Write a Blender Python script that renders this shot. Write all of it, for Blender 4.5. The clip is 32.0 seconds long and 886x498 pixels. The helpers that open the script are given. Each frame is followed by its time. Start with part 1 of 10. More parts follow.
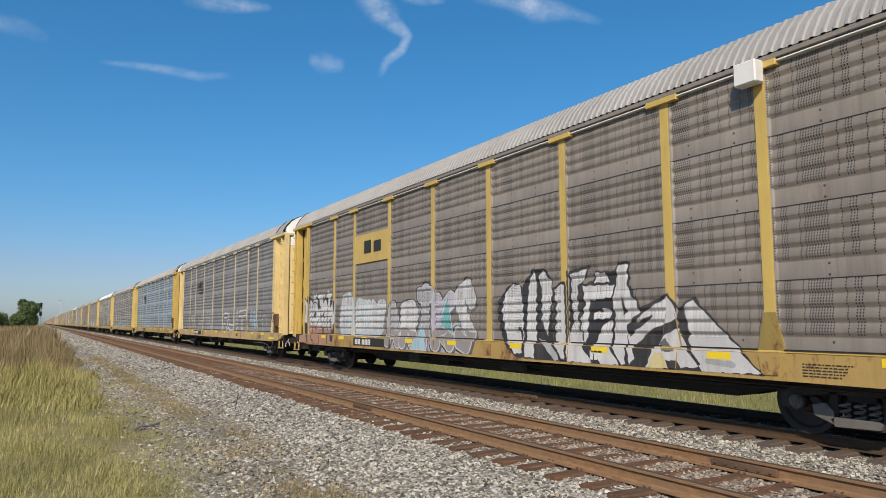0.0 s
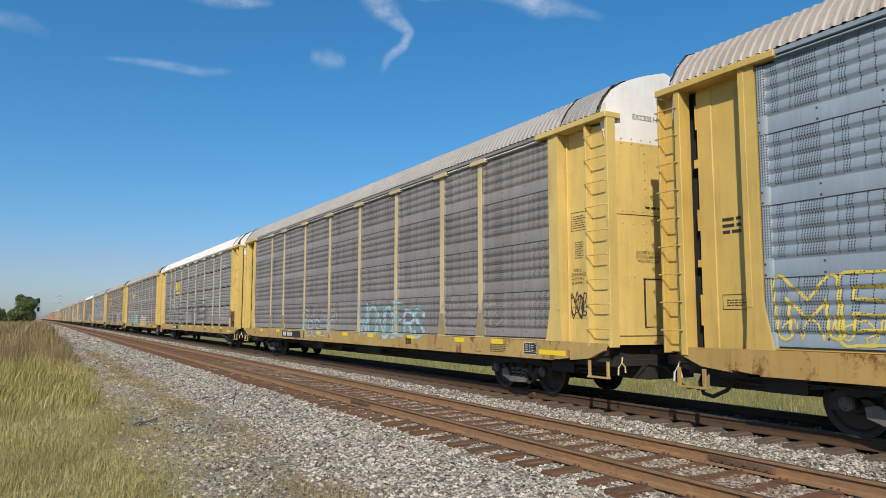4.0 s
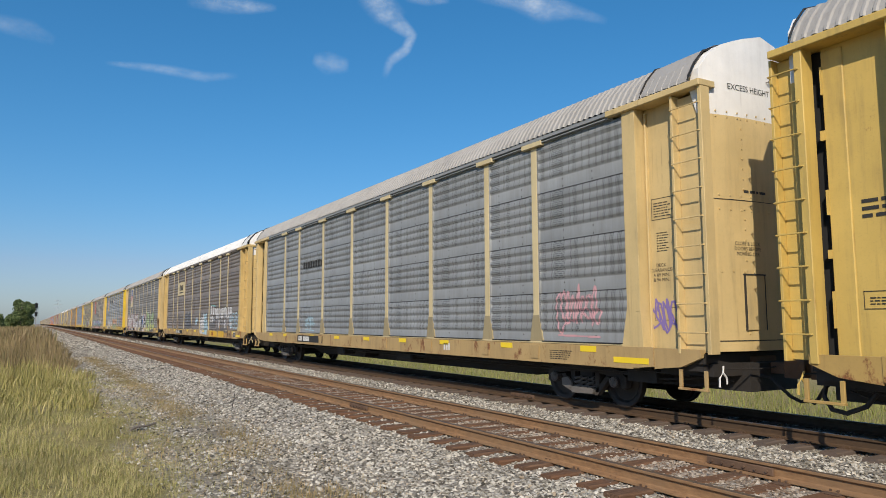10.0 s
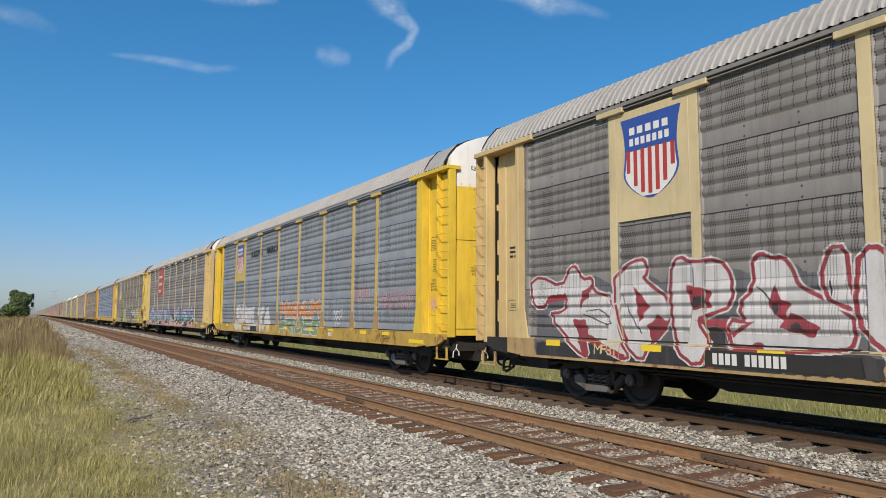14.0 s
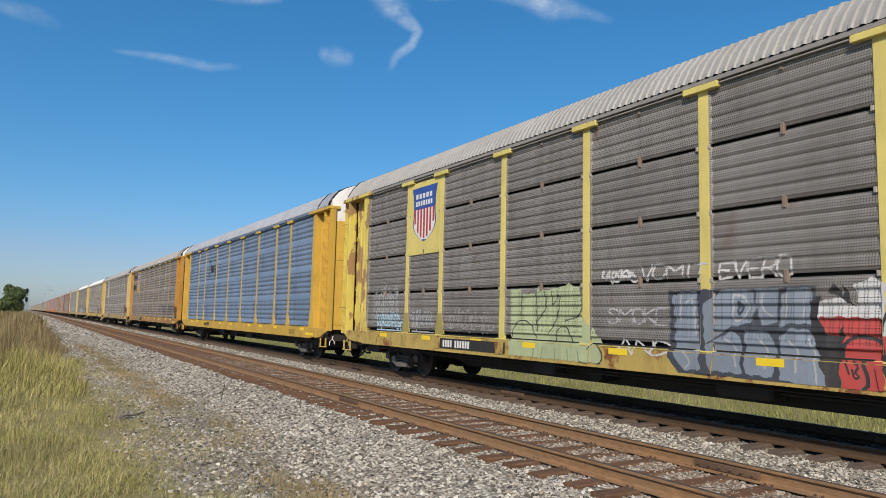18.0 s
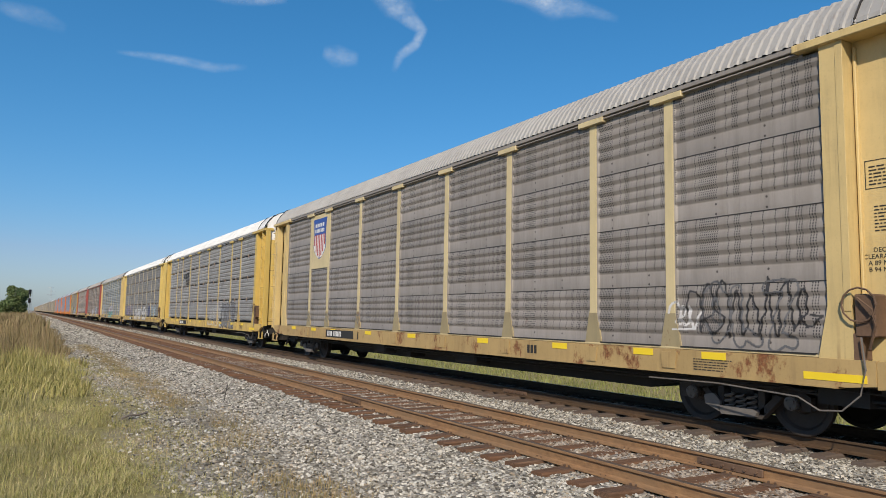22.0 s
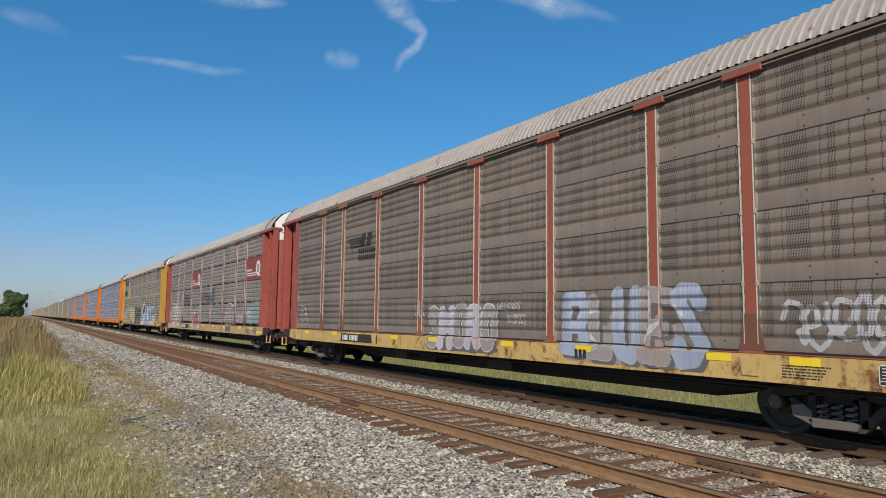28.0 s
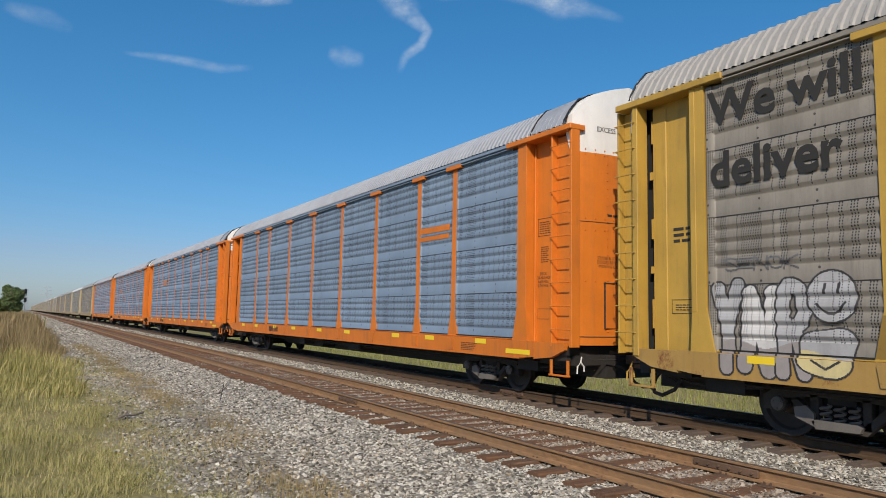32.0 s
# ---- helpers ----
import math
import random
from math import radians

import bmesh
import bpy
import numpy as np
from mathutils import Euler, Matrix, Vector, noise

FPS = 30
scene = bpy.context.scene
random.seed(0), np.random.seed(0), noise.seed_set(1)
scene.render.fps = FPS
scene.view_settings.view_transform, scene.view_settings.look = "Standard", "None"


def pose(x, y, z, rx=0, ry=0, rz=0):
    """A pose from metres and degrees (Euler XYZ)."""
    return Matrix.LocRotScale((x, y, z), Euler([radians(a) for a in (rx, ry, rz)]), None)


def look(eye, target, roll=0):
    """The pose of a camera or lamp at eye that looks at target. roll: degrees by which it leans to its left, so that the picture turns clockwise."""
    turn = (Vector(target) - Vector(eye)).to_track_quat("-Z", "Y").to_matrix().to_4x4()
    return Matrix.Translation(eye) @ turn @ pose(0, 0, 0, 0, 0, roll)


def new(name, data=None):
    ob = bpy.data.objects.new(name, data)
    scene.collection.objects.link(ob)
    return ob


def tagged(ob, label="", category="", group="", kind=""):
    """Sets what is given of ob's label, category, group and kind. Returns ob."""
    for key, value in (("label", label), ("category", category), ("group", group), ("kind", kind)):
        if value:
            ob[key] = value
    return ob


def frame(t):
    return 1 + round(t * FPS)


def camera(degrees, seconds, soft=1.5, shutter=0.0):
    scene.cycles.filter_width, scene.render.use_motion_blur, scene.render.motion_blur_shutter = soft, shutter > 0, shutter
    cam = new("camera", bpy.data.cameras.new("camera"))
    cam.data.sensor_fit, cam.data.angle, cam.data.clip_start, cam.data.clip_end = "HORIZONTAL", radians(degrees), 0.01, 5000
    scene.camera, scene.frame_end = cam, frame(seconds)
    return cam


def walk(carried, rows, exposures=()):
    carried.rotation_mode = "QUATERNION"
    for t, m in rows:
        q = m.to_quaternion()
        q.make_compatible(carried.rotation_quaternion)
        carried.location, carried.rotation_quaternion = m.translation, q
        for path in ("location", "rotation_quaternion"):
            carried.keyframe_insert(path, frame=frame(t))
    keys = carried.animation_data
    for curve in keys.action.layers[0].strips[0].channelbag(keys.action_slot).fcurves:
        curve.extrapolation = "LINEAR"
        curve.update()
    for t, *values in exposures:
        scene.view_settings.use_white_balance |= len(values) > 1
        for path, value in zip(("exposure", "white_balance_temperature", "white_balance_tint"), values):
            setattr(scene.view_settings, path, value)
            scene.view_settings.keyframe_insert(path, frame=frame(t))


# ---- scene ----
# ---- the camera: handheld on one spot, it only turns ----
EYE_Z = 1.606
TURNS = (
    (0, 5.98, 0.10, -29.88), (0.5, 5.97, 0.09, -29.82), (1, 5.91, -0.02, -29.83), (1.5, 5.94, -0.01, -29.88),
    (2, 5.91, 0.09, -29.94), (2.5, 5.88, -0.02, -30.11), (3, 5.74, 0.01, -29.83), (3.5, 5.60, -0.01, -29.89),
    (4, 5.69, -0.03, -30.04), (4.5, 5.71, -0.08, -30.19), (6.5, 5.72, -0.31, -30.37), (7, 5.71, -0.26, -30.40),
    (7.5, 5.68, -0.41, -30.30), (8, 5.77, -0.63, -30.33), (8.5, 5.69, -0.62, -30.05), (9, 5.71, -0.65, -30.20),
    (9.5, 5.95, -0.18, -30.23), (10, 5.95, 0.21, -30.15), (10.5, 5.77, 0.07, -30.22), (11, 5.76, 0.03, -30.09),
    (11.5, 5.60, -0.00, -30.17), (12, 5.56, -0.07, -30.18), (12.5, 5.48, -0.07, -30.27), (13, 5.58, -0.15, -30.38),
    (13.5, 5.60, -0.18, -30.32), (14, 5.50, -0.34, -30.41), (14.5, 5.51, -0.41, -30.56), (16.5, 5.44, -0.72, -30.82),
    (17, 5.48, -0.83, -30.88), (17.5, 5.56, -0.98, -30.87), (18, 5.66, -1.30, -30.80), (18.5, 5.88, -1.47, -30.77),
    (19, 5.88, -1.60, -30.72), (19.5, 5.71, -1.63, -30.94), (20, 5.46, -1.71, -30.84), (20.5, 5.41, -1.60, -30.75),
    (21, 5.57, -1.15, -30.97), (21.5, 5.60, -1.00, -30.74), (22, 5.58, -1.03, -30.61), (22.5, 5.85, -1.45, -30.87),
    (23, 5.58, -1.02, -30.38), (23.5, 5.69, -0.86, -30.43), (24, 5.87, -0.96, -30.45), (24.5, 5.89, -0.94, -30.60),
    (26.5, 5.71, -0.27, -30.94), (27, 6.08, -0.76, -31.22), (27.5, 5.96, -0.92, -30.94), (28, 5.74, -0.68, -30.78),
    (28.5, 5.58, -0.72, -30.93), (29, 5.55, -0.92, -30.81), (29.5, 5.58, -1.07, -30.66), (30, 5.53, -1.20, -30.70),
    (30.5, 5.52, -1.34, -30.74), (31, 5.53, -1.19, -30.58), (31.5, 5.56, -1.06, -30.69), (32, 5.61, -1.15, -30.88),
)
cam = camera(64.62, 32.0, soft=0.9)
walk(cam, [(t, pose(0, 0, EYE_Z, 90 + p, r, y)) for t, p, r, y in TURNS], [(0, 0.0), (26, 0.0), (28, -0.07), (32, -0.07)])

# ---- daylight: low sun behind the camera, over its left shoulder ----
SUN_EL, SUN_TO = 36.0, Vector((0.68, 0.73, 0.0)).normalized()
sun_way = Vector((SUN_TO.x * math.cos(radians(SUN_EL)), SUN_TO.y * math.cos(radians(SUN_EL)), -math.sin(radians(SUN_EL))))
sun = new("sun", bpy.data.lights.new("sun", "SUN"))
sun.data.energy, sun.data.angle, sun.data.color = 4.6, radians(0.53), (1.0, 0.88, 0.72)
sun.matrix_world = look((-40, -40, 60), Vector((-40, -40, 60)) + sun_way)
world = bpy.data.worlds.new("sky")
scene.world = world
world.use_nodes = True
wn, wl = world.node_tree.nodes, world.node_tree.links
wn.clear()
w_out, w_bg, w_sky = wn.new("ShaderNodeOutputWorld"), wn.new("ShaderNodeBackground"), wn.new("ShaderNodeTexSky")
w_sky.sky_type, w_sky.sun_disc = "NISHITA", False
w_sky.sun_elevation, w_sky.sun_rotation = radians(SUN_EL), math.atan2(-SUN_TO.x, -SUN_TO.y)
w_sky.altitude, w_sky.air_density, w_sky.dust_density, w_sky.ozone_density = 0, 1.0, 0.7, 2.2
w_bg.inputs["Strength"].default_value = 0.096
w_hue = wn.new("ShaderNodeHueSaturation")
w_hue.inputs["Saturation"].default_value = 1.14
w_gam, w_tint = wn.new("ShaderNodeGamma"), wn.new("ShaderNodeMix")
w_gam.inputs["Gamma"].default_value = 0.84
w_tint.data_type, w_tint.blend_type = "RGBA", "MULTIPLY"
w_tint.inputs[0].default_value = 1.0
# clear blue overhead, pale summer haze where the sky itself is whiter
w_sep, w_rb, w_rng, w_two = wn.new("ShaderNodeSeparateColor"), wn.new("ShaderNodeMath"), wn.new("ShaderNodeMapRange"), wn.new("ShaderNodeMix")
w_rb.operation, w_two.data_type = "DIVIDE", "RGBA"
w_rng.inputs["From Min"].default_value, w_rng.inputs["From Max"].default_value = 0.30, 0.72
w_two.inputs[6].default_value, w_two.inputs[7].default_value = (0.82, 1.36, 1.70, 1), (1.02, 1.17, 1.50, 1)
wl.new(w_sky.outputs[0], w_sep.inputs[0]), wl.new(w_sep.outputs[0], w_rb.inputs[0]), wl.new(w_sep.outputs[2], w_rb.inputs[1])
wl.new(w_rb.outputs[0], w_rng.inputs[0]), wl.new(w_rng.outputs[0], w_two.inputs[0]), wl.new(w_two.outputs[2], w_tint.inputs[7])
wl.new(w_sky.outputs[0], w_gam.inputs["Color"]), wl.new(w_gam.outputs[0], w_tint.inputs[6]), wl.new(w_tint.outputs[2], w_hue.inputs["Color"]), wl.new(w_hue.outputs[0], w_bg.inputs[0]), wl.new(w_bg.outputs[0], w_out.inputs[0])
scene.view_settings.exposure = 0.0


# ---- materials ----
class Mat:
    """A node material under construction."""

    def __init__(self, name):
        self.m = bpy.data.materials.new(name)
        self.m.use_nodes = True
        self.n, self.l = self.m.node_tree.nodes, self.m.node_tree.links
        self.bsdf = self.n["Principled BSDF"]
        tc = self.n.new("ShaderNodeTexCoord")
        self.obj = tc.outputs["Object"]
        self.info = self.n.new("ShaderNodeObjectInfo")

    def put(self, value, socket):
        if hasattr(value, "is_linked"):
            self.l.new(value, socket)
        else:
            socket.default_value = value

    def math(self, op, a, b=0.0, c=0.0, clamp=False):
        n = self.n.new("ShaderNodeMath")
        n.operation, n.use_clamp = op, clamp
        for i, v in enumerate((a, b, c)):
            self.put(v, n.inputs[i])
        return n.outputs[0]

    def mix(self, fac, a, b):
        n = self.n.new("ShaderNodeMix")
        n.data_type = "RGBA"
        self.put(fac, n.inputs[0])
        for v, s in ((a, n.inputs[6]), (b, n.inputs[7])):
            self.put((*v, 1) if isinstance(v, tuple) and len(v) == 3 else v, s)
        return n.outputs[2]

    def noise(self, scale, detail=4.0, rough=0.6, stretch=(1, 1, 1), offset=None, vector=None):
        mp = self.n.new("ShaderNodeMapping")
        mp.inputs["Scale"].default_value = stretch
        self.l.new(vector or self.obj, mp.inputs[0])
        if offset is not None:
            self.l.new(offset, mp.inputs["Location"])
        n = self.n.new("ShaderNodeTexNoise")
        n.inputs["Scale"].default_value, n.inputs["Detail"].default_value, n.inputs["Roughness"].default_value = scale, detail, rough
        self.l.new(mp.outputs[0], n.inputs["Vector"])
        return n.outputs["Fac"]

    def voronoi(self, scale, out="Distance", feature="F1", stretch=(1, 1, 1)):
        mp = self.n.new("ShaderNodeMapping")
        mp.inputs["Scale"].default_value = stretch
        self.l.new(self.obj, mp.inputs[0])
        n = self.n.new("ShaderNodeTexVoronoi")
        n.feature = feature
        n.inputs["Scale"].default_value = scale
        self.l.new(mp.outputs[0], n.inputs["Vector"])
        return n.outputs[out]

    def ramp(self, fac, *stops):
        n = self.n.new("ShaderNodeValToRGB")
        e = n.color_ramp.elements
        while len(e) < len(stops):
            e.new(0.5)
        for el, (p, c) in zip(e, stops):
            el.position, el.color = p, (*c, 1) if isinstance(c, tuple) else (c, c, c, 1)
        self.put(fac, n.inputs[0])
        return n.outputs[0]

    def step(self, fac, lo, hi):
        n = self.n.new("ShaderNodeMapRange")
        n.inputs["From Min"].default_value, n.inputs["From Max"].default_value = lo, hi
        self.put(fac, n.inputs[0])
        return n.outputs[0]

    def axes(self, vector=None):
        n = self.n.new("ShaderNodeSeparateXYZ")
        self.l.new(vector or self.obj, n.inputs[0])
        return n.outputs

    def bump(self, height, strength=0.3, distance=0.01):
        n = self.n.new("ShaderNodeBump")
        n.inputs["Strength"].default_value, n.inputs["Distance"].default_value = strength, distance
        self.l.new(height, n.inputs["Height"])
        self.l.new(n.outputs[0], self.bsdf.inputs["Normal"])

    def done(self, color, rough=0.6, metal=0.0, spec=0.5):
        self.put((*color, 1) if isinstance(color, tuple) else color, self.bsdf.inputs["Base Color"])
        self.put(rough, self.bsdf.inputs["Roughness"])
        self.put(metal, self.bsdf.inputs["Metallic"])
        self.bsdf.inputs["Specular IOR Level"].default_value = spec
        return self.m

    def apart(self):
        """A shift of the pattern that differs from object to object."""
        n = self.n.new("ShaderNodeCombineXYZ")
        v = self.math("MULTIPLY", self.info.outputs["Random"], 37.0)
        for i in range(3):
            self.l.new(v, n.inputs[i])
        return n.outputs[0]


def shade(c, k):
    return tuple(min(1.0, v * k) for v in c)


MATS = {}


def painted(name, color, dirt=0.35, rust=0.0, rough=0.55, grime=(0.10, 0.085, 0.065), peel=0.0):
    """Weathered railway paint: sun-bleached, streaked downwards, with rust where it has worn through."""
    key = ("painted", name)
    if key in MATS:
        return MATS[key]
    m = Mat(name)
    off = m.apart()
    big = m.noise(0.9, 5, 0.65, offset=off)
    streak = m.noise(3.0, 4, 0.6, (2.2, 2.2, 0.18), off)
    fine = m.noise(30, 3, 0.7, offset=off)
    col = m.mix(m.step(big, 0.35, 0.75), color, shade(color, 0.80))
    worn = m.math("MULTIPLY", m.step(streak, 0.50, 0.85), m.step(big, 0.30, 0.62))
    col = m.mix(m.math("MULTIPLY", worn, dirt), col, grime)
    runs = m.math("MULTIPLY", m.step(m.noise(9.0, 3, 0.5, (1.6, 1.6, 0.07), off), 0.60, 0.74), m.step(m.noise(1.6, 4, 0.6, offset=off), 0.48, 0.66))
    col = m.mix(m.math("MULTIPLY", runs, dirt * 0.8), col, (0.17, 0.085, 0.040))
    col = m.mix(m.math("MULTIPLY", m.step(fine, 0.55, 0.8), dirt * 0.35), col, grime)
    if peel:
        bare = m.noise(1.3, 7, 0.6, (1, 1, 0.6), off)
        col = m.mix(m.step(bare, 0.61 - 0.2 * peel, 0.63 - 0.2 * peel), col, m.mix(fine, (0.25, 0.135, 0.06), (0.42, 0.27, 0.12)))
    if rust:
        spots = m.noise(2.2, 8, 0.74, (1, 1, 0.7), off)
        rcol = m.ramp(fine, (0.3, (0.09, 0.035, 0.015)), (0.7, (0.28, 0.11, 0.04)))
        col = m.mix(m.step(spots, 0.72 - 0.3 * rust, 0.80 - 0.3 * rust), col, rcol)
    m.bump(fine, 0.08, 0.004)
    MATS[key] = m.done(col, m.step(big, -0.5, 2.2) if rough is None else rough)
    return MATS[key]


def perforated(name, color, grime, dirt=0.5, rust=0.0, band=0.20, dense=False, metal=0.0, rough=0.55):
    """Pressed steel side screens with columns of small punched holes; local z runs up one sheet from its lower edge."""
    key = ("perf", name)
    if key in MATS:
        return MATS[key]
    m = Mat(name)
    off = m.apart()
    x, y, z = m.axes()
    pitch_y, pitch_z, r = (0.037, 0.038, 0.0093) if dense else (0.040, 0.041, 0.0098)
    cu = m.math("DIVIDE", y, pitch_y)
    u = m.math("MULTIPLY", m.math("SUBTRACT", m.math("FRACT", cu), 0.5), pitch_y)
    v = m.math("MULTIPLY", m.math("SUBTRACT", m.math("FRACT", m.math("DIVIDE", z, pitch_z)), 0.5), pitch_z * (1.0 if dense else 0.72))
    d = m.math("SQRT", m.math("ADD", m.math("MULTIPLY", u, u), m.math("MULTIPLY", v, v)))
    dot = m.math("LESS_THAN", d, r)
    if not dense:
        # groups of one to four columns with plain steel between them
        group = m.math("FLOOR", m.math("DIVIDE", cu, 5.0))
        wn_ = m.n.new("ShaderNodeTexWhiteNoise")
        wn_.noise_dimensions = "1D"
        m.l.new(group, wn_.inputs["W"])
        many = m.math("ADD", m.math("POWER", wn_.outputs[0], 1.6), 0.16)
        spot = m.math("FRACT", m.math("DIVIDE", m.math("ADD", m.math("FLOOR", cu), 0.5), 5.0))
        dot = m.math("MULTIPLY", dot, m.math("LESS_THAN", spot, many))
        dot = m.math("MULTIPLY", dot, m.math("GREATER_THAN", z, band + 0.08))
    big = m.noise(0.7, 5, 0.65, offset=off)
    streak = m.noise(2.4, 5, 0.65, (1.8, 1.8, 0.22), off)
    fine = m.noise(26, 3, 0.7, offset=off)
    tone = m.math("MULTIPLY_ADD", m.info.outputs["Random"], 0.16, 0.90)
    col = m.mix(m.step(big, 0.3, 0.75), color, shade(color, 0.78))
    tint = m.n.new("ShaderNodeMix")
    tint.data_type, tint.blend_type = "RGBA", "MULTIPLY"
    tint.inputs[0].default_value = 1.0
    cc = m.n.new("ShaderNodeCombineXYZ")
    for i in range(3):
        m.l.new(tone, cc.inputs[i])
    m.l.new(col, tint.inputs[6]), m.l.new(cc.outputs[0], tint.inputs[7])
    col = tint.outputs[2]
    col = m.mix(m.math("MULTIPLY", m.step(streak, 0.42, 0.75), dirt), col, grime)
    thin = m.noise(7.0, 5, 0.7, (2.0, 2.0, 0.10), off)
    col = m.mix(m.math("MULTIPLY", m.step(thin, 0.55, 0.72), dirt * 0.75), col, shade(grime, 0.75))
    pale = m.noise(1.1, 5, 0.7, (1.5, 1.5, 0.5), off)
    col = m.mix(m.math("MULTIPLY", m.step(pale, 0.58, 0.78), 0.30), col, shade(color, 1.45))
    col = m.mix(m.math("MULTIPLY", m.step(fine, 0.5, 0.8), dirt * 0.4), col, grime)
    if rust:
        spots = m.noise(1.6, 8, 0.7, (1, 1, 0.4), off)
        col = m.mix(m.step(spots, 0.70 - 0.25 * rust, 0.82 - 0.25 * rust), col, (0.16, 0.075, 0.04))
    # bolts along the flat foot, and the lapped joint below it
    bu = m.math("MULTIPLY", m.math("SUBTRACT", m.math("FRACT", m.math("DIVIDE", y, 0.88)), 0.5), 0.88)
    if not dense:
        for bz in (0.050, 0.205):
            bv = m.math("SUBTRACT", z, bz)
            bd = m.math("SQRT", m.math("ADD", m.math("MULTIPLY", bu, bu), m.math("MULTIPLY", bv, bv)))
            col = m.mix(m.math("LESS_THAN", bd, 0.019), col, (0.045, 0.038, 0.032))
        col = m.mix(m.math("LESS_THAN", z, 0.012), col, (0.035, 0.032, 0.03))
    col = m.mix(dot, col, (0.012, 0.012, 0.013))
    m.bump(fine, 0.06, 0.004)
    MATS[key] = m.done(col, rough, metal)
    return MATS[key]


def plain(name, color, rough=0.6, metal=0.0, vary=0.25, scale=8.0, grain=0.15):
    key = ("plain", name)
    if key in MATS:
        return MATS[key]
    m = Mat(name)
    big, fine = m.noise(scale * 0.2, 4, 0.6), m.noise(scale * 4, 3, 0.7)
    col = m.mix(m.step(big, 0.3, 0.7), color, shade(color, 1 - vary))
    col = m.mix(m.math("MULTIPLY", m.step(fine, 0.5, 0.8), vary), col, shade(color, 1 - 1.6 * vary))
    m.bump(fine, grain, 0.004)
    MATS[key] = m.done(col, rough, metal)
    return MATS[key]


WHITE = painted("white_paint", (0.78, 0.77, 0.74), 0.22, 0.0)
BLACK = plain("black_rubber", (0.018, 0.018, 0.019), 0.7)
UNDER = plain("soot_black_steel", (0.030, 0.026, 0.023), 0.75, 0.0, 0.4)
DUSTY = plain("dusty_cast_steel", (0.065, 0.053, 0.044), 0.85, 0.0, 0.5)
SPRING = plain("grey_spring_steel", (0.19, 0.172, 0.155), 0.6, 0.1, 0.35)
CAPS = plain("grey_bearing_cap", (0.17, 0.15, 0.13), 0.7, 0.1, 0.5)
RUSTY = plain("brown_rusted_casting", (0.16, 0.095, 0.058), 0.8, 0.0, 0.45)
WHEEL = plain("rolled_wheel_steel", (0.050, 0.038, 0.030), 0.6, 0.3, 0.4)
TREAD = plain("polished_tread", (0.35, 0.33, 0.31), 0.3, 0.9, 0.2)
INK = plain("stencil_black", (0.03, 0.028, 0.025), 0.7)
INK_WHITE = plain("stencil_white", (0.72, 0.71, 0.68), 0.7)
REFLECT = plain("yellow_reflective_tape", (0.85, 0.62, 0.03), 0.4, 0.0, 0.08)
# near-black puts the shade of closed insides and openings into the colour
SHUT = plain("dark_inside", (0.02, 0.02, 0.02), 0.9)


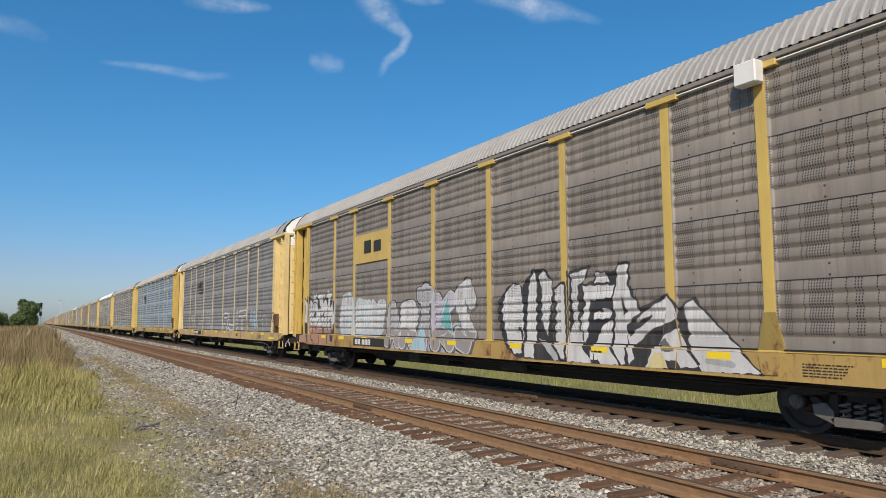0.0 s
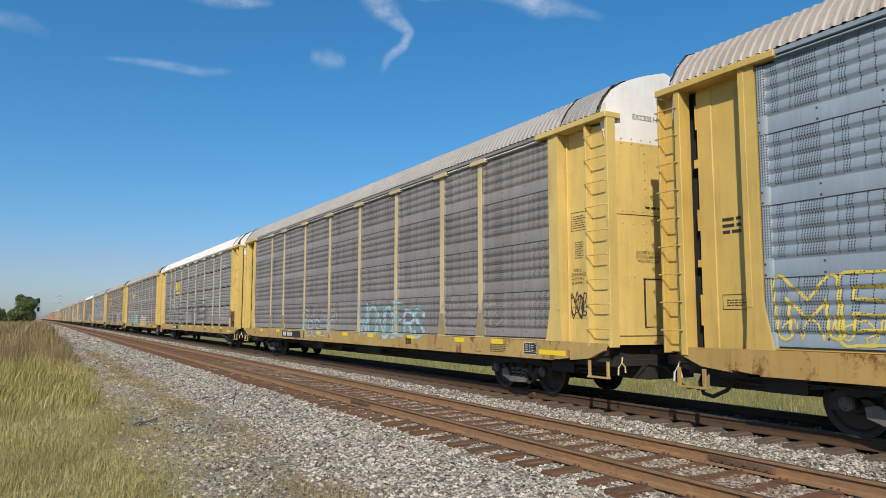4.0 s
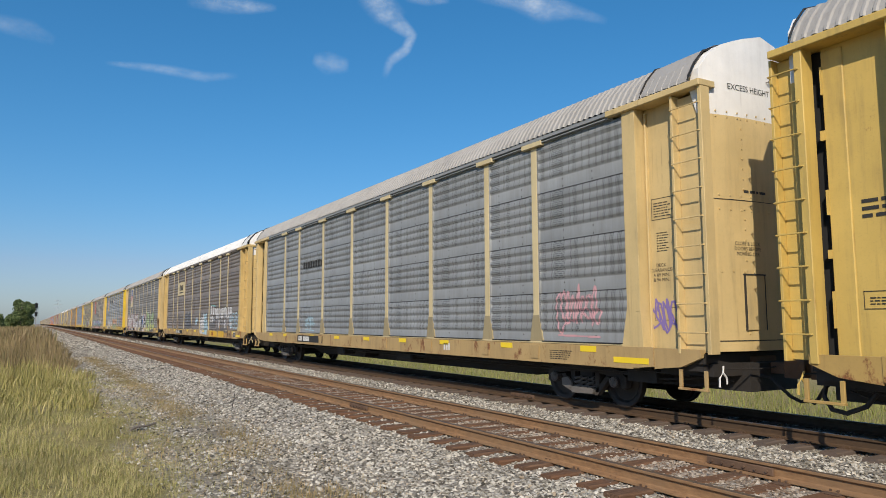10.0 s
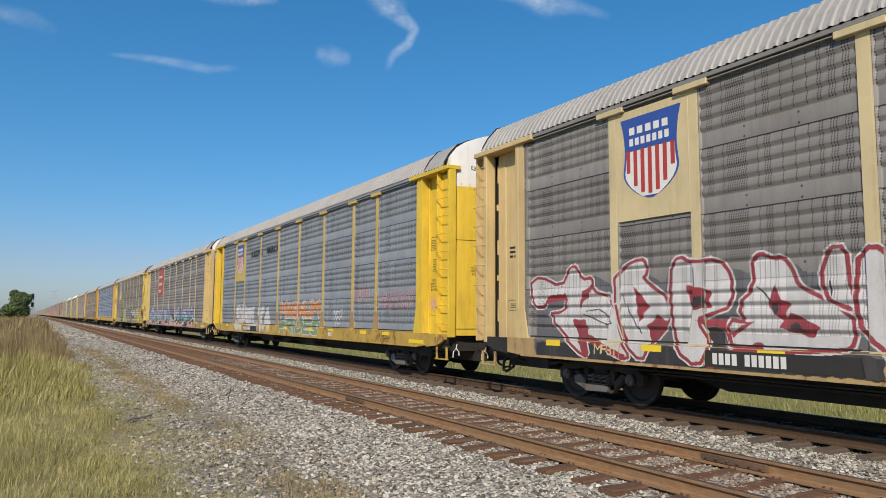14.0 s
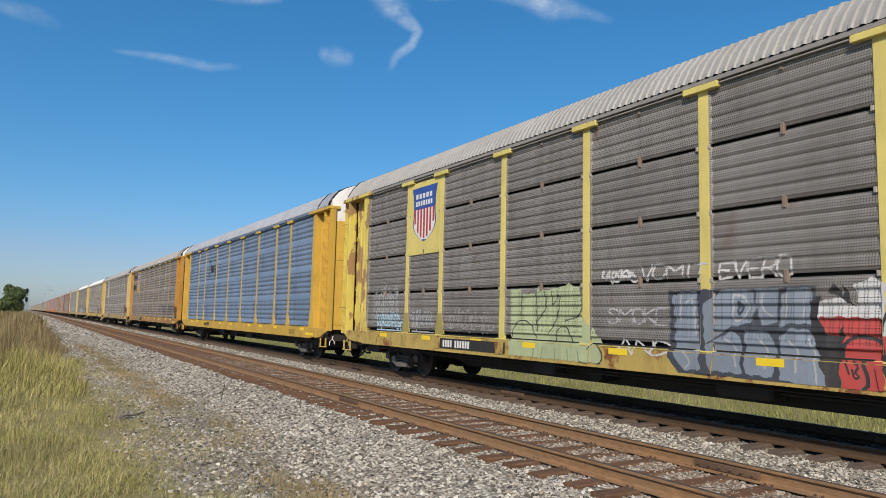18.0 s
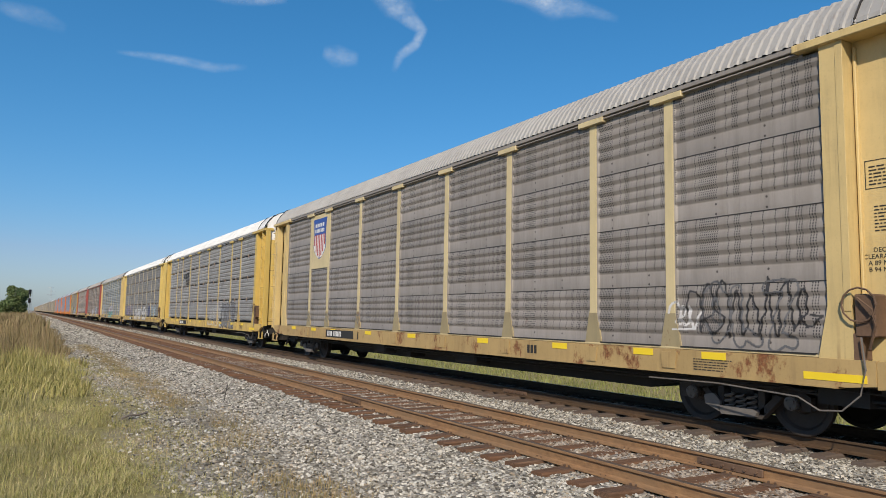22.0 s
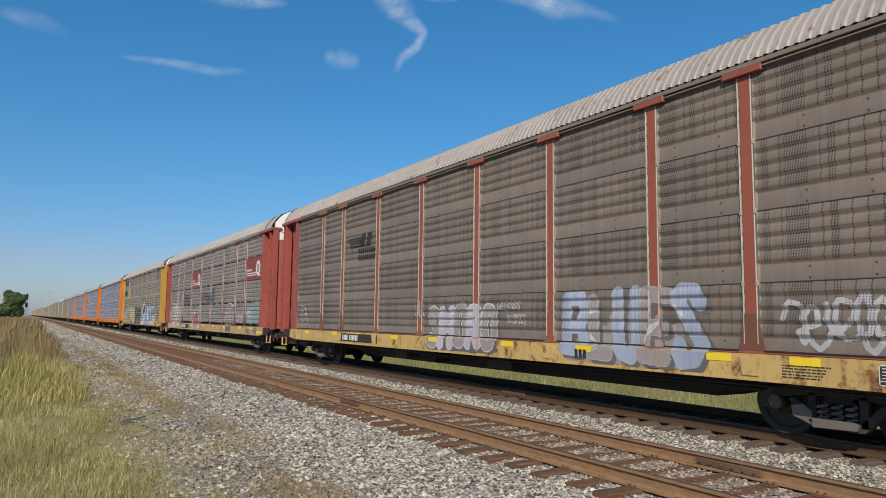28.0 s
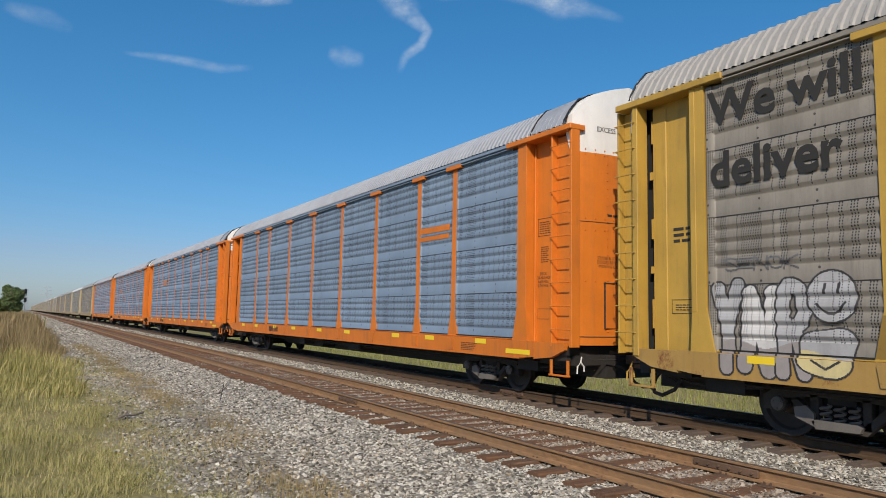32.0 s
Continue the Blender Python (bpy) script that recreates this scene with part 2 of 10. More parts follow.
# ---- mesh building ----
class Geo:
    """Collects simple solids into one mesh."""

    def __init__(self):
        self.v, self.f = [], []

    def add(self, verts, faces):
        b = len(self.v)
        self.v += [tuple(p) for p in verts]
        self.f += [tuple(b + i for i in q) for q in faces]
        return self

    def box(self, x0, x1, y0, y1, z0, z1, c=0.0):
        """A box; c: the chamfer of its edges."""
        if c <= 0:
            p = [(x, y, z) for x in (x0, x1) for y in (y0, y1) for z in (z0, z1)]
            return self.add(p, [(0, 1, 3, 2), (4, 6, 7, 5), (0, 4, 5, 1), (2, 3, 7, 6), (0, 2, 6, 4), (1, 5, 7, 3)])
        cx, cy, cz, hx, hy, hz = (x0 + x1) / 2, (y0 + y1) / 2, (z0 + z1) / 2, (x1 - x0) / 2, (y1 - y0) / 2, (z1 - z0) / 2
        v, ids = [], {}
        for sx in (-1, 1):
            for sy in (-1, 1):
                for sz in (-1, 1):
                    for a in range(3):
                        q = [hx - c, hy - c, hz - c]
                        q[a] += c
                        ids[sx, sy, sz, a] = len(v)
                        v.append((cx + sx * q[0], cy + sy * q[1], cz + sz * q[2]))
        f = []
        sg = (-1, 1)
        for s in sg:
            f.append([ids[s, -1, -1, 0], ids[s, 1, -1, 0], ids[s, 1, 1, 0], ids[s, -1, 1, 0]][::s])
            f.append([ids[-1, s, -1, 1], ids[1, s, -1, 1], ids[1, s, 1, 1], ids[-1, s, 1, 1]][::-s])
            f.append([ids[-1, -1, s, 2], ids[1, -1, s, 2], ids[1, 1, s, 2], ids[-1, 1, s, 2]][::s])
        for s in sg:
            for t in sg:
                f.append([ids[s, t, -1, 0], ids[s, t, -1, 1], ids[s, t, 1, 1], ids[s, t, 1, 0]][::s * t])
                f.append([ids[s, -1, t, 0], ids[s, 1, t, 0], ids[s, 1, t, 2], ids[s, -1, t, 2]][::s * t])
                f.append([ids[-1, s, t, 1], ids[-1, s, t, 2], ids[1, s, t, 2], ids[1, s, t, 1]][::s * t])
                for u in sg:
                    f.append([ids[s, t, u, 0], ids[s, t, u, 1], ids[s, t, u, 2]][::s * t * u])
        return self.add(v, f)

    def prism(self, outline, axis, a0, a1):
        """A closed outline swept along an axis: x takes (y, z), y takes (x, z), z takes (x, y)."""
        n = len(outline)

        def at(p, a):
            return {"x": (a, p[0], p[1]), "y": (p[0], a, p[1]), "z": (p[0], p[1], a)}[axis]

        v = [at(p, a0) for p in outline] + [at(p, a1) for p in outline]
        f = [(i, (i + 1) % n, n + (i + 1) % n, n + i) for i in range(n)]
        return self.add(v, f + [tuple(range(n))[::-1], tuple(range(n, 2 * n))])

    def tube(self, points, r, n=6, closed_ends=True):
        """A round bar through points."""
        pts = [Vector(p) for p in points]
        v, f = [], []
        for i, p in enumerate(pts):
            d = (pts[min(i + 1, len(pts) - 1)] - pts[max(i - 1, 0)]).normalized()
            a = d.orthogonal().normalized() if abs(d.z) > 0.9 else d.cross(Vector((0, 0, 1))).normalized()
            b = d.cross(a)
            v += [p + r * (math.cos(6.2832 * k / n) * a + math.sin(6.2832 * k / n) * b) for k in range(n)]
        for i in range(len(pts) - 1):
            f += [(i * n + k, i * n + (k + 1) % n, (i + 1) * n + (k + 1) % n, (i + 1) * n + k) for k in range(n)]
        if closed_ends:
            f += [tuple(range(n))[::-1], tuple((len(pts) - 1) * n + k for k in range(n))]
        return self.add(v, f)

    def lathe(self, rings, n=24, center=(0, 0, 0)):
        """Rings of (x, radius) turned round the x axis."""
        v, f = [], []
        for x, r in rings:
            v += [(center[0] + x, center[1] + r * math.cos(6.2832 * k / n), center[2] + r * math.sin(6.2832 * k / n)) for k in range(n)]
        for i in range(len(rings) - 1):
            f += [(i * n + k, (i + 1) * n + k, (i + 1) * n + (k + 1) % n, i * n + (k + 1) % n) for k in range(n)]
        f += [tuple(range(n)), tuple((len(rings) - 1) * n + k for k in range(n))[::-1]]
        return self.add(v, f)

    def mesh(self, name, smooth=False):
        me = bpy.data.meshes.new(name)
        me.from_pydata(self.v, [], self.f)
        bm = bmesh.new()
        bm.from_mesh(me)
        bmesh.ops.recalc_face_normals(bm, faces=bm.faces)
        bm.to_mesh(me)
        bm.free()
        if smooth:
            me.shade_smooth()
        return me


SHARED = {}


def shared(key, make, smooth=False):
    if key not in SHARED:
        SHARED[key] = make().mesh(key if isinstance(key, str) else key[0], smooth)
        SHARED[key].materials.append(None)
    return SHARED[key]


def part(name, me, mat, parent=None, at=(0, 0, 0), label=""):
    """One mesh object under a thing or a part; the material sits on the object, so that meshes can be shared."""
    if isinstance(me, Geo):
        me = me.mesh(name)
    if not me.materials:
        me.materials.append(None)
    ob = new(name, me)
    ob.parent, ob.location = parent, at
    ob.material_slots[0].link = "OBJECT"
    ob.material_slots[0].material = mat
    return tagged(ob, label)


def thing(name, label, category, group="", at=(0, 0, 0)):
    ob = new(name)
    ob.location = at
    return tagged(ob, label, category, group)


# ---- the ground: one sheet with the ballast bed of two tracks ----
TRACK_A, TRACK_B, GAUGE = 6.573, 10.69, 1.505
PROFILE = ((-3000, -0.7), (-60, -0.55), (-6, -0.42), (0.6, -0.36), (1.7, -0.34), (3.1, -0.30), (4.5, -0.255), (5.4, -0.228), (5.85, -0.198), (7.25, -0.198), (7.7, -0.222), (8.1, -0.25),
           (8.6, -0.250), (9.05, -0.235), (9.4, -0.238), (9.9, -0.235), (11.9, -0.195), (12.7, -0.30), (14.0, -0.80), (16, -1.20), (40, -1.30), (3000, -1.30))


def ground_z(x, y):
    z = float(np.interp(x, [p[0] for p in PROFILE], [p[1] for p in PROFILE]))
    near = max(0.0, 1.0 - abs(y) / 300.0)
    return z + near * (0.035 if x < 4.9 or 7.9 < x < 9.2 or x > 12.4 else 0.012) * (noise.noise(Vector((x * 0.9, y * 0.9, 3.1))) + 0.6 * noise.noise(Vector((x * 2.7, y * 2.7, 8.2))))


def ground_mat():
    m = Mat("grass_and_ballast")
    x, y, z = m.axes()
    wob = m.math("MULTIPLY_ADD", m.noise(0.9, 5, 0.65), 1.5, -0.95)
    xw = m.math("ADD", x, wob)
    inside = m.math("MULTIPLY", m.step(xw, 1.05, 1.55), m.math("SUBTRACT", 1.0, m.step(xw, 12.9, 14.2)))
    cell = m.voronoi(20, "Color")
    edge = m.voronoi(20, "Distance")
    sep = m.n.new("ShaderNodeSeparateColor")
    m.l.new(cell, sep.inputs[0])
    stone = m.ramp(sep.outputs[0], (0.0, (0.20, 0.183, 0.152)), (0.35, (0.37, 0.345, 0.29)), (0.7, (0.52, 0.485, 0.415)), (1.0, (0.66, 0.62, 0.54)))
    stone = m.mix(m.step(edge, 0.45, 0.75), stone, (0.16, 0.14, 0.12))
    brown = m.math("MULTIPLY", m.step(m.math("ABSOLUTE", m.math("SUBTRACT", x, TRACK_A)), 1.25, 0.65), 0.6)
    stone = m.mix(m.math("MULTIPLY", brown, m.noise(6, 4)), stone, (0.17, 0.095, 0.055))
    dirt = m.mix(m.noise(5, 5), (0.30, 0.26, 0.19), (0.18, 0.15, 0.10))
    weedy = m.math("MULTIPLY", m.step(m.noise(1.3, 6, 0.7), 0.42, 0.60), m.math("SUBTRACT", 1.0, m.step(x, 2.8, 4.2)))
    band = m.math("SUBTRACT", 1.0, m.step(m.math("ABSOLUTE", m.math("SUBTRACT", x, 2.8)), 0.08, 0.55))
    band = m.math("MULTIPLY", band, m.step(m.noise(0.8, 4, 0.6), 0.35, 0.6))
    stone = m.mix(m.math("MULTIPLY", m.math("MAXIMUM", weedy, band), 0.75), stone, dirt)
    mott = m.noise(1.6, 6, 0.75)
    stone = m.mix(m.math("MULTIPLY", m.step(mott, 0.46, 0.66), 0.55), stone, (0.17, 0.145, 0.115))
    g1 = m.mix(m.step(m.noise(0.25, 5, 0.6), 0.35, 0.65), (0.22, 0.20, 0.07), (0.30, 0.24, 0.11))
    g1 = m.mix(m.step(m.noise(14, 5, 0.7, (1, 0.5, 1)), 0.45, 0.75), g1, (0.14, 0.12, 0.045))
    col = m.mix(inside, g1, stone)
    h = m.math("MULTIPLY", m.math("SUBTRACT", 1.0, edge), inside)
    h = m.math("ADD", h, m.math("MULTIPLY", m.noise(18, 4), 0.6))
    m.bump(h, 0.9, 0.03)
    return m.done(col, 0.95, 0.0, 0.2)


def build_ground():
    xs = [-3000, -1200, -500, -200, -90, -45, -25, -15] + [-10 + 0.5 * i for i in range(20)] + [0.2 * i for i in range(0, 76)] + [16, 17, 19, 22, 27, 35, 50, 80, 140, 300, 700, 1500, 3000]
    ys = [-1500, -700, -300, -120, -50, -20, -8, -2] + [0.25 * i for i in range(0, 100)] + [25 + i for i in range(40)] + [65 + 5 * i for i in range(30)] + [230, 280, 350, 450, 600, 800, 1100, 1500, 2200, 3200, 4600]
    g = Geo()
    n = len(ys)
    v = [(x, y, ground_z(x, y)) for x in xs for y in ys]
    f = [(i * n + j, (i + 1) * n + j, (i + 1) * n + j + 1, i * n + j + 1) for i in range(len(xs) - 1) for j in range(n - 1)]
    me = bpy.data.meshes.new("ground")
    me.from_pydata(v, [], f)
    me.shade_smooth()
    me.materials.append(ground_mat())
    tagged(new("ground", me), "dry green grass verge and grey crushed-stone railway bed", "ground", kind="structure")


build_ground()


# ---- two tracks: rails, sleepers, fastenings ----
def rail_mat(name="brown_rusted_rail", k=1.0):
    m = Mat(name)
    x, y, z = m.axes()
    fine, big = m.noise(24, 5, 0.7, (1, 0.3, 1)), m.noise(1.7, 4, 0.6, (1, 0.5, 1))
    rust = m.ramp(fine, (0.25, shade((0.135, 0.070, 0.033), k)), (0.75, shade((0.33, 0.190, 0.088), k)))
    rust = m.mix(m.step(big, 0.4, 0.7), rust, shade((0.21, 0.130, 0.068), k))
    top = m.math("GREATER_THAN", z, -0.004)
    col = m.mix(top, rust, (0.10, 0.072, 0.055))
    m.bump(fine, 0.2, 0.004)
    return m.done(col, m.mix(top, (0.8, 0.8, 0.8), (0.5, 0.5, 0.5)), m.math("MULTIPLY", top, 0.3))


RAIL = rail_mat()


def wood_mat(name="weathered_creosoted_oak", grey=0.0):
    m = Mat(name)
    off = m.apart()
    grain = m.noise(7, 6, 0.7, (0.35, 6, 6), off)
    big = m.noise(1.4, 4, 0.6, offset=off)
    col = m.ramp(grain, (0.3, (0.050, 0.028, 0.018)), (0.55, (0.135, 0.078, 0.048)), (0.8, (0.26, 0.170, 0.110)))
    col = m.mix(m.step(big, 0.4, 0.7), col, (0.155, 0.078, 0.042))
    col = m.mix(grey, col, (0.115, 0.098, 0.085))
    m.bump(grain, 0.5, 0.012)
    return m.done(col, 0.88, 0.0, 0.25)


WOOD = wood_mat()
RAIL_SHAPE = [(-0.076, -0.172), (0.076, -0.172), (0.076, -0.160), (0.018, -0.142), (0.009, -0.130), (0.009, -0.050), (0.022, -0.040), (0.037, -0.032),
              (0.037, -0.008), (0.028, -0.001), (0.0, 0.0), (-0.028, -0.001), (-0.037, -0.008), (-0.037, -0.032), (-0.022, -0.040), (-0.009, -0.050), (-0.009, -0.130), (-0.018, -0.142), (-0.076, -0.160)]


def tie_geo(seed):
    """One hewn sleeper with worn, uneven corners."""
    r = random.Random(seed)
    g = Geo()
    n = 8
    v, f = [], []
    for i in range(n + 1):
        x = -1.30 + 2.6 * i / n
        w, top = 0.112 + r.uniform(-0.008, 0.008), -0.170 + r.uniform(-0.010, 0.003)
        sh = r.uniform(-0.008, 0.008)
        for y, z in ((-w, -0.36), (w, -0.36), (w, top - 0.018), (w - 0.018, top), (-w + 0.018, top), (-w, top - 0.018)):
            v.append((x, y + sh, z + r.uniform(-0.003, 0.003)))
    for i in range(n):
        f += [(i * 6 + k, i * 6 + (k + 1) % 6, (i + 1) * 6 + (k + 1) % 6, (i + 1) * 6 + k) for k in range(6)]
    f += [tuple(range(6)), tuple(n * 6 + k for k in range(6))[::-1]]
    return g.add(v, f)


def build_track(name, cx, spacing, count, first, seed, steel, timber):
    r = random.Random(seed)
    track = thing("railway_track", "railway track of rusty steel rails on weathered timber sleepers", "railway track", at=(cx, 0, 0))
    track["kind"] = "structure"
    for s in (-1, 1):
        g = Geo()
        g.prism(RAIL_SHAPE, "y", -600, 2600)
        part("rail", g, steel, track, (s * GAUGE / 2, 0, 0))
    meshes = [shared(("sleeper", k), lambda k=k: tie_geo(k)) for k in range(7)]
    plate = shared("tie_plate", lambda: Geo().box(-0.19, 0.19, -0.09, 0.09, -0.176, -0.164, 0.003).box(-0.10, -0.082, 0.03, 0.05, -0.166, -0.135).box(-0.10, -0.082, -0.05, -0.03, -0.166, -0.135).box(0.082, 0.10, 0.03, 0.05, -0.166, -0.135).box(0.082, 0.10, -0.05, -0.03, -0.166, -0.135))
    y = first
    for i in range(count):
        tie = part("sleeper", meshes[r.randrange(7)], timber, track, (r.uniform(-0.07, 0.07), y, r.uniform(-0.012, 0.0)))
        tie.rotation_euler = (0, r.uniform(-0.004, 0.004), r.uniform(-0.025, 0.025))
        if y < 22:
            for s in ((-1, 1) if name == "a" else (-1,)):
                part("tie_plate", plate, RUSTY, tie, (s * GAUGE / 2, 0, 0))
        y += spacing + r.uniform(-0.05, 0.05)
    g = Geo()
    while y < 420:
        x = r.uniform(-0.06, 0.06)
        g.box(x - 1.3, x + 1.3, y - 0.11, y + 0.11, -0.36, -0.172)
        y += spacing
    y = first - spacing
    while y > -70:
        g.box(-1.3, 1.3, y - 0.11, y + 0.11, -0.36, -0.172)
        y -= spacing
    tagged(part("far_sleepers", g, timber, track), kind="stuff")
    # joint bars
    for s, yy in ((-1, 13.4), (1, 5.6)):
        jb = Geo().box(-0.042, -0.010, yy - 0.45, yy + 0.45, -0.140, -0.052, 0.006).box(0.010, 0.042, yy - 0.45, yy + 0.45, -0.140, -0.052, 0.006)
        for k in range(6):
            jb.lathe([(-0.062, 0.017), (0.062, 0.017)], 6, (0, yy - 0.375 + 0.15 * k, -0.095))
        part("joint_bar", jb, RUSTY, track, (s * GAUGE / 2, 0, 0))


build_track("a", TRACK_A, 0.535, 150, 2.2, 1, RAIL, WOOD)
# track b's rail colours are scaled down: the train's shade put into them
build_track("b", TRACK_B, 0.535, 110, 2.0, 2, rail_mat("shaded_black_brown_rail", 0.30), wood_mat("greyed_oak", 0.72))


# ---- the train: covered auto carriers ----
PITCH, HALF = 27.70, 13.25
BAYS = (2.70, 1.85, 2.74, 2.74, 2.74, 2.74, 2.74, 1.85, 2.70)
EDGES = [-11.4]
for w_ in BAYS:
    EDGES.append(EDGES[-1] + w_)
ROW_H, ROW_Z0, SCREEN_X = 1.062, {"band": 1.127, "louvre": 1.235}, 1.461
POST_X = 1.5055
ROOF_X = ((-1.576, 5.53), (-1.552, 5.60), (-1.40, 5.85), (-1.16, 6.11), (-0.90, 6.20), (-0.45, 6.26), (0.0, 6.29))
ROOF_LINE = list(ROOF_X) + [(-x, z) for x, z in ROOF_X[-2::-1]]


def band_profile():
    """Depth of a pressed screen by height: a flat foot, then four pressed ribs with a sharp lower lip."""
    p = [(0.0, 0.012), (0.248, 0.012)]
    for i in range(4):
        z = 0.262 + 0.198 * i
        p += [(z - 0.006, 0.0), (z + 0.016, 0.001), (z + 0.064, 0.036), (z + 0.080, 0.039), (z + 0.130, 0.028), (z + 0.182, 0.010)]
    return p + [(ROW_H - 0.004, 0.006)]


def louvre_profile():
    """Close-set folded slats, with an open gap under each row."""
    p = [(0.052, 0.0)]
    for i in range(5):
        z = 0.058 + 0.197 * i
        p += [(z, 0.0), (z + 0.012, 0.004), (z + 0.044, 0.034), (z + 0.058, 0.036), (z + 0.105, 0.022), (z + 0.116, 0.029), (z + 0.186, 0.004)]
    return p + [(ROW_H - 0.006, 0.0)]


STYLES = {"band": band_profile(), "louvre": louvre_profile()}


def screen_geo(width, style, rows=1):
    """A screen sheet: its outer side faces -x, with folded edges and a flat margin beside the next post."""
    g = Geo()
    w = width / 2 - 0.006
    q = w - 0.130
    for r in range(rows):
        prof = [(z + r * ROW_H, d) for z, d in STYLES[style]]
        n = len(prof)
        v = [p for z, d in prof for p in ((-d, -w, z), (-d, q - 0.030, z), (-d, q - 0.004, z), (-0.040, q, z), (-0.040, w, z))]
        f = [(5 * i + c, 5 * i + 5 + c, 5 * i + 6 + c, 5 * i + 1 + c) for i in range(n - 1) for c in range(4)]
        g.add(v, f)
        v = [(-d, y, z) for z, d in prof for y in (-w, w)]
        v += [(0.05, -w, prof[0][0]), (0.05, w, prof[0][0]), (0.05, -w, prof[-1][0]), (0.05, w, prof[-1][0])]
        k = 2 * n
        f = [(0, 1, k + 1, k), (2 * n - 2, k + 2, k + 3, 2 * n - 1), (k, k + 1, k + 3, k + 2)]
        f += [tuple([k] + [2 * i for i in range(n)] + [k + 2]), tuple([k + 1, k + 3] + [2 * i + 1 for i in range(n)][::-1])]
        g.add(v, f)
    return g


def post_geo(flare, cap=False):
    """A side post: cap plate, folded channel, and a foot that widens to the sill."""
    g = Geo()
    a, b = 0.085, (0.24 if flare else 0.10)
    out = [(-b, 1.04), (b, 1.04), (a + 0.015, 1.75), (a, 1.80), (a, 5.38), (-a, 5.38), (-a, 1.80), (-a - 0.015, 1.75)]
    g.prism(out, "x", -POST_X, -1.47)
    if cap:
        g.box(-1.560, -1.45, -0.34, 0.34, 5.34, 5.445)
    return g.box(-1.5015, -1.45, -a - 0.022, a + 0.004, 1.12, 5.38)


def pocket_geo():
    """The tapered gusset under a post, welded to the sill."""
    return Geo().prism([(-0.17, 1.055), (0.17, 1.055), (0.13, 0.79), (-0.13, 0.79)], "x", -1.574, -1.55)


def foot_geo():
    """The widened plate at the foot of a post."""
    return Geo().prism([(-0.243, 1.036), (0.243, 1.036), (0.103, 1.745), (-0.103, 1.745)], "x", -POST_X - 0.005, -1.48)


def post_cap_geo():
    return Geo().box(-1.578, -1.45, -0.34, 0.34, 5.34, 5.445, 0.008)


def roof_geo(fine):
    g = Geo()
    per = 0.162
    ys, ds = [], []
    y, end = -HALF + 0.45, HALF - 0.32
    if fine:
        while y < end:
            for o, d in ((0.0, 0.0), (0.060, 0.0), (0.084, 0.022), (0.122, 0.022), (0.146, 0.0)):
                ys.append(y + o), ds.append(d)
            y += per
    else:
        ys, ds = [y, end], [0.0, 0.0]
    m = len(ROOF_LINE)
    nx = []
    for i, (x, z) in enumerate(ROOF_LINE):
        a, b = ROOF_LINE[max(i - 1, 0)], ROOF_LINE[min(i + 1, m - 1)]
        t = Vector((b[0] - a[0], b[1] - a[1])).normalized()
        nx.append((-t.y, t.x))
    v = [(x + n[0] * d, yy, z + n[1] * d) for yy, d in zip(ys, ds) for (x, z), n in zip(ROOF_LINE, nx)]
    f = [(j * m + i, (j + 1) * m + i, (j + 1) * m + i + 1, j * m + i + 1) for j in range(len(ys) - 1) for i in range(m - 1)]
    return g.add(v, f)


def hood_geo():
    """The smooth sheet that closes the roof over the end doors (at +y)."""
    g = Geo()
    m = len(ROOF_LINE)
    rings = [(HALF - 1.35, 1.006, 0.0), (HALF - 0.60, 1.006, 0.14), (HALF - 0.30, 0.998, 0.23)]
    v = [(x * s, y, 4.6 + (z - 4.6) * s + 0.012 + up * max(0.0, 1 - abs(x) / 1.3)) for y, s, up in rings for x, z in ROOF_LINE]
    f = [(j * m + i, j * m + i + 1, (j + 1) * m + i + 1, (j + 1) * m + i) for j in range(2) for i in range(m - 1)]
    return g.add(v, f)


DOOR_Y = HALF - 0.20


def door_slab(z0, z1, top=False, peak=0.0):
    """Curved end doors across the car (at +y), bowed outwards in the middle."""
    g = Geo()
    n = 12
    v, f = [], []
    for i in range(n + 1):
        x = -1.44 + 2.88 * i / n
        y = DOOR_Y + 0.16 * (1 - (abs(x) / 1.44) ** 2.5)
        zt = float(np.interp(x, [p[0] for p in ROOF_LINE], [p[1] for p in ROOF_LINE])) - 0.03 + peak * max(0.0, 1 - abs(x) / 1.3) if top else z1
        v += [(x, y, z0), (x, y, zt), (x, y - (0.30 if top else 0.06), zt), (x, y - 0.06, z0)]
    for i in range(n):
        f += [(4 * i + k, 4 * i + (k + 1) % 4, 4 * i + 4 + (k + 1) % 4, 4 * i + 4 + k) for k in range(4)]
    f += [(0, 1, 2, 3), (4 * n + 3, 4 * n + 2, 4 * n + 1, 4 * n)]
    return g.add(v, f)


def mirror_y(g):
    g.v = [(x, -y, z) for x, y, z in g.v]
    return g


def ladder_strip(rear):
    """The sheet behind the rungs."""
    return Geo().box(-1.40, -1.34, 12.56, 13.10, 1.10, 5.36, 0.006) if rear else Geo().box(-1.36, -1.30, 12.92, 13.30, 1.06, 5.40, 0.006)


def stile_geo(outer, rear):
    if rear:
        return Geo().box(-1.555, -1.34, 13.10, 13.17, 1.08, 5.42, 0.006) if outer else Geo().box(-1.545, -1.34, 12.51, 12.56, 1.08, 5.40, 0.006)
    return Geo().box(-1.50, -1.30, 13.30, 13.345, 1.04, 5.42, 0.006) if outer else Geo().box(-1.565, -1.30, 12.80, 12.92, 1.02, 5.43, 0.01)


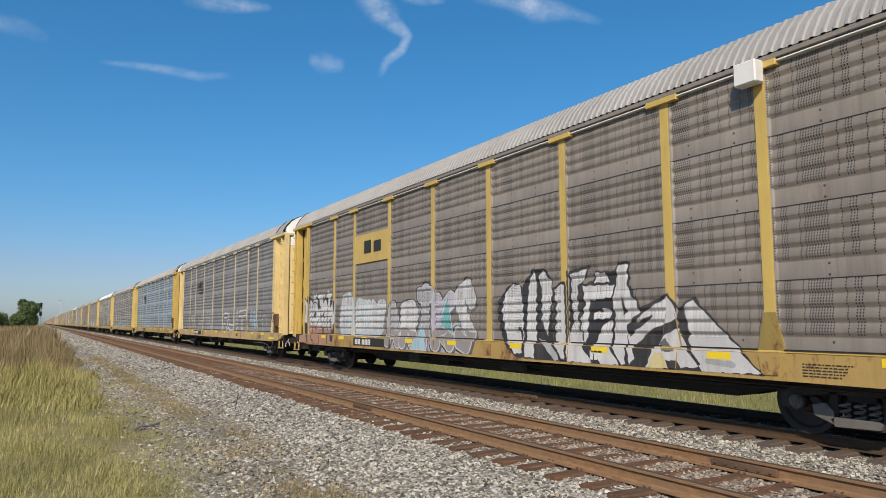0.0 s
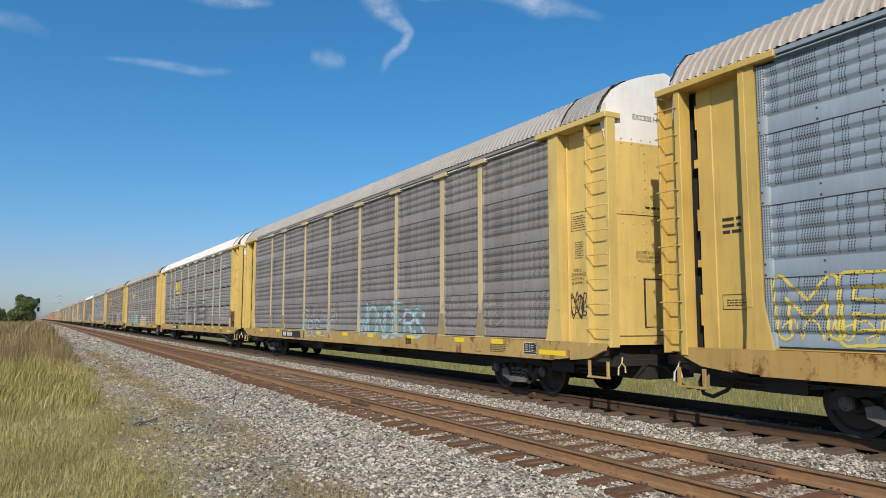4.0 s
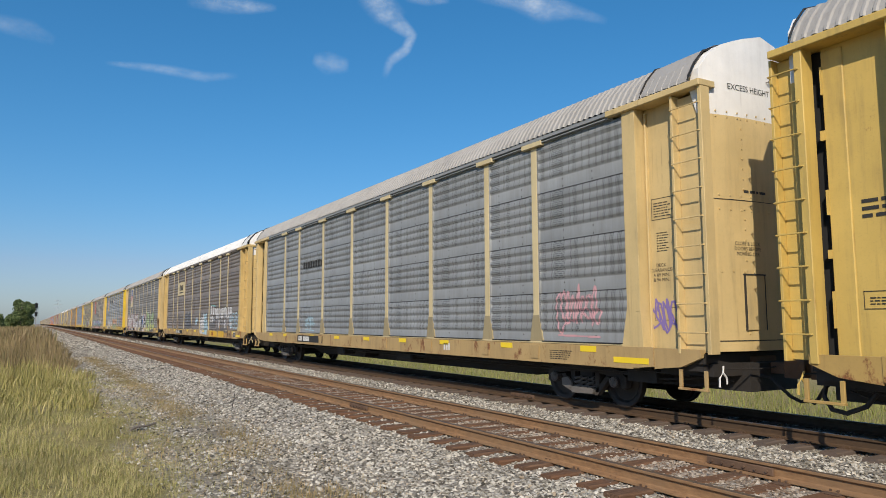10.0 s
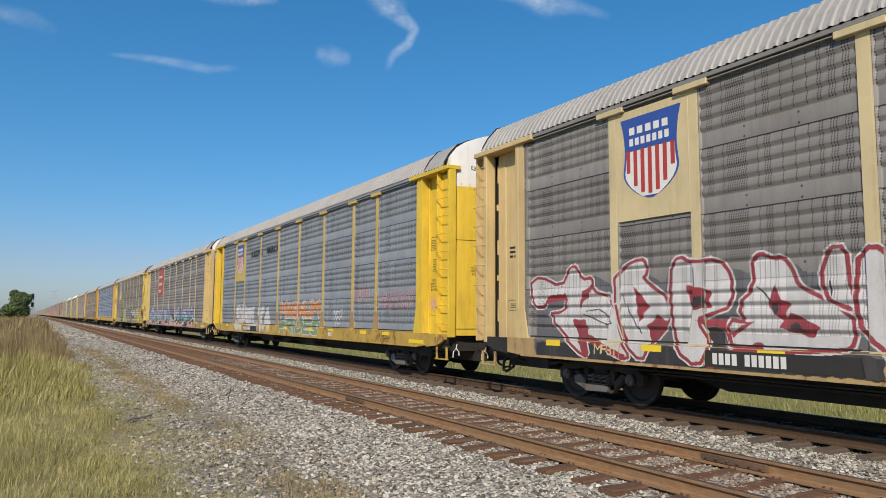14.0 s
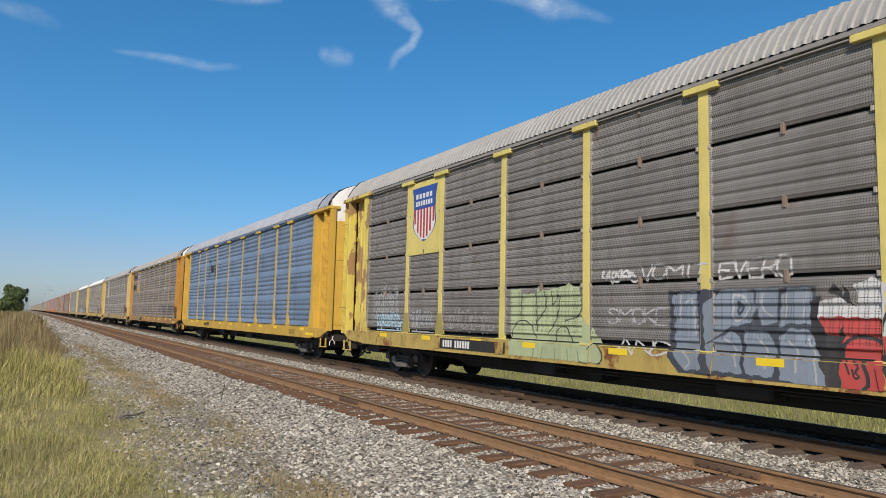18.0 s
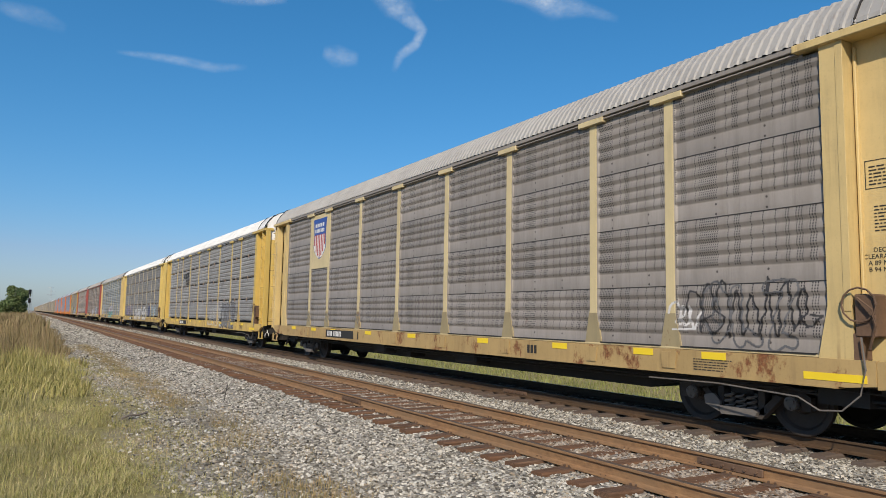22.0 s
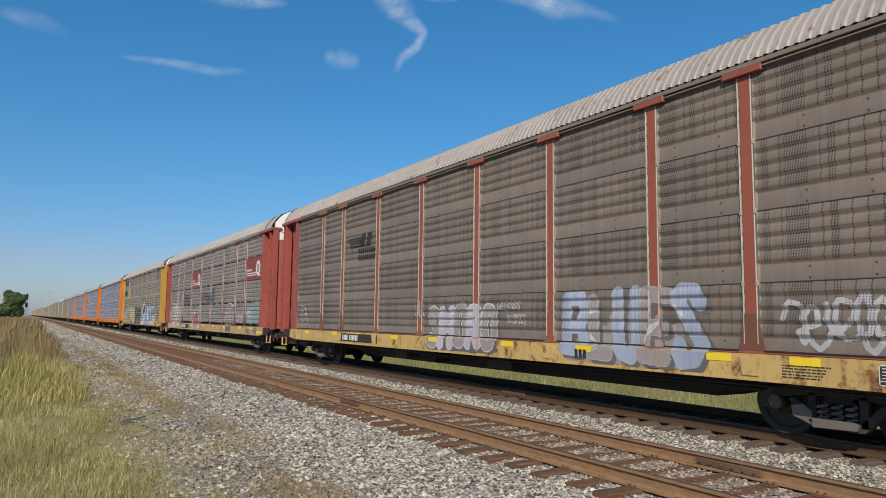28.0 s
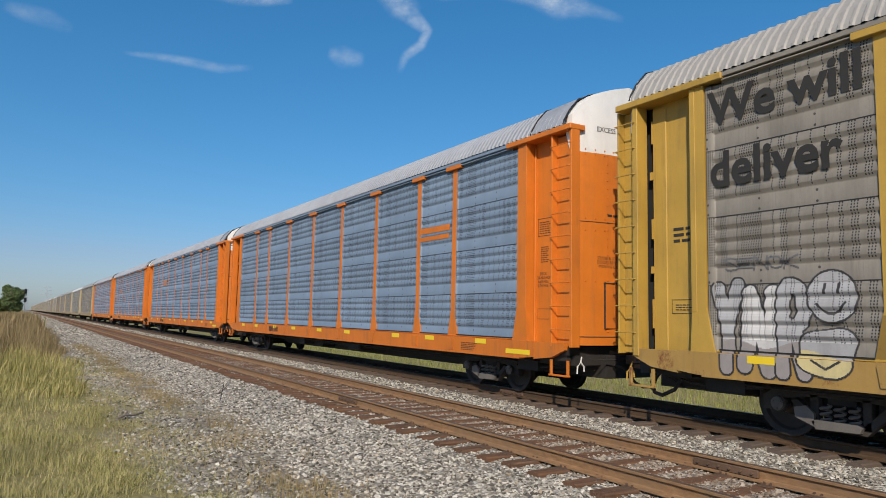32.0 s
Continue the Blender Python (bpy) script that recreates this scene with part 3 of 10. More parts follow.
def seal_geo(y):
    """A dark ribbed seal across the roof."""
    return Geo().tube([(x * 1.012, y, 4.6 + (z - 4.6) * 1.012 + 0.010) for x, z in ROOF_LINE], 0.017, 5)


def rung_geo(rear):
    a, b = (12.53, 13.14) if rear else (12.84, 13.33)
    return Geo().tube([(-1.52, a, 0), (-1.590, a + 0.02, 0), (-1.590, b - 0.02, 0.0), (-1.48, b, 0.0)], 0.0125, 5)


def recess_geo(rear):
    """The deep panel beside the ladder, with its folded ribs."""
    if rear:
        g = Geo().box(-1.285, -1.22, 11.66, 12.52, 1.10, 5.42)
        g.box(-1.33, -1.24, 12.44, 12.50, 1.10, 5.30, 0.008)
        return g.box(-1.34, -1.24, 11.72, 11.76, 1.12, 5.34, 0.01)
    g = Geo().box(-1.280, -1.20, 11.64, 12.68, 1.10, 5.42)
    g.box(-1.300, -1.24, 12.38, 12.68, 1.10, 5.36, 0.012)
    for z, h, w in ((1.5, 0.5, 0.025), (2.45, 0.12, 0.05), (3.05, 0.35, 0.03), (4.1, 0.14, 0.06), (4.75, 0.4, 0.02)):
        g.box(-1.31, -1.25, 12.67, 12.68 + w, z, z + h)
    return g


def end_post_geo(rear):
    a, b = (11.38, 11.70) if rear else (11.415, 11.68)
    g = Geo().prism([(a - 0.17, 1.04), (b + 0.05, 1.04), (b, 1.75), (b, 5.44), (a, 5.44), (a, 1.85)], "x", -1.535, -1.24)
    return g.box(-1.545, -1.53, b - 0.10, b, 1.78, 5.43, 0.004)


def eave_geo(rear):
    return Geo().box(-1.605, -1.20, 11.02, HALF - 0.07 if rear else HALF + 0.04, 5.41, 5.525, 0.012)


def wheelset_geo():
    g = Geo()
    for s in (-1, 1):
        rings = [(-0.09, 0.10), (-0.085, 0.14), (-0.03, 0.17), (-0.02, 0.36), (-0.055, 0.395), (-0.06, 0.44), (-0.05, 0.455), (0.05, 0.457), (0.068, 0.465), (0.075, 0.485), (0.095, 0.485), (0.10, 0.47), (0.085, 0.40), (0.045, 0.36), (0.04, 0.17), (0.09, 0.14), (0.10, 0.10)]
        g.lathe([(0.745 + x, r) if s > 0 else (-0.745 - x, r) for x, r in rings][::s], 28)
        # cast ribs and hub bolts let the turning show
        for k in range(3):
            a = 6.2832 * k / 3
            g.lathe([(s * 1.06 - 0.012, 0.018), (s * 1.06 + 0.012, 0.018)], 6, (0, 0.065 * math.cos(a), 0.065 * math.sin(a)))
    g.lathe([(-1.06, 0.10), (-0.95, 0.10), (-0.90, 0.075), (0.90, 0.075), (0.95, 0.10), (1.06, 0.10)], 16)
    return g


def side_frame_geo(s):
    """The cast side frame of a three-piece truck, with its two window openings."""
    g = Geo()
    x0, x1 = (0.92, 1.04) if s > 0 else (-1.04, -0.92)
    top = [(-1.15, 0.36), (-1.15, 0.56), (-0.95, 0.68), (-0.45, 0.74), (0.45, 0.74), (0.95, 0.68), (1.15, 0.56), (1.15, 0.36), (1.02, 0.36), (0.98, 0.52), (0.40, 0.60), (-0.40, 0.60), (-0.98, 0.52), (-1.02, 0.36)]
    g.prism(top, "x", x0, x1)
    low = [(-0.72, 0.52), (-0.36, 0.16), (0.36, 0.16), (0.72, 0.52), (0.60, 0.54), (0.30, 0.26), (-0.30, 0.26), (-0.60, 0.54)]
    g.prism(low, "x", x0, x1)
    for y in (-0.36, 0.36):
        g.box(x0, x1, y - 0.06, y + 0.06, 0.22, 0.64, 0.01)
    for y in (-0.88, 0.88):
        g.lathe([((x1 if s > 0 else x0) - 0.05, 0.12), ((x1 if s > 0 else x0) + 0.05, 0.105)], 12, (0, y, 0.457))
    return g


def seat_geo(s):
    """The dished casting that carries the springs, and a lug beside it."""
    x0, x1 = (1.02, 1.12) if s > 0 else (-1.12, -1.02)
    g = Geo().prism([(-0.34, 0.27), (-0.30, 0.19), (0.30, 0.17), (0.36, 0.27), (0.30, 0.30), (-0.28, 0.30)], "x", x0, x1)
    return g.prism([(0.32, 0.20), (0.60, 0.30), (0.62, 0.44), (0.44, 0.48), (0.32, 0.38)], "x", x0, (x0 + x1) / 2)


def bearing_geo(s):
    g = Geo()
    g.lathe([(1.06 * s - 0.04 * s, 0.11), (1.06 * s + 0.06 * s, 0.10), (1.06 * s + 0.075 * s, 0.05), (1.06 * s + 0.075 * s, 0.004)], 12, (0, 0, 0.457))
    for k in range(3):
        a = 0.5 + 2.0944 * k
        g.lathe([(1.06 * s + 0.05 * s, 0.02), (1.06 * s + 0.09 * s, 0.02)], 6, (0, 0.065 * math.cos(a), 0.457 + 0.065 * math.sin(a)))
    return g


def spring_geo(s):
    g = Geo()
    for y in (-0.2, 0.0, 0.2):
        pts = [((1.03 * s) + 0.07 * math.cos(k * 0.9), y + 0.07 * math.sin(k * 0.9), 0.27 + 0.0115 * k) for k in range(22)]
        g.tube(pts, 0.020, 5)
    return g


def bolster_geo():
    g = Geo().box(-1.0, 1.0, -0.20, 0.20, 0.50, 0.70, 0.02).box(-0.88, 0.88, -0.34, 0.34, 0.24, 0.60, 0.03)
    g.box(-0.7, 0.7, -0.62, -0.52, 0.34, 0.46, 0.01).box(-0.7, 0.7, 0.52, 0.62, 0.34, 0.46, 0.01)
    return g


def coupler_geo():
    g = Geo().box(-0.085, 0.085, 12.6, 13.52, 0.74, 0.92, 0.015)
    g.prism([(-0.16, 13.45), (-0.10, 13.40), (0.16, 13.42), (0.19, 13.60), (0.10, 13.78), (0.02, 13.72), (0.04, 13.62), (-0.10, 13.66), (-0.17, 13.80), (-0.21, 13.70)], "z", 0.69, 0.98)
    return g.box(-0.34, 0.34, 12.85, 12.98, 0.62, 1.02, 0.02)


def hose_geo(s=1):
    pts = [(-0.35, 13.1, 0.72), (-0.38, 13.35, 0.70), (-0.36, 13.5, 0.56), (-0.30, 13.62, 0.42), (-0.22, 13.74, 0.34), (-0.14, 13.86, 0.36)]
    return Geo().tube(pts, 0.028, 7)


def cushion_hose_geo():
    pts = [(-1.0, 12.35, 0.66), (-1.02, 12.50, 0.46), (-1.0, 12.78, 0.34), (-0.9, 13.05, 0.36), (-0.75, 13.25, 0.52), (-0.6, 13.3, 0.66)]
    return Geo().tube(pts, 0.034, 7)


def rods_geo():
    """Air pipes and brake rods that run from the truck to the end of the car."""
    g = Geo().tube([(-1.18, 10.7, 0.66), (-1.15, 11.4, 0.60), (-1.10, 12.1, 0.62), (-0.85, 12.8, 0.70)], 0.022, 5)
    g.tube([(-1.05, 11.0, 0.72), (-1.02, 11.7, 0.54), (-1.00, 12.3, 0.52), (-0.70, 12.9, 0.62)], 0.016, 5)
    return g.tube([(-1.25, 11.2, 0.74), (-1.24, 12.5, 0.70)], 0.014, 5)


def step_geo():
    g = Geo()
    for y in (12.52, 13.02):
        g.box(-1.53, -1.49, y - 0.03, y + 0.03, 0.52, 0.82, 0.005)
    return g.box(-1.56, -1.47, 12.49, 13.05, 0.50, 0.535, 0.005)


def lever_geo():
    return Geo().tube([(-1.30, 13.18, 0.86), (-0.5, 13.30, 0.84), (-0.2, 13.32, 0.86)], 0.013, 5)


def handle_geo():
    """The bent end of the uncoupling rod."""
    return Geo().tube([(-1.30, 13.18, 0.90), (-1.34, 13.20, 0.80), (-1.42, 13.20, 0.72), (-1.43, 13.20, 0.58)], 0.016, 5).tube([(-1.34, 13.20, 0.80), (-1.26, 13.20, 0.72), (-1.25, 13.20, 0.62)], 0.016, 5)


def brake_geo():
    g = Geo().box(-1.56, -1.27, 11.74, 12.00, 1.45, 2.0, 0.02).box(-1.54, -1.27, 11.70, 11.80, 1.15, 1.5, 0.01)
    g.tube([(-1.60, 11.80, 1.95), (-1.64, 12.0, 1.8), (-1.60, 12.02, 1.6), (-1.52, 11.9, 1.3)], 0.018, 5)
    for k in range(12):
        a, b = 6.2832 * k / 12, 6.2832 * (k + 1) / 12
        g.tube([(-1.60, 11.82 + 0.22 * math.cos(a), 1.86 + 0.22 * math.sin(a)), (-1.60, 11.82 + 0.22 * math.cos(b), 1.86 + 0.22 * math.sin(b))], 0.013, 5)
    return g


def sill_geo():
    """The deep side sill, its lower flange, and stake pockets."""
    g = Geo().prism([(-11.98, 0.78), (-11.6, 0.74), (11.6, 0.74), (11.98, 0.78), (11.98, 1.10), (-11.98, 1.10)], "x", -1.555, -1.47)
    g.box(-1.562, -1.40, -11.5, 11.5, 0.715, 0.745)
    return g


def sill_end_geo():
    """The bracket that carries the ladder past the end of the sill."""
    return Geo().prism([(11.985, 0.80), (12.55, 0.86), (12.95, 1.02), (12.95, 1.15), (11.985, 1.15)], "x", -1.540, -1.44)


def bed_geo():
    g = Geo().box(-1.46, 1.40, -12.95, 12.95, 0.92, 1.08)
    g.prism([(-12.9, 0.58), (-8.2, 0.58), (-7.2, 0.36), (7.2, 0.36), (8.2, 0.58), (12.9, 0.58), (12.9, 0.92), (-12.9, 0.92)], "x", -0.36, 0.36)
    for i in range(17):
        g.box(-1.25, 1.40, -11.6 + 1.45 * i - 0.06, -11.6 + 1.45 * i + 0.06, 0.74, 0.95)
    for s in (-1, 1):
        g.box(-1.30, 1.30, min(s * 11.9, s * 13.0), max(s * 11.9, s * 13.0), 0.72, 0.93)
        g.box(-0.62, 0.62, min(s * 11.2, s * 13.15), max(s * 11.2, s * 13.15), 0.46, 0.92)
        g.box(-1.20, -0.75, min(s * 11.0, s * 11.7), max(s * 11.0, s * 11.7), 0.52, 0.93)
    g.box(-1.56, -1.42, -12.9, 12.9, 0.80, 1.08)
    g.v = [(x if x > -1.5 else -x, y, z) for x, y, z in g.v]
    return g


def rail_strip_geo():
    return Geo().box(-1.515, -1.44, -11.25, 11.25, 1.095, 1.128, 0.006)


def joint_shade_geo():
    """Black strips as the open joint's shade under the lowest screens, bay by bay."""
    g = Geo()
    for a, b in zip(EDGES[:-1], EDGES[1:]):
        g.box(-1.526, -1.44, a + 0.21, b - 0.21, 1.196, 1.216)
    return g


def chord_geo():
    return Geo().box(-1.570, -1.44, -11.1, 11.1, 5.445, 5.525, 0.006).box(-1.47, -1.44, -11.1, 11.1, 5.37, 5.445)


def lip_geo():
    """The narrow strip under the roof edge that closes the screens at the top."""
    return Geo().box(-1.555, -1.44, -11.05, 11.05, 5.392, 5.416, 0.004)


def far_side_geo():
    g = Geo().box(1.44, 1.50, -11.3, 11.3, 1.10, 5.55)
    for e in EDGES:
        g.box(1.47, 1.57, e - 0.085, e + 0.085, 1.05, 5.3)
    for s in (-1, 1):
        g.box(1.38, 1.50, min(s * 11.3, s * 13.15), max(s * 11.3, s * 13.15), 1.10, 5.55)
    return g


def inside_geo():
    # lining added behind the gaps; its black is the closed car's shade
    g = Geo().prism([(-1.332, 1.10), (1.40, 1.10), (1.40, 1.14), (-1.30, 1.14), (-1.30, 5.42), (1.40, 5.42), (1.40, 5.46), (-1.332, 5.46)], "y", -11.45, 11.45)
    return g.box(-1.18, -1.12, 11.4, 12.95, 1.10, 5.44).box(-1.18, -1.12, -12.95, -11.4, 1.10, 5.44)


def under_gear_geo():
    """Brake cylinder, reservoir and rodding under the bed."""
    g = Geo().lathe([(-0.25, 0.2), (0.55, 0.2)], 12, (-0.6, 1.8, 0.62))
    g.v = g.v[:]
    g.box(-1.1, -0.6, -2.2, -1.2, 0.48, 0.80, 0.05).box(-1.25, -0.8, 2.6, 3.3, 0.50, 0.78, 0.04)
    g.tube([(-0.9, -9, 0.60), (-0.9, 9, 0.60)], 0.025, 5).tube([(-1.2, -11, 0.68), (-1.2, 11, 0.68)], 0.018, 5)
    return g


YELLOW, CREAM, GOLD, RED, ORANGE, TAN = (0.58, 0.41, 0.112), (0.60, 0.495, 0.28), (0.49, 0.305, 0.055), (0.330, 0.078, 0.062), (0.66, 0.185, 0.016), (0.60, 0.455, 0.205)
GREY, BLUE, BROWN, STEEL, DKGREY = (0.255, 0.242, 0.230), (0.25, 0.32, 0.385), (0.258, 0.226, 0.192), (0.385, 0.38, 0.37), (0.20, 0.19, 0.185)
GRIME, SOOT = (0.105, 0.088, 0.070), (0.07, 0.066, 0.062)
R_GREY, R_WHITE, R_TAN, R_ZINC = (0.345, 0.332, 0.312), (0.68, 0.68, 0.66), (0.40, 0.36, 0.315), (0.32, 0.34, 0.38)


def spec(panel=GREY, frame_=YELLOW, end=None, roof=R_GREY, sill=None, style="band", dirt=0.5, rust=0.1, hood=(0.78, 0.77, 0.74), flares=(1, 2, 7, 8), chord=None, label="", roof_rust=0.0, strip=None, foot=None, peel=0.0):
    # default foot: post paint scaled darker, the inward-bent toe's shade as colour
    return dict(panel=panel, post=frame_, end=end or frame_, roof=roof, sill=sill or (tuple(0.44 * v + 0.50 * w for v, w in zip(end or frame_, (0.41, 0.255, 0.10))) if dirt > 0.2 else frame_), style=style, dirt=dirt, rust=rust, hood=hood, flares=flares, chord=chord or panel, label=label, roof_rust=roof_rust, strip=strip, foot=foot or (shade(frame_, 0.55) if dirt > 0.2 else None), peel=peel)


LEMON = (0.65, 0.49, 0.16)
ALL = (1, 2, 3, 4, 5, 6, 7, 8)
CARS = [
    spec(BROWN, YELLOW, dirt=0.45, rust=0.25, label="grey-brown perforated auto carrier with yellow posts, painted over with white graffiti"),
    spec(GREY, CREAM, (0.72, 0.56, 0.26), dirt=0.4, strip=DKGREY, label="grey perforated auto carrier with cream posts and white outline tags"),
    spec(BLUE, YELLOW, roof=R_TAN, dirt=0.25, rust=0.05, flares=ALL, foot=(0.42, 0.27, 0.10), label="blue-grey perforated auto carrier with yellow frame and cream roof"),
    spec(GREY, CREAM, LEMON, dirt=0.4, label="grey perforated auto carrier with cream posts and pale blue tags"),
    spec(STEEL, CREAM, LEMON, roof=R_WHITE, style="louvre", dirt=0.25, strip=DKGREY, label="louvred grey auto carrier with yellow frame and white roof"),
    spec(GREY, CREAM, LEMON, dirt=0.35, flares=ALL, strip=DKGREY, foot=(0.40, 0.27, 0.12), label="grey perforated auto carrier with cream posts and turquoise graffiti"),
    spec(BROWN, YELLOW, dirt=0.5, rust=0.2, label="grey-brown auto carrier with yellow posts and a long coloured graffiti band"),
    spec((0.26, 0.275, 0.28), CREAM, (0.60, 0.455, 0.215), dirt=0.3, flares=ALL, label="clean grey perforated auto carrier with cream-yellow posts"),
    spec((0.218, 0.185, 0.156), CREAM, (0.58, 0.42, 0.17), roof=R_WHITE, dirt=0.55, rust=0.42, foot=(0.20, 0.14, 0.085), label="rust-stained brown auto carrier with white roof and blue graffiti"),
    spec((0.225, 0.215, 0.20), CREAM, (0.60, 0.45, 0.215), dirt=0.4, rust=0.15, label="grey auto carrier with a shield emblem and white and green graffiti"),
    spec((0.25, 0.275, 0.30), YELLOW, (0.72, 0.50, 0.045), dirt=0.3, flares=ALL, foot=(0.38, 0.25, 0.11), label="slate-grey auto carrier with golden ends and orange block graffiti"),
    spec((0.255, 0.232, 0.208), CREAM, TAN, dirt=0.45, flares=(), label="grey auto carrier with a red emblem panel and violet-blue graffiti"),
    spec((0.29, 0.27, 0.25), (0.68, 0.57, 0.17), (0.68, 0.55, 0.12), style="louvre", dirt=0.5, rust=0.3, hood=(0.50, 0.36, 0.22), peel=0.45, label="louvred brown-grey auto carrier with scraped yellow ends and mixed graffiti"),
    spec((0.170, 0.235, 0.340), (0.60, 0.38, 0.060), roof=R_ZINC, dirt=0.12, rust=0.0, flares=ALL, label="newly painted blue-grey auto carrier with bright yellow frame"),
    spec(BROWN, GOLD, (0.50, 0.26, 0.05), dirt=0.55, rust=0.35, flares=ALL, foot=(0.26, 0.14, 0.06), label="weathered brown auto carrier with rust-orange ends and a shield emblem"),
    spec((0.28, 0.253, 0.228), CREAM, TAN, dirt=0.4, rust=0.15, flares=ALL, label="grey auto carrier with cream posts, chalk hearts and a shield emblem"),
    spec(STEEL, YELLOW, roof=R_WHITE, style="louvre", dirt=0.3, flares=ALL, sill=(0.64, 0.45, 0.13), foot=(0.50, 0.35, 0.10), label="louvred grey auto carrier with yellow posts and white roof"),
    spec((0.29, 0.285, 0.275), CREAM, LEMON, roof=R_WHITE, style="louvre", dirt=0.4, label="louvred grey auto carrier with white roof and white outline graffiti"),
    spec((0.245, 0.265, 0.265), CREAM, TAN, dirt=0.3, flares=ALL, foot=(0.34, 0.24, 0.12), label="greenish-grey auto carrier with cream posts and large lettered graffiti"),
    spec((0.205, 0.168, 0.134), (0.30, 0.085, 0.050), RED, roof=(0.34, 0.31, 0.28), roof_rust=0.5, foot=(0.16, 0.07, 0.045), sill=(0.60, 0.42, 0.15), dirt=0.5, rust=0.25, label="olive-brown auto carrier with red posts and a yellow sill"),
    spec((0.355, 0.32, 0.29), (0.24, 0.062, 0.045), RED, roof=R_GREY, sill=(0.50, 0.37, 0.17), style="louvre", dirt=0.5, rust=0.2, label="louvred grey auto carrier with dark red frame and emblem panels"),
    spec((0.265, 0.243, 0.206), GOLD, GOLD, dirt=0.5, rust=0.15, flares=(1, 2, 7, 8), label="brown-grey auto carrier with golden posts and a painted eye"),
    spec((0.200, 0.270, 0.365), ORANGE, roof=R_ZINC, dirt=0.1, rust=0.0, flares=ALL, label="silver-blue auto carrier with bright orange frame"),
    spec((0.200, 0.270, 0.365), ORANGE, roof=R_ZINC, dirt=0.12, rust=0.0, flares=ALL, label="silver-blue auto carrier with bright orange frame"),
    spec((0.195, 0.262, 0.352), ORANGE, roof=R_ZINC, dirt=0.15, rust=0.0, flares=ALL, label="silver-blue auto carrier with bright orange frame"),
    spec((0.195, 0.262, 0.352), ORANGE, roof=R_ZINC, dirt=0.15, rust=0.0, flares=ALL, label="silver-blue auto carrier with bright orange frame"),
]
DULL = (0.36, 0.29, 0.18)
FAR = [
    spec((0.25, 0.23, 0.205), DULL, (0.44, 0.35, 0.20), label="distant grey auto carrier with yellow ends"),
    spec((0.34, 0.33, 0.31), (0.40, 0.38, 0.30), (0.46, 0.39, 0.26), roof=R_WHITE, style="louvre", label="distant pale auto carrier with white roof"),
    spec((0.25, 0.225, 0.19), (0.32, 0.28, 0.21), (0.40, 0.33, 0.22), label="distant tan auto carrier"),
    spec(GREY, (0.34, 0.29, 0.20), DULL, label="distant grey auto carrier with dull yellow ends"),
    spec(BROWN, (0.32, 0.25, 0.16), DULL, label="distant brown auto carrier with dull yellow ends"),
]
for w in range(36):
    CARS.append(FAR[(w * 7 + w // 3) % 5 if w > 2 else w])


def mats_of(s):
    def name(c):
        return "%02x%02x%02x" % tuple(int(round(255 * v)) for v in c)

    kind = "%s_%d_%d" % (s["style"], s["dirt"] * 100, s["rust"] * 100)
    return dict(
        panel=perforated("screen_%s_%s" % (name(s["panel"]), kind), s["panel"], GRIME, s["dirt"], s["rust"], dense=s["style"] == "louvre"),
        post=painted("post_%s_%s" % (name(s["post"]), kind), s["post"], 0.30, s["rust"] * 0.5),
        end=painted("end_%s_%s" % (name(s["end"]), kind), s["end"], 0.30 + 0.5 * s["dirt"], s["rust"] * 0.8, peel=s["peel"]),
        sill=painted("sill_%s_%s" % (name(s["sill"]), kind), shade(s["sill"], 0.94), 0.75, 0.52 + s["rust"] * 0.4 if s["dirt"] > 0.2 else 0.2, grime=(0.16, 0.105, 0.06)),
        roof=painted("roof_%s_%s_%d" % (name(s["roof"]), kind, s["roof_rust"] * 10), s["roof"], 0.35, s["roof_rust"]),
        chord=painted("chord_%s_%s" % (name(s["chord"]), kind), s["chord"], 0.4, s["rust"] * 0.5),
        hood=painted("hood_%s_%s" % (name(s["hood"]), kind), s["hood"], 0.2, s["rust"] * 0.3))


def truck(car, y, spin):
    t = part("truck", shared("bolster", bolster_geo), UNDER, car, (0, y, 0))
    for s in (-1, 1):
        part("side_frame", shared(("side_frame", s), lambda: side_frame_geo(s)), DUSTY, t)
        part("spring", shared(("spring", s), lambda: spring_geo(s)), SPRING, t)
        part("spring_seat", shared(("seat", s), lambda: seat_geo(s)), SPRING, t)
        for q in (-0.88, 0.88):
            part("bearing_cap", shared(("bearing", s), lambda: bearing_geo(s)), CAPS, t, (0, q, 0))
        spin.append((part("wheelset", shared("wheelset", wheelset_geo), WHEEL, t, (0, 0.88 * s, 0.457)), y + 0.88 * s))


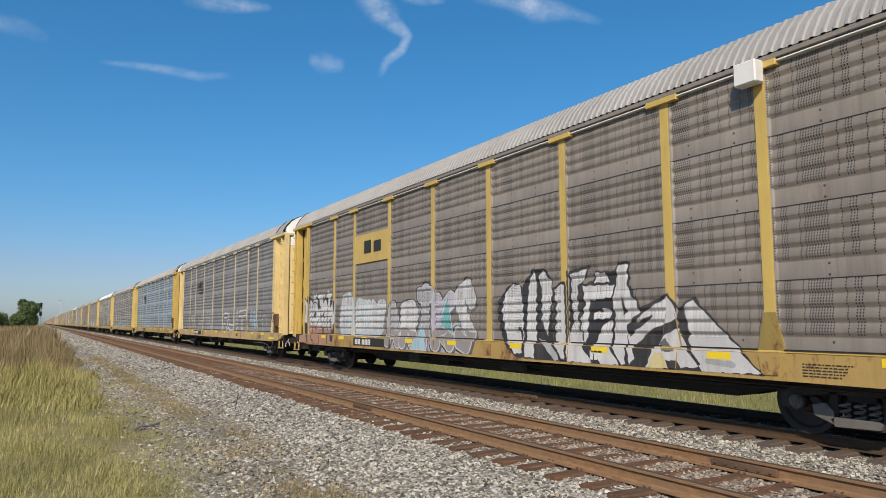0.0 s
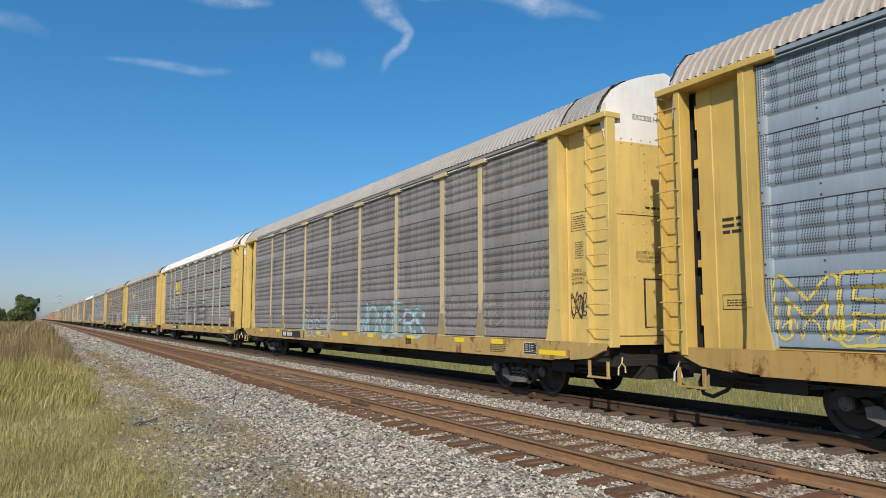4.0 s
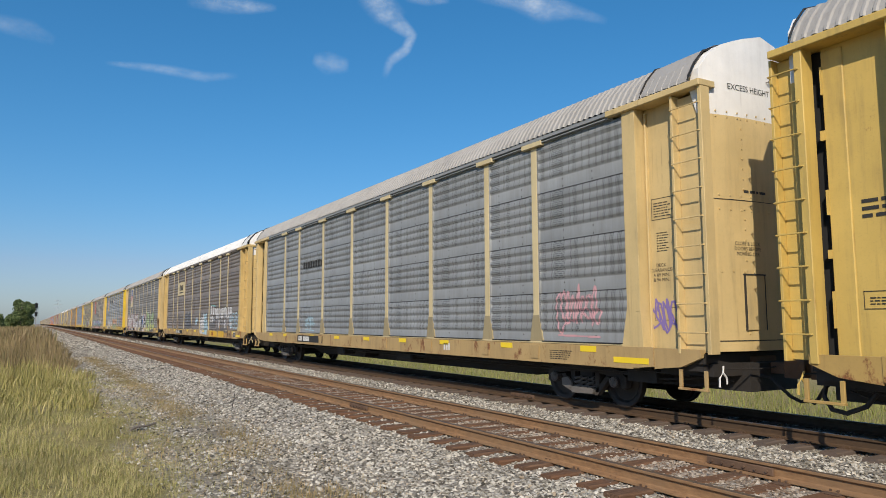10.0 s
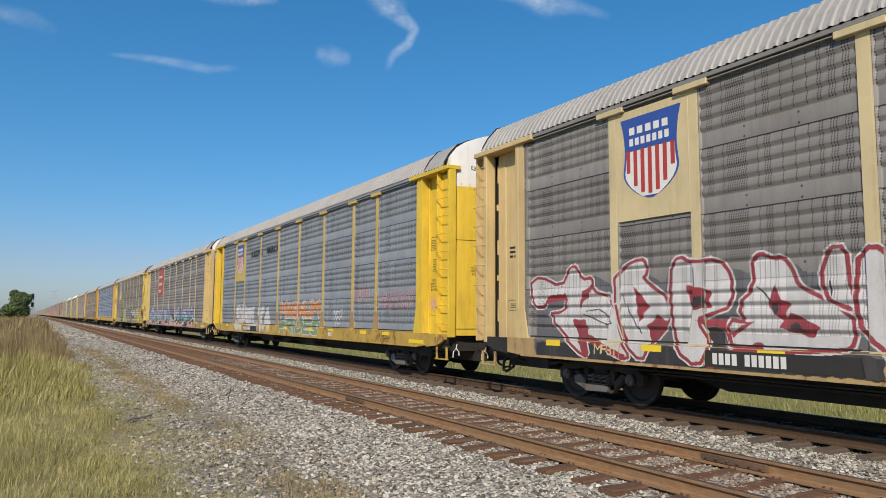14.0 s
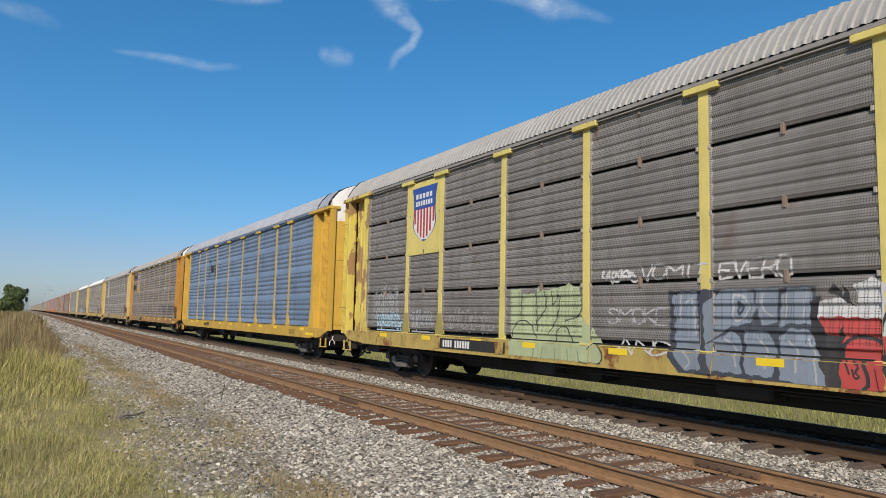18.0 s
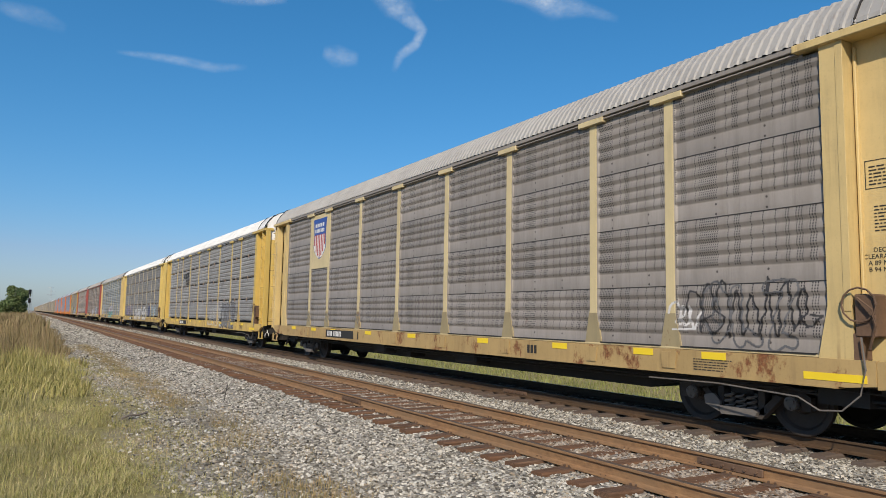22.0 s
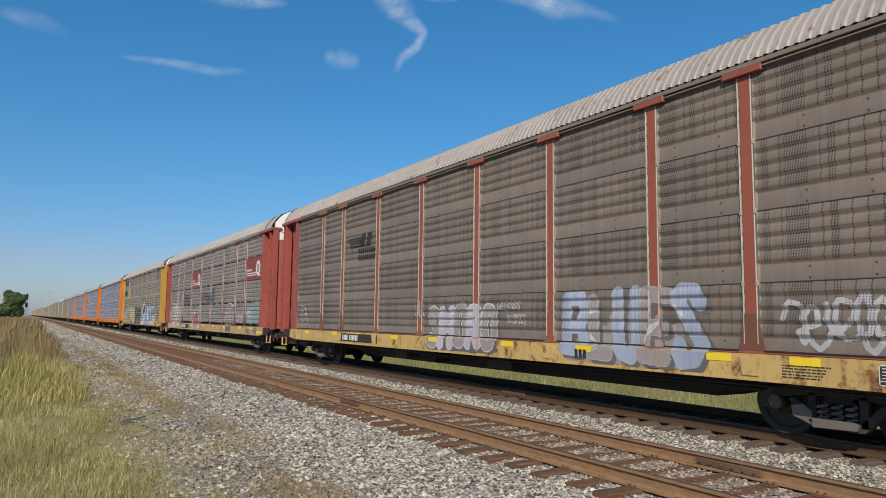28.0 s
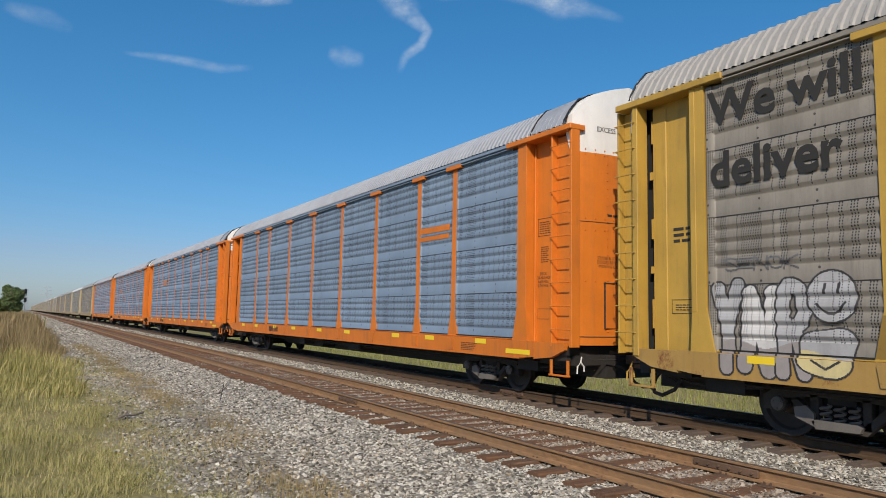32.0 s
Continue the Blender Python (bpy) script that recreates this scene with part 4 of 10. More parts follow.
def autorack(k, s, near):
    car = thing("auto_carrier", s["label"], "railway car", "train of auto carriers")
    M = mats_of(s)
    spin = []
    part("bed", shared("bed", bed_geo), UNDER, car)
    part("sill", shared("sill", sill_geo), M["sill"], car, (0, 0, 0.06))
    part("roof", shared("roof" if near else "plain_roof", lambda: roof_geo(near)), M["roof"], car)
    part("top_chord", shared("top_chord", chord_geo), M["chord"], car)
    part("top_lip", shared("top_lip", lip_geo), WHITE if k in (0, 1, 3, 6) else M["chord"], car)
    part("foot_joint", shared("foot_joint", joint_shade_geo), SHUT, car)
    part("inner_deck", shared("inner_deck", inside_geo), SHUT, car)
    part("far_side", shared("far_side", far_side_geo), M["panel"], car)
    part("sill_strip", shared("sill_strip", rail_strip_geo), painted("strip_grey", s["strip"], 0.4) if s["strip"] else M["post"], car, (0, 0, 0.07))
    for i, w in enumerate(BAYS):
        y = (EDGES[i] + EDGES[i + 1]) / 2
        if near:
            for r in range(4):
                part("screen", shared(("screen", w, s["style"]), lambda: screen_geo(w, s["style"]), True), M["panel"], car, (-SCREEN_X, y, ROW_Z0[s["style"]] + r * ROW_H))
        else:
            part("screen", shared(("tall_screen", w, s["style"]), lambda: screen_geo(w, s["style"], 4), True), M["panel"], car, (-SCREEN_X, y, ROW_Z0[s["style"]]))
    for i in range(1, 9):
        fl = i in s["flares"]
        p = part("post", shared(("post", fl, near), lambda: post_geo(fl, not near)), M["post"], car, (0, EDGES[i], 0))
        if near:
            part("post_cap", shared("post_cap", post_cap_geo), M["post"], p)
            part("stake_pocket", shared("stake_pocket", pocket_geo), M["sill"], p, (0, 0, 0.06))
        # given foot colours are brown wear, the default one is painted shade
        if s["foot"] and fl and near:
            part("post_foot", shared("post_foot", foot_geo), painted("foot_%d" % k, s["foot"], 0.6, 0.4), p, label="foot plate darkened by brown wear and painted-in shade")
    for e in (1, -1):
        turn = (lambda g: g) if e > 0 else mirror_y

        def end_part(name, fn, mat, parent=car, at=(0, 0, 0), label=""):
            return part(name, shared((name, e), lambda: turn(fn())), mat, parent, at, label)

        door = end_part("end_door", lambda: door_slab(1.12, 5.0), M["end"])
        end_part("door_top", lambda: door_slab(5.0, 6, True, 0.26 if e < 0 else 0.0), M["hood"], door)
        if e < 0:
            end_part("hood", hood_geo, M["roof"])
        rear = e < 0
        end_part("end_post", lambda: end_post_geo(rear), M["end"])
        end_part("recessed_panel", lambda: recess_geo(rear), M["end"])
        strip = end_part("ladder_panel", lambda: ladder_strip(rear), M["end"])
        end_part("eave", lambda: eave_geo(rear), M["end"])
        end_part("stile", lambda: stile_geo(True, rear), M["end"], strip)
        end_part("inner_stile", lambda: stile_geo(False, rear), M["end"], strip)
        if near:
            end_part("roof_seal", lambda: seal_geo(HALF - 0.30), BLACK)
            if e < 0:
                end_part("hood_seal", lambda: seal_geo(HALF - 1.35), UNDER)
        if near:
            for r in range(9):
                end_part("rung", lambda: rung_geo(rear), M["end"], strip, (0, 0, 1.42 + 0.465 * r))
            end_part("sill_end", sill_end_geo, UNDER if k in (0, 9, 19, 20) else M["sill"])
            end_part("step", step_geo, M["sill"])
            end_part("uncoupling_rod", lever_geo, UNDER)
            end_part("rod_handle", handle_geo, INK_WHITE if (k + e) % 3 == 0 else M["post"])
            end_part("air_pipe", rods_geo, UNDER)
            end_part("brake_hose", hose_geo, BLACK)
            if e > 0:
                end_part("air_hose", cushion_hose_geo, BLACK)
            truck(car, e * 9.65, spin)
        else:
            part("truck", shared("far_truck", lambda: wheelset_geo()), UNDER, car, (0, e * 9.65 - 0.88, 0.457))
            part("truck", shared("far_truck", lambda: wheelset_geo()), UNDER, car, (0, e * 9.65 + 0.88, 0.457))
        end_part("coupler", coupler_geo, RUSTY)
    if near:
        part("under_gear", shared("under_gear", under_gear_geo), UNDER, car)
        if k in (1, 2, 4, 9, 12, 14, 15, 16, 17):
            part("hand_brake", shared("hand_brake", lambda: mirror_y(brake_geo())), RUSTY, car)
    return car, spin


# car -1 stays out of view; it is added for its shadow
TRAIN = [(k, *autorack(k, CARS[max(k, 0)], k < 26)) for k in range(-1, 60)]


# ---- markings: emblem plates, stencils, tapes and spray paint ----
def spray(name, color, punched):
    key = ("spray", name, punched)
    if key in MATS:
        return MATS[key]
    m = Mat("spray_" + name + ("_punched" if punched else ""))
    x, y, z = m.axes()
    cu = m.math("DIVIDE", y, 0.042)
    u = m.math("MULTIPLY", m.math("SUBTRACT", m.math("FRACT", cu), 0.5), 0.042)
    v = m.math("MULTIPLY", m.math("SUBTRACT", m.math("FRACT", m.math("DIVIDE", z, 0.036)), 0.5), 0.036)
    d = m.math("SQRT", m.math("ADD", m.math("MULTIPLY", u, u), m.math("MULTIPLY", v, v)))
    w = m.n.new("ShaderNodeTexWhiteNoise")
    w.noise_dimensions = "1D"
    m.l.new(m.math("FLOOR", cu), w.inputs["W"])
    dot = m.math("MULTIPLY", m.math("LESS_THAN", d, 0.0095), m.math("LESS_THAN", w.outputs[0], 0.5))
    dot = m.math("MULTIPLY", dot, m.math("GREATER_THAN", z, 1.36))
    big, fine = m.noise(1.1, 5, 0.65), m.noise(22, 3, 0.7)
    streak = m.noise(2.6, 4, 0.6, (2, 2, 0.2))
    col = m.mix(m.step(big, 0.35, 0.75), color, shade(color, 0.78))
    col = m.mix(m.math("MULTIPLY", m.step(streak, 0.48, 0.8), 0.35), col, (0.16, 0.14, 0.115))
    col = m.mix(m.math("MULTIPLY", m.step(fine, 0.5, 0.8), 0.2), col, (0.14, 0.12, 0.10))
    if punched:
        col = m.mix(dot, col, (0.02, 0.02, 0.02))
    MATS[key] = m.done(col, 0.6)
    return MATS[key]


SPRAYS = dict(white=(0.62, 0.61, 0.60), black=(0.035, 0.034, 0.036), silver=(0.42, 0.42, 0.43), lilac=(0.50, 0.47, 0.55), teal=(0.16, 0.42, 0.42), cyan=(0.06, 0.58, 0.60), sky=(0.40, 0.58, 0.68),
              blue=(0.05, 0.20, 0.48), navy=(0.05, 0.06, 0.16), green=(0.36, 0.47, 0.24), moss=(0.20, 0.30, 0.16), leaf=(0.08, 0.32, 0.12), lime=(0.50, 0.58, 0.24), yellow=(0.68, 0.55, 0.10),
              straw=(0.66, 0.56, 0.28), orange=(0.62, 0.26, 0.09), brown=(0.24, 0.10, 0.07), red=(0.50, 0.07, 0.06), crimson=(0.30, 0.042, 0.052), pink=(0.62, 0.34, 0.36), violet=(0.22, 0.16, 0.42), grey=(0.13, 0.13, 0.135),
              ghost=(0.33, 0.30, 0.29), slate=(0.235, 0.280, 0.335), rust=(0.43, 0.245, 0.15), haze=(0.36, 0.42, 0.55), smoke=(0.150, 0.142, 0.135), ink=(0.055, 0.062, 0.080), salmon=(0.50, 0.32, 0.26), pale=(0.43, 0.49, 0.28), mauve=(0.45, 0.35, 0.39))
S_NAMES = list(SPRAYS)
# letter-like strokes in a unit box
GLYPHS = [
    [(0.1, 0, 0.1, 1), (0.9, 0, 0.9, 1), (0.1, 0.5, 0.9, 0.5)], [(0.1, 1, 0.1, 0.25), (0.1, 0.25, 0.5, 0), (0.5, 0, 0.9, 0.25), (0.9, 0.25, 0.9, 1)], [(0.1, 0, 0.1, 1), (0.1, 1, 0.9, 0), (0.9, 0, 0.9, 1)],
    [(0.15, 0, 0.15, 1), (0.15, 1, 0.9, 1), (0.15, 0.5, 0.75, 0.5), (0.15, 0, 0.9, 0)], [(0.1, 0, 0.1, 1), (0.1, 1, 0.8, 0.9), (0.8, 0.9, 0.75, 0.5), (0.75, 0.5, 0.1, 0.45), (0.35, 0.45, 0.95, 0)],
    [(0.05, 0, 0.5, 1), (0.5, 1, 0.95, 0), (0.25, 0.35, 0.75, 0.35)], [(0.9, 0.9, 0.3, 1), (0.3, 1, 0.1, 0.7), (0.1, 0.7, 0.85, 0.4), (0.85, 0.4, 0.7, 0.02), (0.7, 0.02, 0.1, 0.1)],
    [(0.5, 1, 0.1, 0.7), (0.1, 0.7, 0.1, 0.3), (0.1, 0.3, 0.5, 0), (0.5, 0, 0.9, 0.3), (0.9, 0.3, 0.9, 0.7), (0.9, 0.7, 0.5, 1)], [(0.12, 0, 0.12, 1), (0.9, 1, 0.12, 0.45), (0.35, 0.6, 0.95, 0)],
    [(0.1, 1, 0.9, 1), (0.9, 1, 0.1, 0), (0.1, 0, 0.9, 0)], [(0.2, 1, 0.2, 0), (0.2, 0, 0.9, 0.05)], [(0.5, 0, 0.5, 1), (0.1, 1, 0.9, 1)], [(0.5, 0, 0.5, 0.78), (0.48, 0.98, 0.52, 1.0)], [(0.02, 0, 0.12, 1), (0.12, 1, 0.5, 0.3), (0.5, 0.3, 0.88, 1), (0.88, 1, 0.98, 0)]]


# a stroke alphabet: runs of column-row pairs on a grid five wide and seven high
ALPHABET = dict(A="002640 1232", B="000636453303 33413000", C="4536160501103041", D="00062644422000", E="46060040 0333", F="460600 0333", G="45361605011030423222", H="0006 4046 0343", I="2026", J="4641301001",
                K="0006 460340", L="060040", M="0006234640", N="00064046", O="160501103041453616", P="00063645443303", Q="160501103041453616 2240", R="00063645443303 2340", S="45361605143241301001", T="0646 2620",
                U="060110304146", V="062046", W="0610233046", X="0046 0640", Y="062346 2320", Z="06460040", dot="2021")
ALPHABET.update({"8": "13040516364544331302011030414233", "2": "05163645440040", "3": "0516364533233341301001", "*": "2127 0345 4305"})
WIDE = dict(I=0.55, M=1.25, W=1.25)


def bent(pts, times):
    """Cuts the corners of a run of points."""
    for _ in range(times):
        out = [pts[0]]
        for (a, b), (c, d) in zip(pts[:-1], pts[1:]):
            out += [(0.75 * a + 0.25 * c, 0.75 * b + 0.25 * d), (0.25 * a + 0.75 * c, 0.25 * b + 0.75 * d)]
        pts = out + [pts[-1]]
    return pts


class Wall:
    """A painter's grid over the lower side of one car; u runs from the +y end, and the paint follows ribs, posts and sill."""
    DU, DZ, Z0, NZ = 0.010, 0.0138, 0.745, 192

    def __init__(self):
        self.a = np.zeros((self.NZ, int(24.6 / self.DU)), np.int8)

    def span(self, u0, u1, z0, z1):
        i0, i1 = max(0, int((z0 - self.Z0) / self.DZ)), min(self.NZ, int((z1 - self.Z0) / self.DZ) + 1)
        j0, j1 = max(0, int(u0 / self.DU)), min(self.a.shape[1], int(u1 / self.DU) + 1)
        zz, uu = np.meshgrid(self.Z0 + (np.arange(i0, i1) + 0.5) * self.DZ, (np.arange(j0, j1) + 0.5) * self.DU, indexing="ij")
        return (slice(i0, i1), slice(j0, j1)), uu, zz

    def put(self, sl, mask, color):
        if color:
            self.a[sl][mask] = S_NAMES.index(color) + 1

    def strokes(self, lines, w, fill, edge=None, ew=0.05, back=None, shift=(0.10, -0.07), glow=None, gw=0.12, sharp=False):
        us, zs = [p for l in lines for p in (l[0], l[2])], [p for l in lines for p in (l[1], l[3])]
        pad = w + ew + gw + 0.2
        sl, uu, zz = self.span(min(us) - pad, max(us) + pad, min(zs) - pad, max(zs) + pad)
        if uu.size == 0:
            return

        def dist(du, dz):
            best = np.full(uu.shape, 9.0)
            for x0, z0, x1, z1 in lines:
                ax, az = uu - du - x0, zz - dz - z0
                bx, bz = x1 - x0, z1 - z0
                t = (ax * bx + az * bz) / (bx * bx + bz * bz + 1e-9)
                if sharp:
                    ln = math.hypot(bx, bz) + 1e-9
                    past = np.maximum(np.maximum(-t, t - 1) * ln + w * 0.4, 0)
                    best = np.minimum(best, np.maximum(np.abs(ax * bz - az * bx) / ln * (0.75 + 0.5 * np.clip(t, 0, 1)), past))
                    continue
                t = np.clip(t, 0, 1)
                best = np.minimum(best, np.hypot(ax - t * bx, az - t * bz))
            return best

        d = dist(0, 0)
        if glow:
            self.put(sl, d < w + ew + gw * (0.7 + 0.3 * np.sin(uu * 9 + zz * 5)), glow)
        if back:
            for k in (0.35, 0.7, 1.0):
                self.put(sl, dist(shift[0] * k, shift[1] * k) < w + ew * 0.6, back)
        if edge:
            self.put(sl, d < w + ew if fill else np.abs(d - w) < ew, edge)
        self.put(sl, d < w, fill)
        return sl, uu, zz, d

    def piece(self, y0, y1, z0, z1, n, seed, fill="white", edge="black", back=None, glow=None, w=0.13, ew=0.045, low=None, gloss=None, sharp=False, forms=None):
        """A row of n fat letters from y0 down to y1."""
        r = random.Random(seed)
        u0, u1 = 12.3 - y0, 12.3 - y1
        step = (u1 - u0) / n
        for i in range(n):
            gl = GLYPHS[forms[i] if forms else r.randrange(len(GLYPHS) - 2)]
            a, b = u0 + i * step + 0.06 * step, u0 + (i + 0.94) * step
            lo, hi = z0 + r.uniform(0, 0.12) + w, z1 - r.uniform(0, 0.3) * (z1 - z0) * 0.5 - w
            lean = r.uniform(-0.18, 0.18)
            wild = 0.25 if forms else 1.0

            def at(px, pz):
                return a + px * (b - a) + lean * (pz - 0.5) * step + r.uniform(-0.09, 0.09) * wild, lo + pz * (hi - lo) + r.uniform(-0.12, 0.12) * wild

            lines = []
            for l in gl:
                p, q = at(l[0], l[1]), at(l[2], l[3])
                mid = ((p[0] + q[0]) / 2 + r.uniform(-0.14, 0.14) * wild, (p[1] + q[1]) / 2 + r.uniform(-0.12, 0.12) * wild)
                lines += [(*p, *mid), (*mid, *q)]
            got = self.strokes(lines, min(w, step * 0.21), fill, edge, ew, back, glow=glow, sharp=sharp)
            if got and low:
                sl, uu, zz, d = got
                self.put(sl, (d < min(w, step * 0.21)) & (zz < (z0 + z1) / 2 + 0.08 * np.sin(uu * 7)), low)
            if got and gloss:
                sl, uu, zz, d = got
                self.put(sl, (d < w * 0.35) & (np.sin(uu * 3.1 + zz * 6) > 0.55), gloss)

    def word(self, y0, y1, z0, z1, text, seed=0, fill="white", edge="black", w=0.14, ew=0.04, back=None, shift=(0.10, -0.07), glow=None, gw=0.12, low=None, split=None, fills=None, wild=0.05, lean=0.0, soft=1, rise=0.25, sharp=False, cuts=0):
        """Painted letters from y0 down to y1 that nearly touch; fills: a colour for each letter; low: the colour under the height split."""
        r = random.Random(seed)
        u0, u1 = 12.3 - y0, 12.3 - y1
        sizes = [WIDE.get(c, 1.0) * r.uniform(0.9, 1.12) for c in text]
        unit, a, plan = (u1 - u0) / sum(sizes), u0, []
        for i, c in enumerate(text):
            wide = sizes[i] * unit
            hw = min(w, wide * 0.21)
            lo, hi = z0 + hw + r.uniform(0, 0.05), z1 - hw - r.uniform(0, rise) * (z1 - z0)
            tilt = lean + r.uniform(-0.08, 0.08)
            lines = []
            for run in ALPHABET.get(c, "").split():
                pts = []
                for j in range(0, len(run), 2):
                    x, h = int(run[j]) / 4 + r.uniform(-wild, wild), int(run[j + 1]) / 6 + r.uniform(-wild, wild)
                    pts.append((a + hw * 0.8 + x * (wide - 1.6 * hw) + tilt * (h - 0.5) * wide, lo + h * (hi - lo)))
                pts = bent(pts, soft if c in "BCDGJOPQRSU8236" else 0)
                lines += [(*p, *q) for p, q in zip(pts[:-1], pts[1:])]
            plan.append((lines, hw, fills[i % len(fills)] if fills else fill))
            a += wide
        if glow:
            for lines, hw, c in plan:
                self.strokes(lines or [(0, 0, 0, 0)], hw, None, None, ew, glow=glow, gw=gw)
        for lines, hw, c in plan:
            if not lines:
                continue
            got = self.strokes(lines, hw, c, edge, ew, back, shift, sharp=sharp)
            if got and low:
                sl, uu, zz, d = got
                cut = (z0 + z1) / 2 if split is None else split
                self.put(sl, (d < hw) & (zz < cut + 0.06 * np.sin(uu * 6 + seed)), low)
            if got and cuts:
                sl, uu, zz, d = got
                ua, ub, za, zb = uu.min(), uu.max(), max(z0, zz.min()), min(z1, zz.max())
                for _ in range(cuts):
                    cu, cz, ang, bow = r.uniform(ua, ub), r.uniform(za, zb), r.uniform(-1.2, 1.2), r.uniform(-1.5, 1.5)
                    along = (uu - cu) * math.cos(ang) + (zz - cz) * math.sin(ang)
                    across = (zz - cz) * math.cos(ang) - (uu - cu) * math.sin(ang) + bow * along * along
                    long_ = r.uniform(0.15, 0.45)
                    kind = r.random()
                    if kind < 0.65:
                        self.put(sl, (d < hw) & (np.abs(across) < 0.016) & (np.abs(along) < long_), edge)
                    else:
                        self.put(sl, (d < hw - 0.02) & (np.abs(across) < 0.07 * (1 - np.abs(along) / long_)), r.choice(("white", edge, low or edge)))

    def wedge(self, corners, fill, edge="black", ew=0.03):
        """A filled convex shape with an outline; corners: y, z, turning one way."""
        us, zs = [12.3 - c[0] for c in corners], [c[1] for c in corners]
        sl, uu, zz = self.span(min(us), max(us), min(zs), max(zs))
        d = np.full(uu.shape, 9.0)
        turn = 1.0 if sum((us[i] - us[i - 1]) * (zs[i] + zs[i - 1]) for i in range(len(us))) < 0 else -1.0
        for i in range(len(us)):
            ax, az, bx, bz = us[i - 1], zs[i - 1], us[i] - us[i - 1], zs[i] - zs[i - 1]
            d = np.minimum(d, turn * (bx * (zz - az) - bz * (uu - ax)) / (math.hypot(bx, bz) + 1e-9))
        self.put(sl, d > 0, edge)
        self.put(sl, d > ew, fill)

    def poly(self, fill, *corners):
        """A filled shape with any outline; corners: y, z."""
        us, zs = [12.3 - c[0] for c in corners], [c[1] for c in corners]
        sl, uu, zz = self.span(min(us), max(us), min(zs), max(zs))
        uu, zz = uu + 0.012 * np.sin(zz * 31 + uu * 9), zz + 0.010 * np.sin(uu * 27)
        inside = np.zeros(uu.shape, bool)
        for i in range(len(us)):
            rise = zs[i] - zs[i - 1]
            if abs(rise) > 1e-6:
                inside ^= ((zs[i] > zz) != (zs[i - 1] > zz)) & (uu < us[i - 1] + (zz - zs[i - 1]) / rise * (us[i] - us[i - 1]))
        self.put(sl, inside, fill)

    def line(self, color, w, *points):
        """One sprayed line through the points y, z."""
        pts = bent([(12.3 - y, z) for y, z in points], 1)
        self.strokes([(*a, *b) for a, b in zip(pts[:-1], pts[1:])], w, color)

    def note(self, y0, y1, z0, z1, text, color="white", w=0.017, seed=0):
        """A hand-written line."""
        self.word(y0, y1, z0, z1, text, seed, color, None, w, 0.0, rise=0.12, soft=1, wild=0.06)

    def tag(self, y0, y1, z0, z1, seed, color="white", w=0.022, n=16):
        """One running scribble."""
        r = random.Random(seed)
        u0, u1 = 12.3 - y0, 12.3 - y1
        mid, amp = (z0 + z1) / 2, (z1 - z0) / 2
        loops = max(3, n // 2)
        swing = (u1 - u0) / loops
        tops, feet, rolls = ([f() for _ in range(loops + 1)] for f in (lambda: r.uniform(0.35, 1.0), lambda: r.uniform(0.3, 1.0), lambda: r.uniform(-0.55, 0.85)))
        fine = []
        for i in range(loops * 12 + 1):
            t = i / 12
            k = min(int(t), loops)
            a = 6.2832 * t
            s = math.sin(a)
            fine.append((u0 + swing * t + rolls[k] * swing * math.cos(a), mid + amp * (tops[k] if s > 0 else feet[k]) * s + 0.12 * amp * math.sin(2.7 * a + seed)))
        self.strokes([(*a, *b) for a, b in zip(fine[:-1], fine[1:])], w, color)
        if r.random() < 0.6:
            self.strokes([(u0, z0 - 0.03, u1, z0 - 0.06 + r.uniform(-0.05, 0.05))], w * 0.8, color)

    def outline(self, y0, y1, z0, z1, n, seed, color="white", w=0.028):
        r = random.Random(seed)
        u0, u1 = 12.3 - y0, 12.3 - y1
        step = (u1 - u0) / n
        for i in range(n):
            gl = GLYPHS[r.randrange(len(GLYPHS) - 2)]
            a, b = u0 + (i + 0.1) * step, u0 + (i + 0.85) * step
            t = min(0.11, step * 0.16)
            lines = []
            for p in gl:
                q = [v + r.uniform(-0.12, 0.12) for v in p]
                mx, mz = (q[0] + q[2]) / 2 + r.uniform(-0.16, 0.16), (q[1] + q[3]) / 2 + r.uniform(-0.16, 0.16)
                lines += [(a + x0 * (b - a), z0 + h0 * (z1 - z0), a + x1 * (b - a), z0 + h1 * (z1 - z0)) for x0, h0, x1, h1 in ((q[0], q[1], mx, mz), (mx, mz, q[2], q[3]))]
            us = [l[0] for l in lines] + [l[2] for l in lines]
            sl, uu, zz = self.span(min(us) - 0.4, max(us) + 0.4, z0 - 0.3, z1 + 0.3)
            d = np.full(uu.shape, 9.0)
            for x0, zz0, x1, zz1 in lines:
                ax, az, bx, bz = uu - x0, zz - zz0, x1 - x0, zz1 - zz0
                k = np.clip((ax * bx + az * bz) / (bx * bx + bz * bz + 1e-9), 0, 1)
                d = np.minimum(d, np.hypot(ax - k * bx, az - k * bz))
            self.put(sl, np.abs(d - t) < w, color)

    def field(self, y0, y1, z0, z1, color, seed=0, rag=0.12):
        """A ragged painted ground."""
        sl, uu, zz = self.span(12.3 - y0, 12.3 - y1, z0, z1 + 0.4)
        top = z1 + rag * (np.sin(uu * 2.3 + seed) + 0.6 * np.sin(uu * 5.9 + 2 * seed) + 0.4 * np.sin(uu * 13 + seed))
        side = np.minimum(uu - (12.3 - y0), (12.3 - y1) - uu)
        self.put(sl, (zz < top) & (side > 0.15 * (1 + np.sin(zz * 9 + seed))), color)

    def oval(self, y, z, ry, rz, color, lo=-9.0, hi=9.0):
        sl, uu, zz = self.span(12.3 - y - ry, 12.3 - y + ry, z - rz, z + rz)
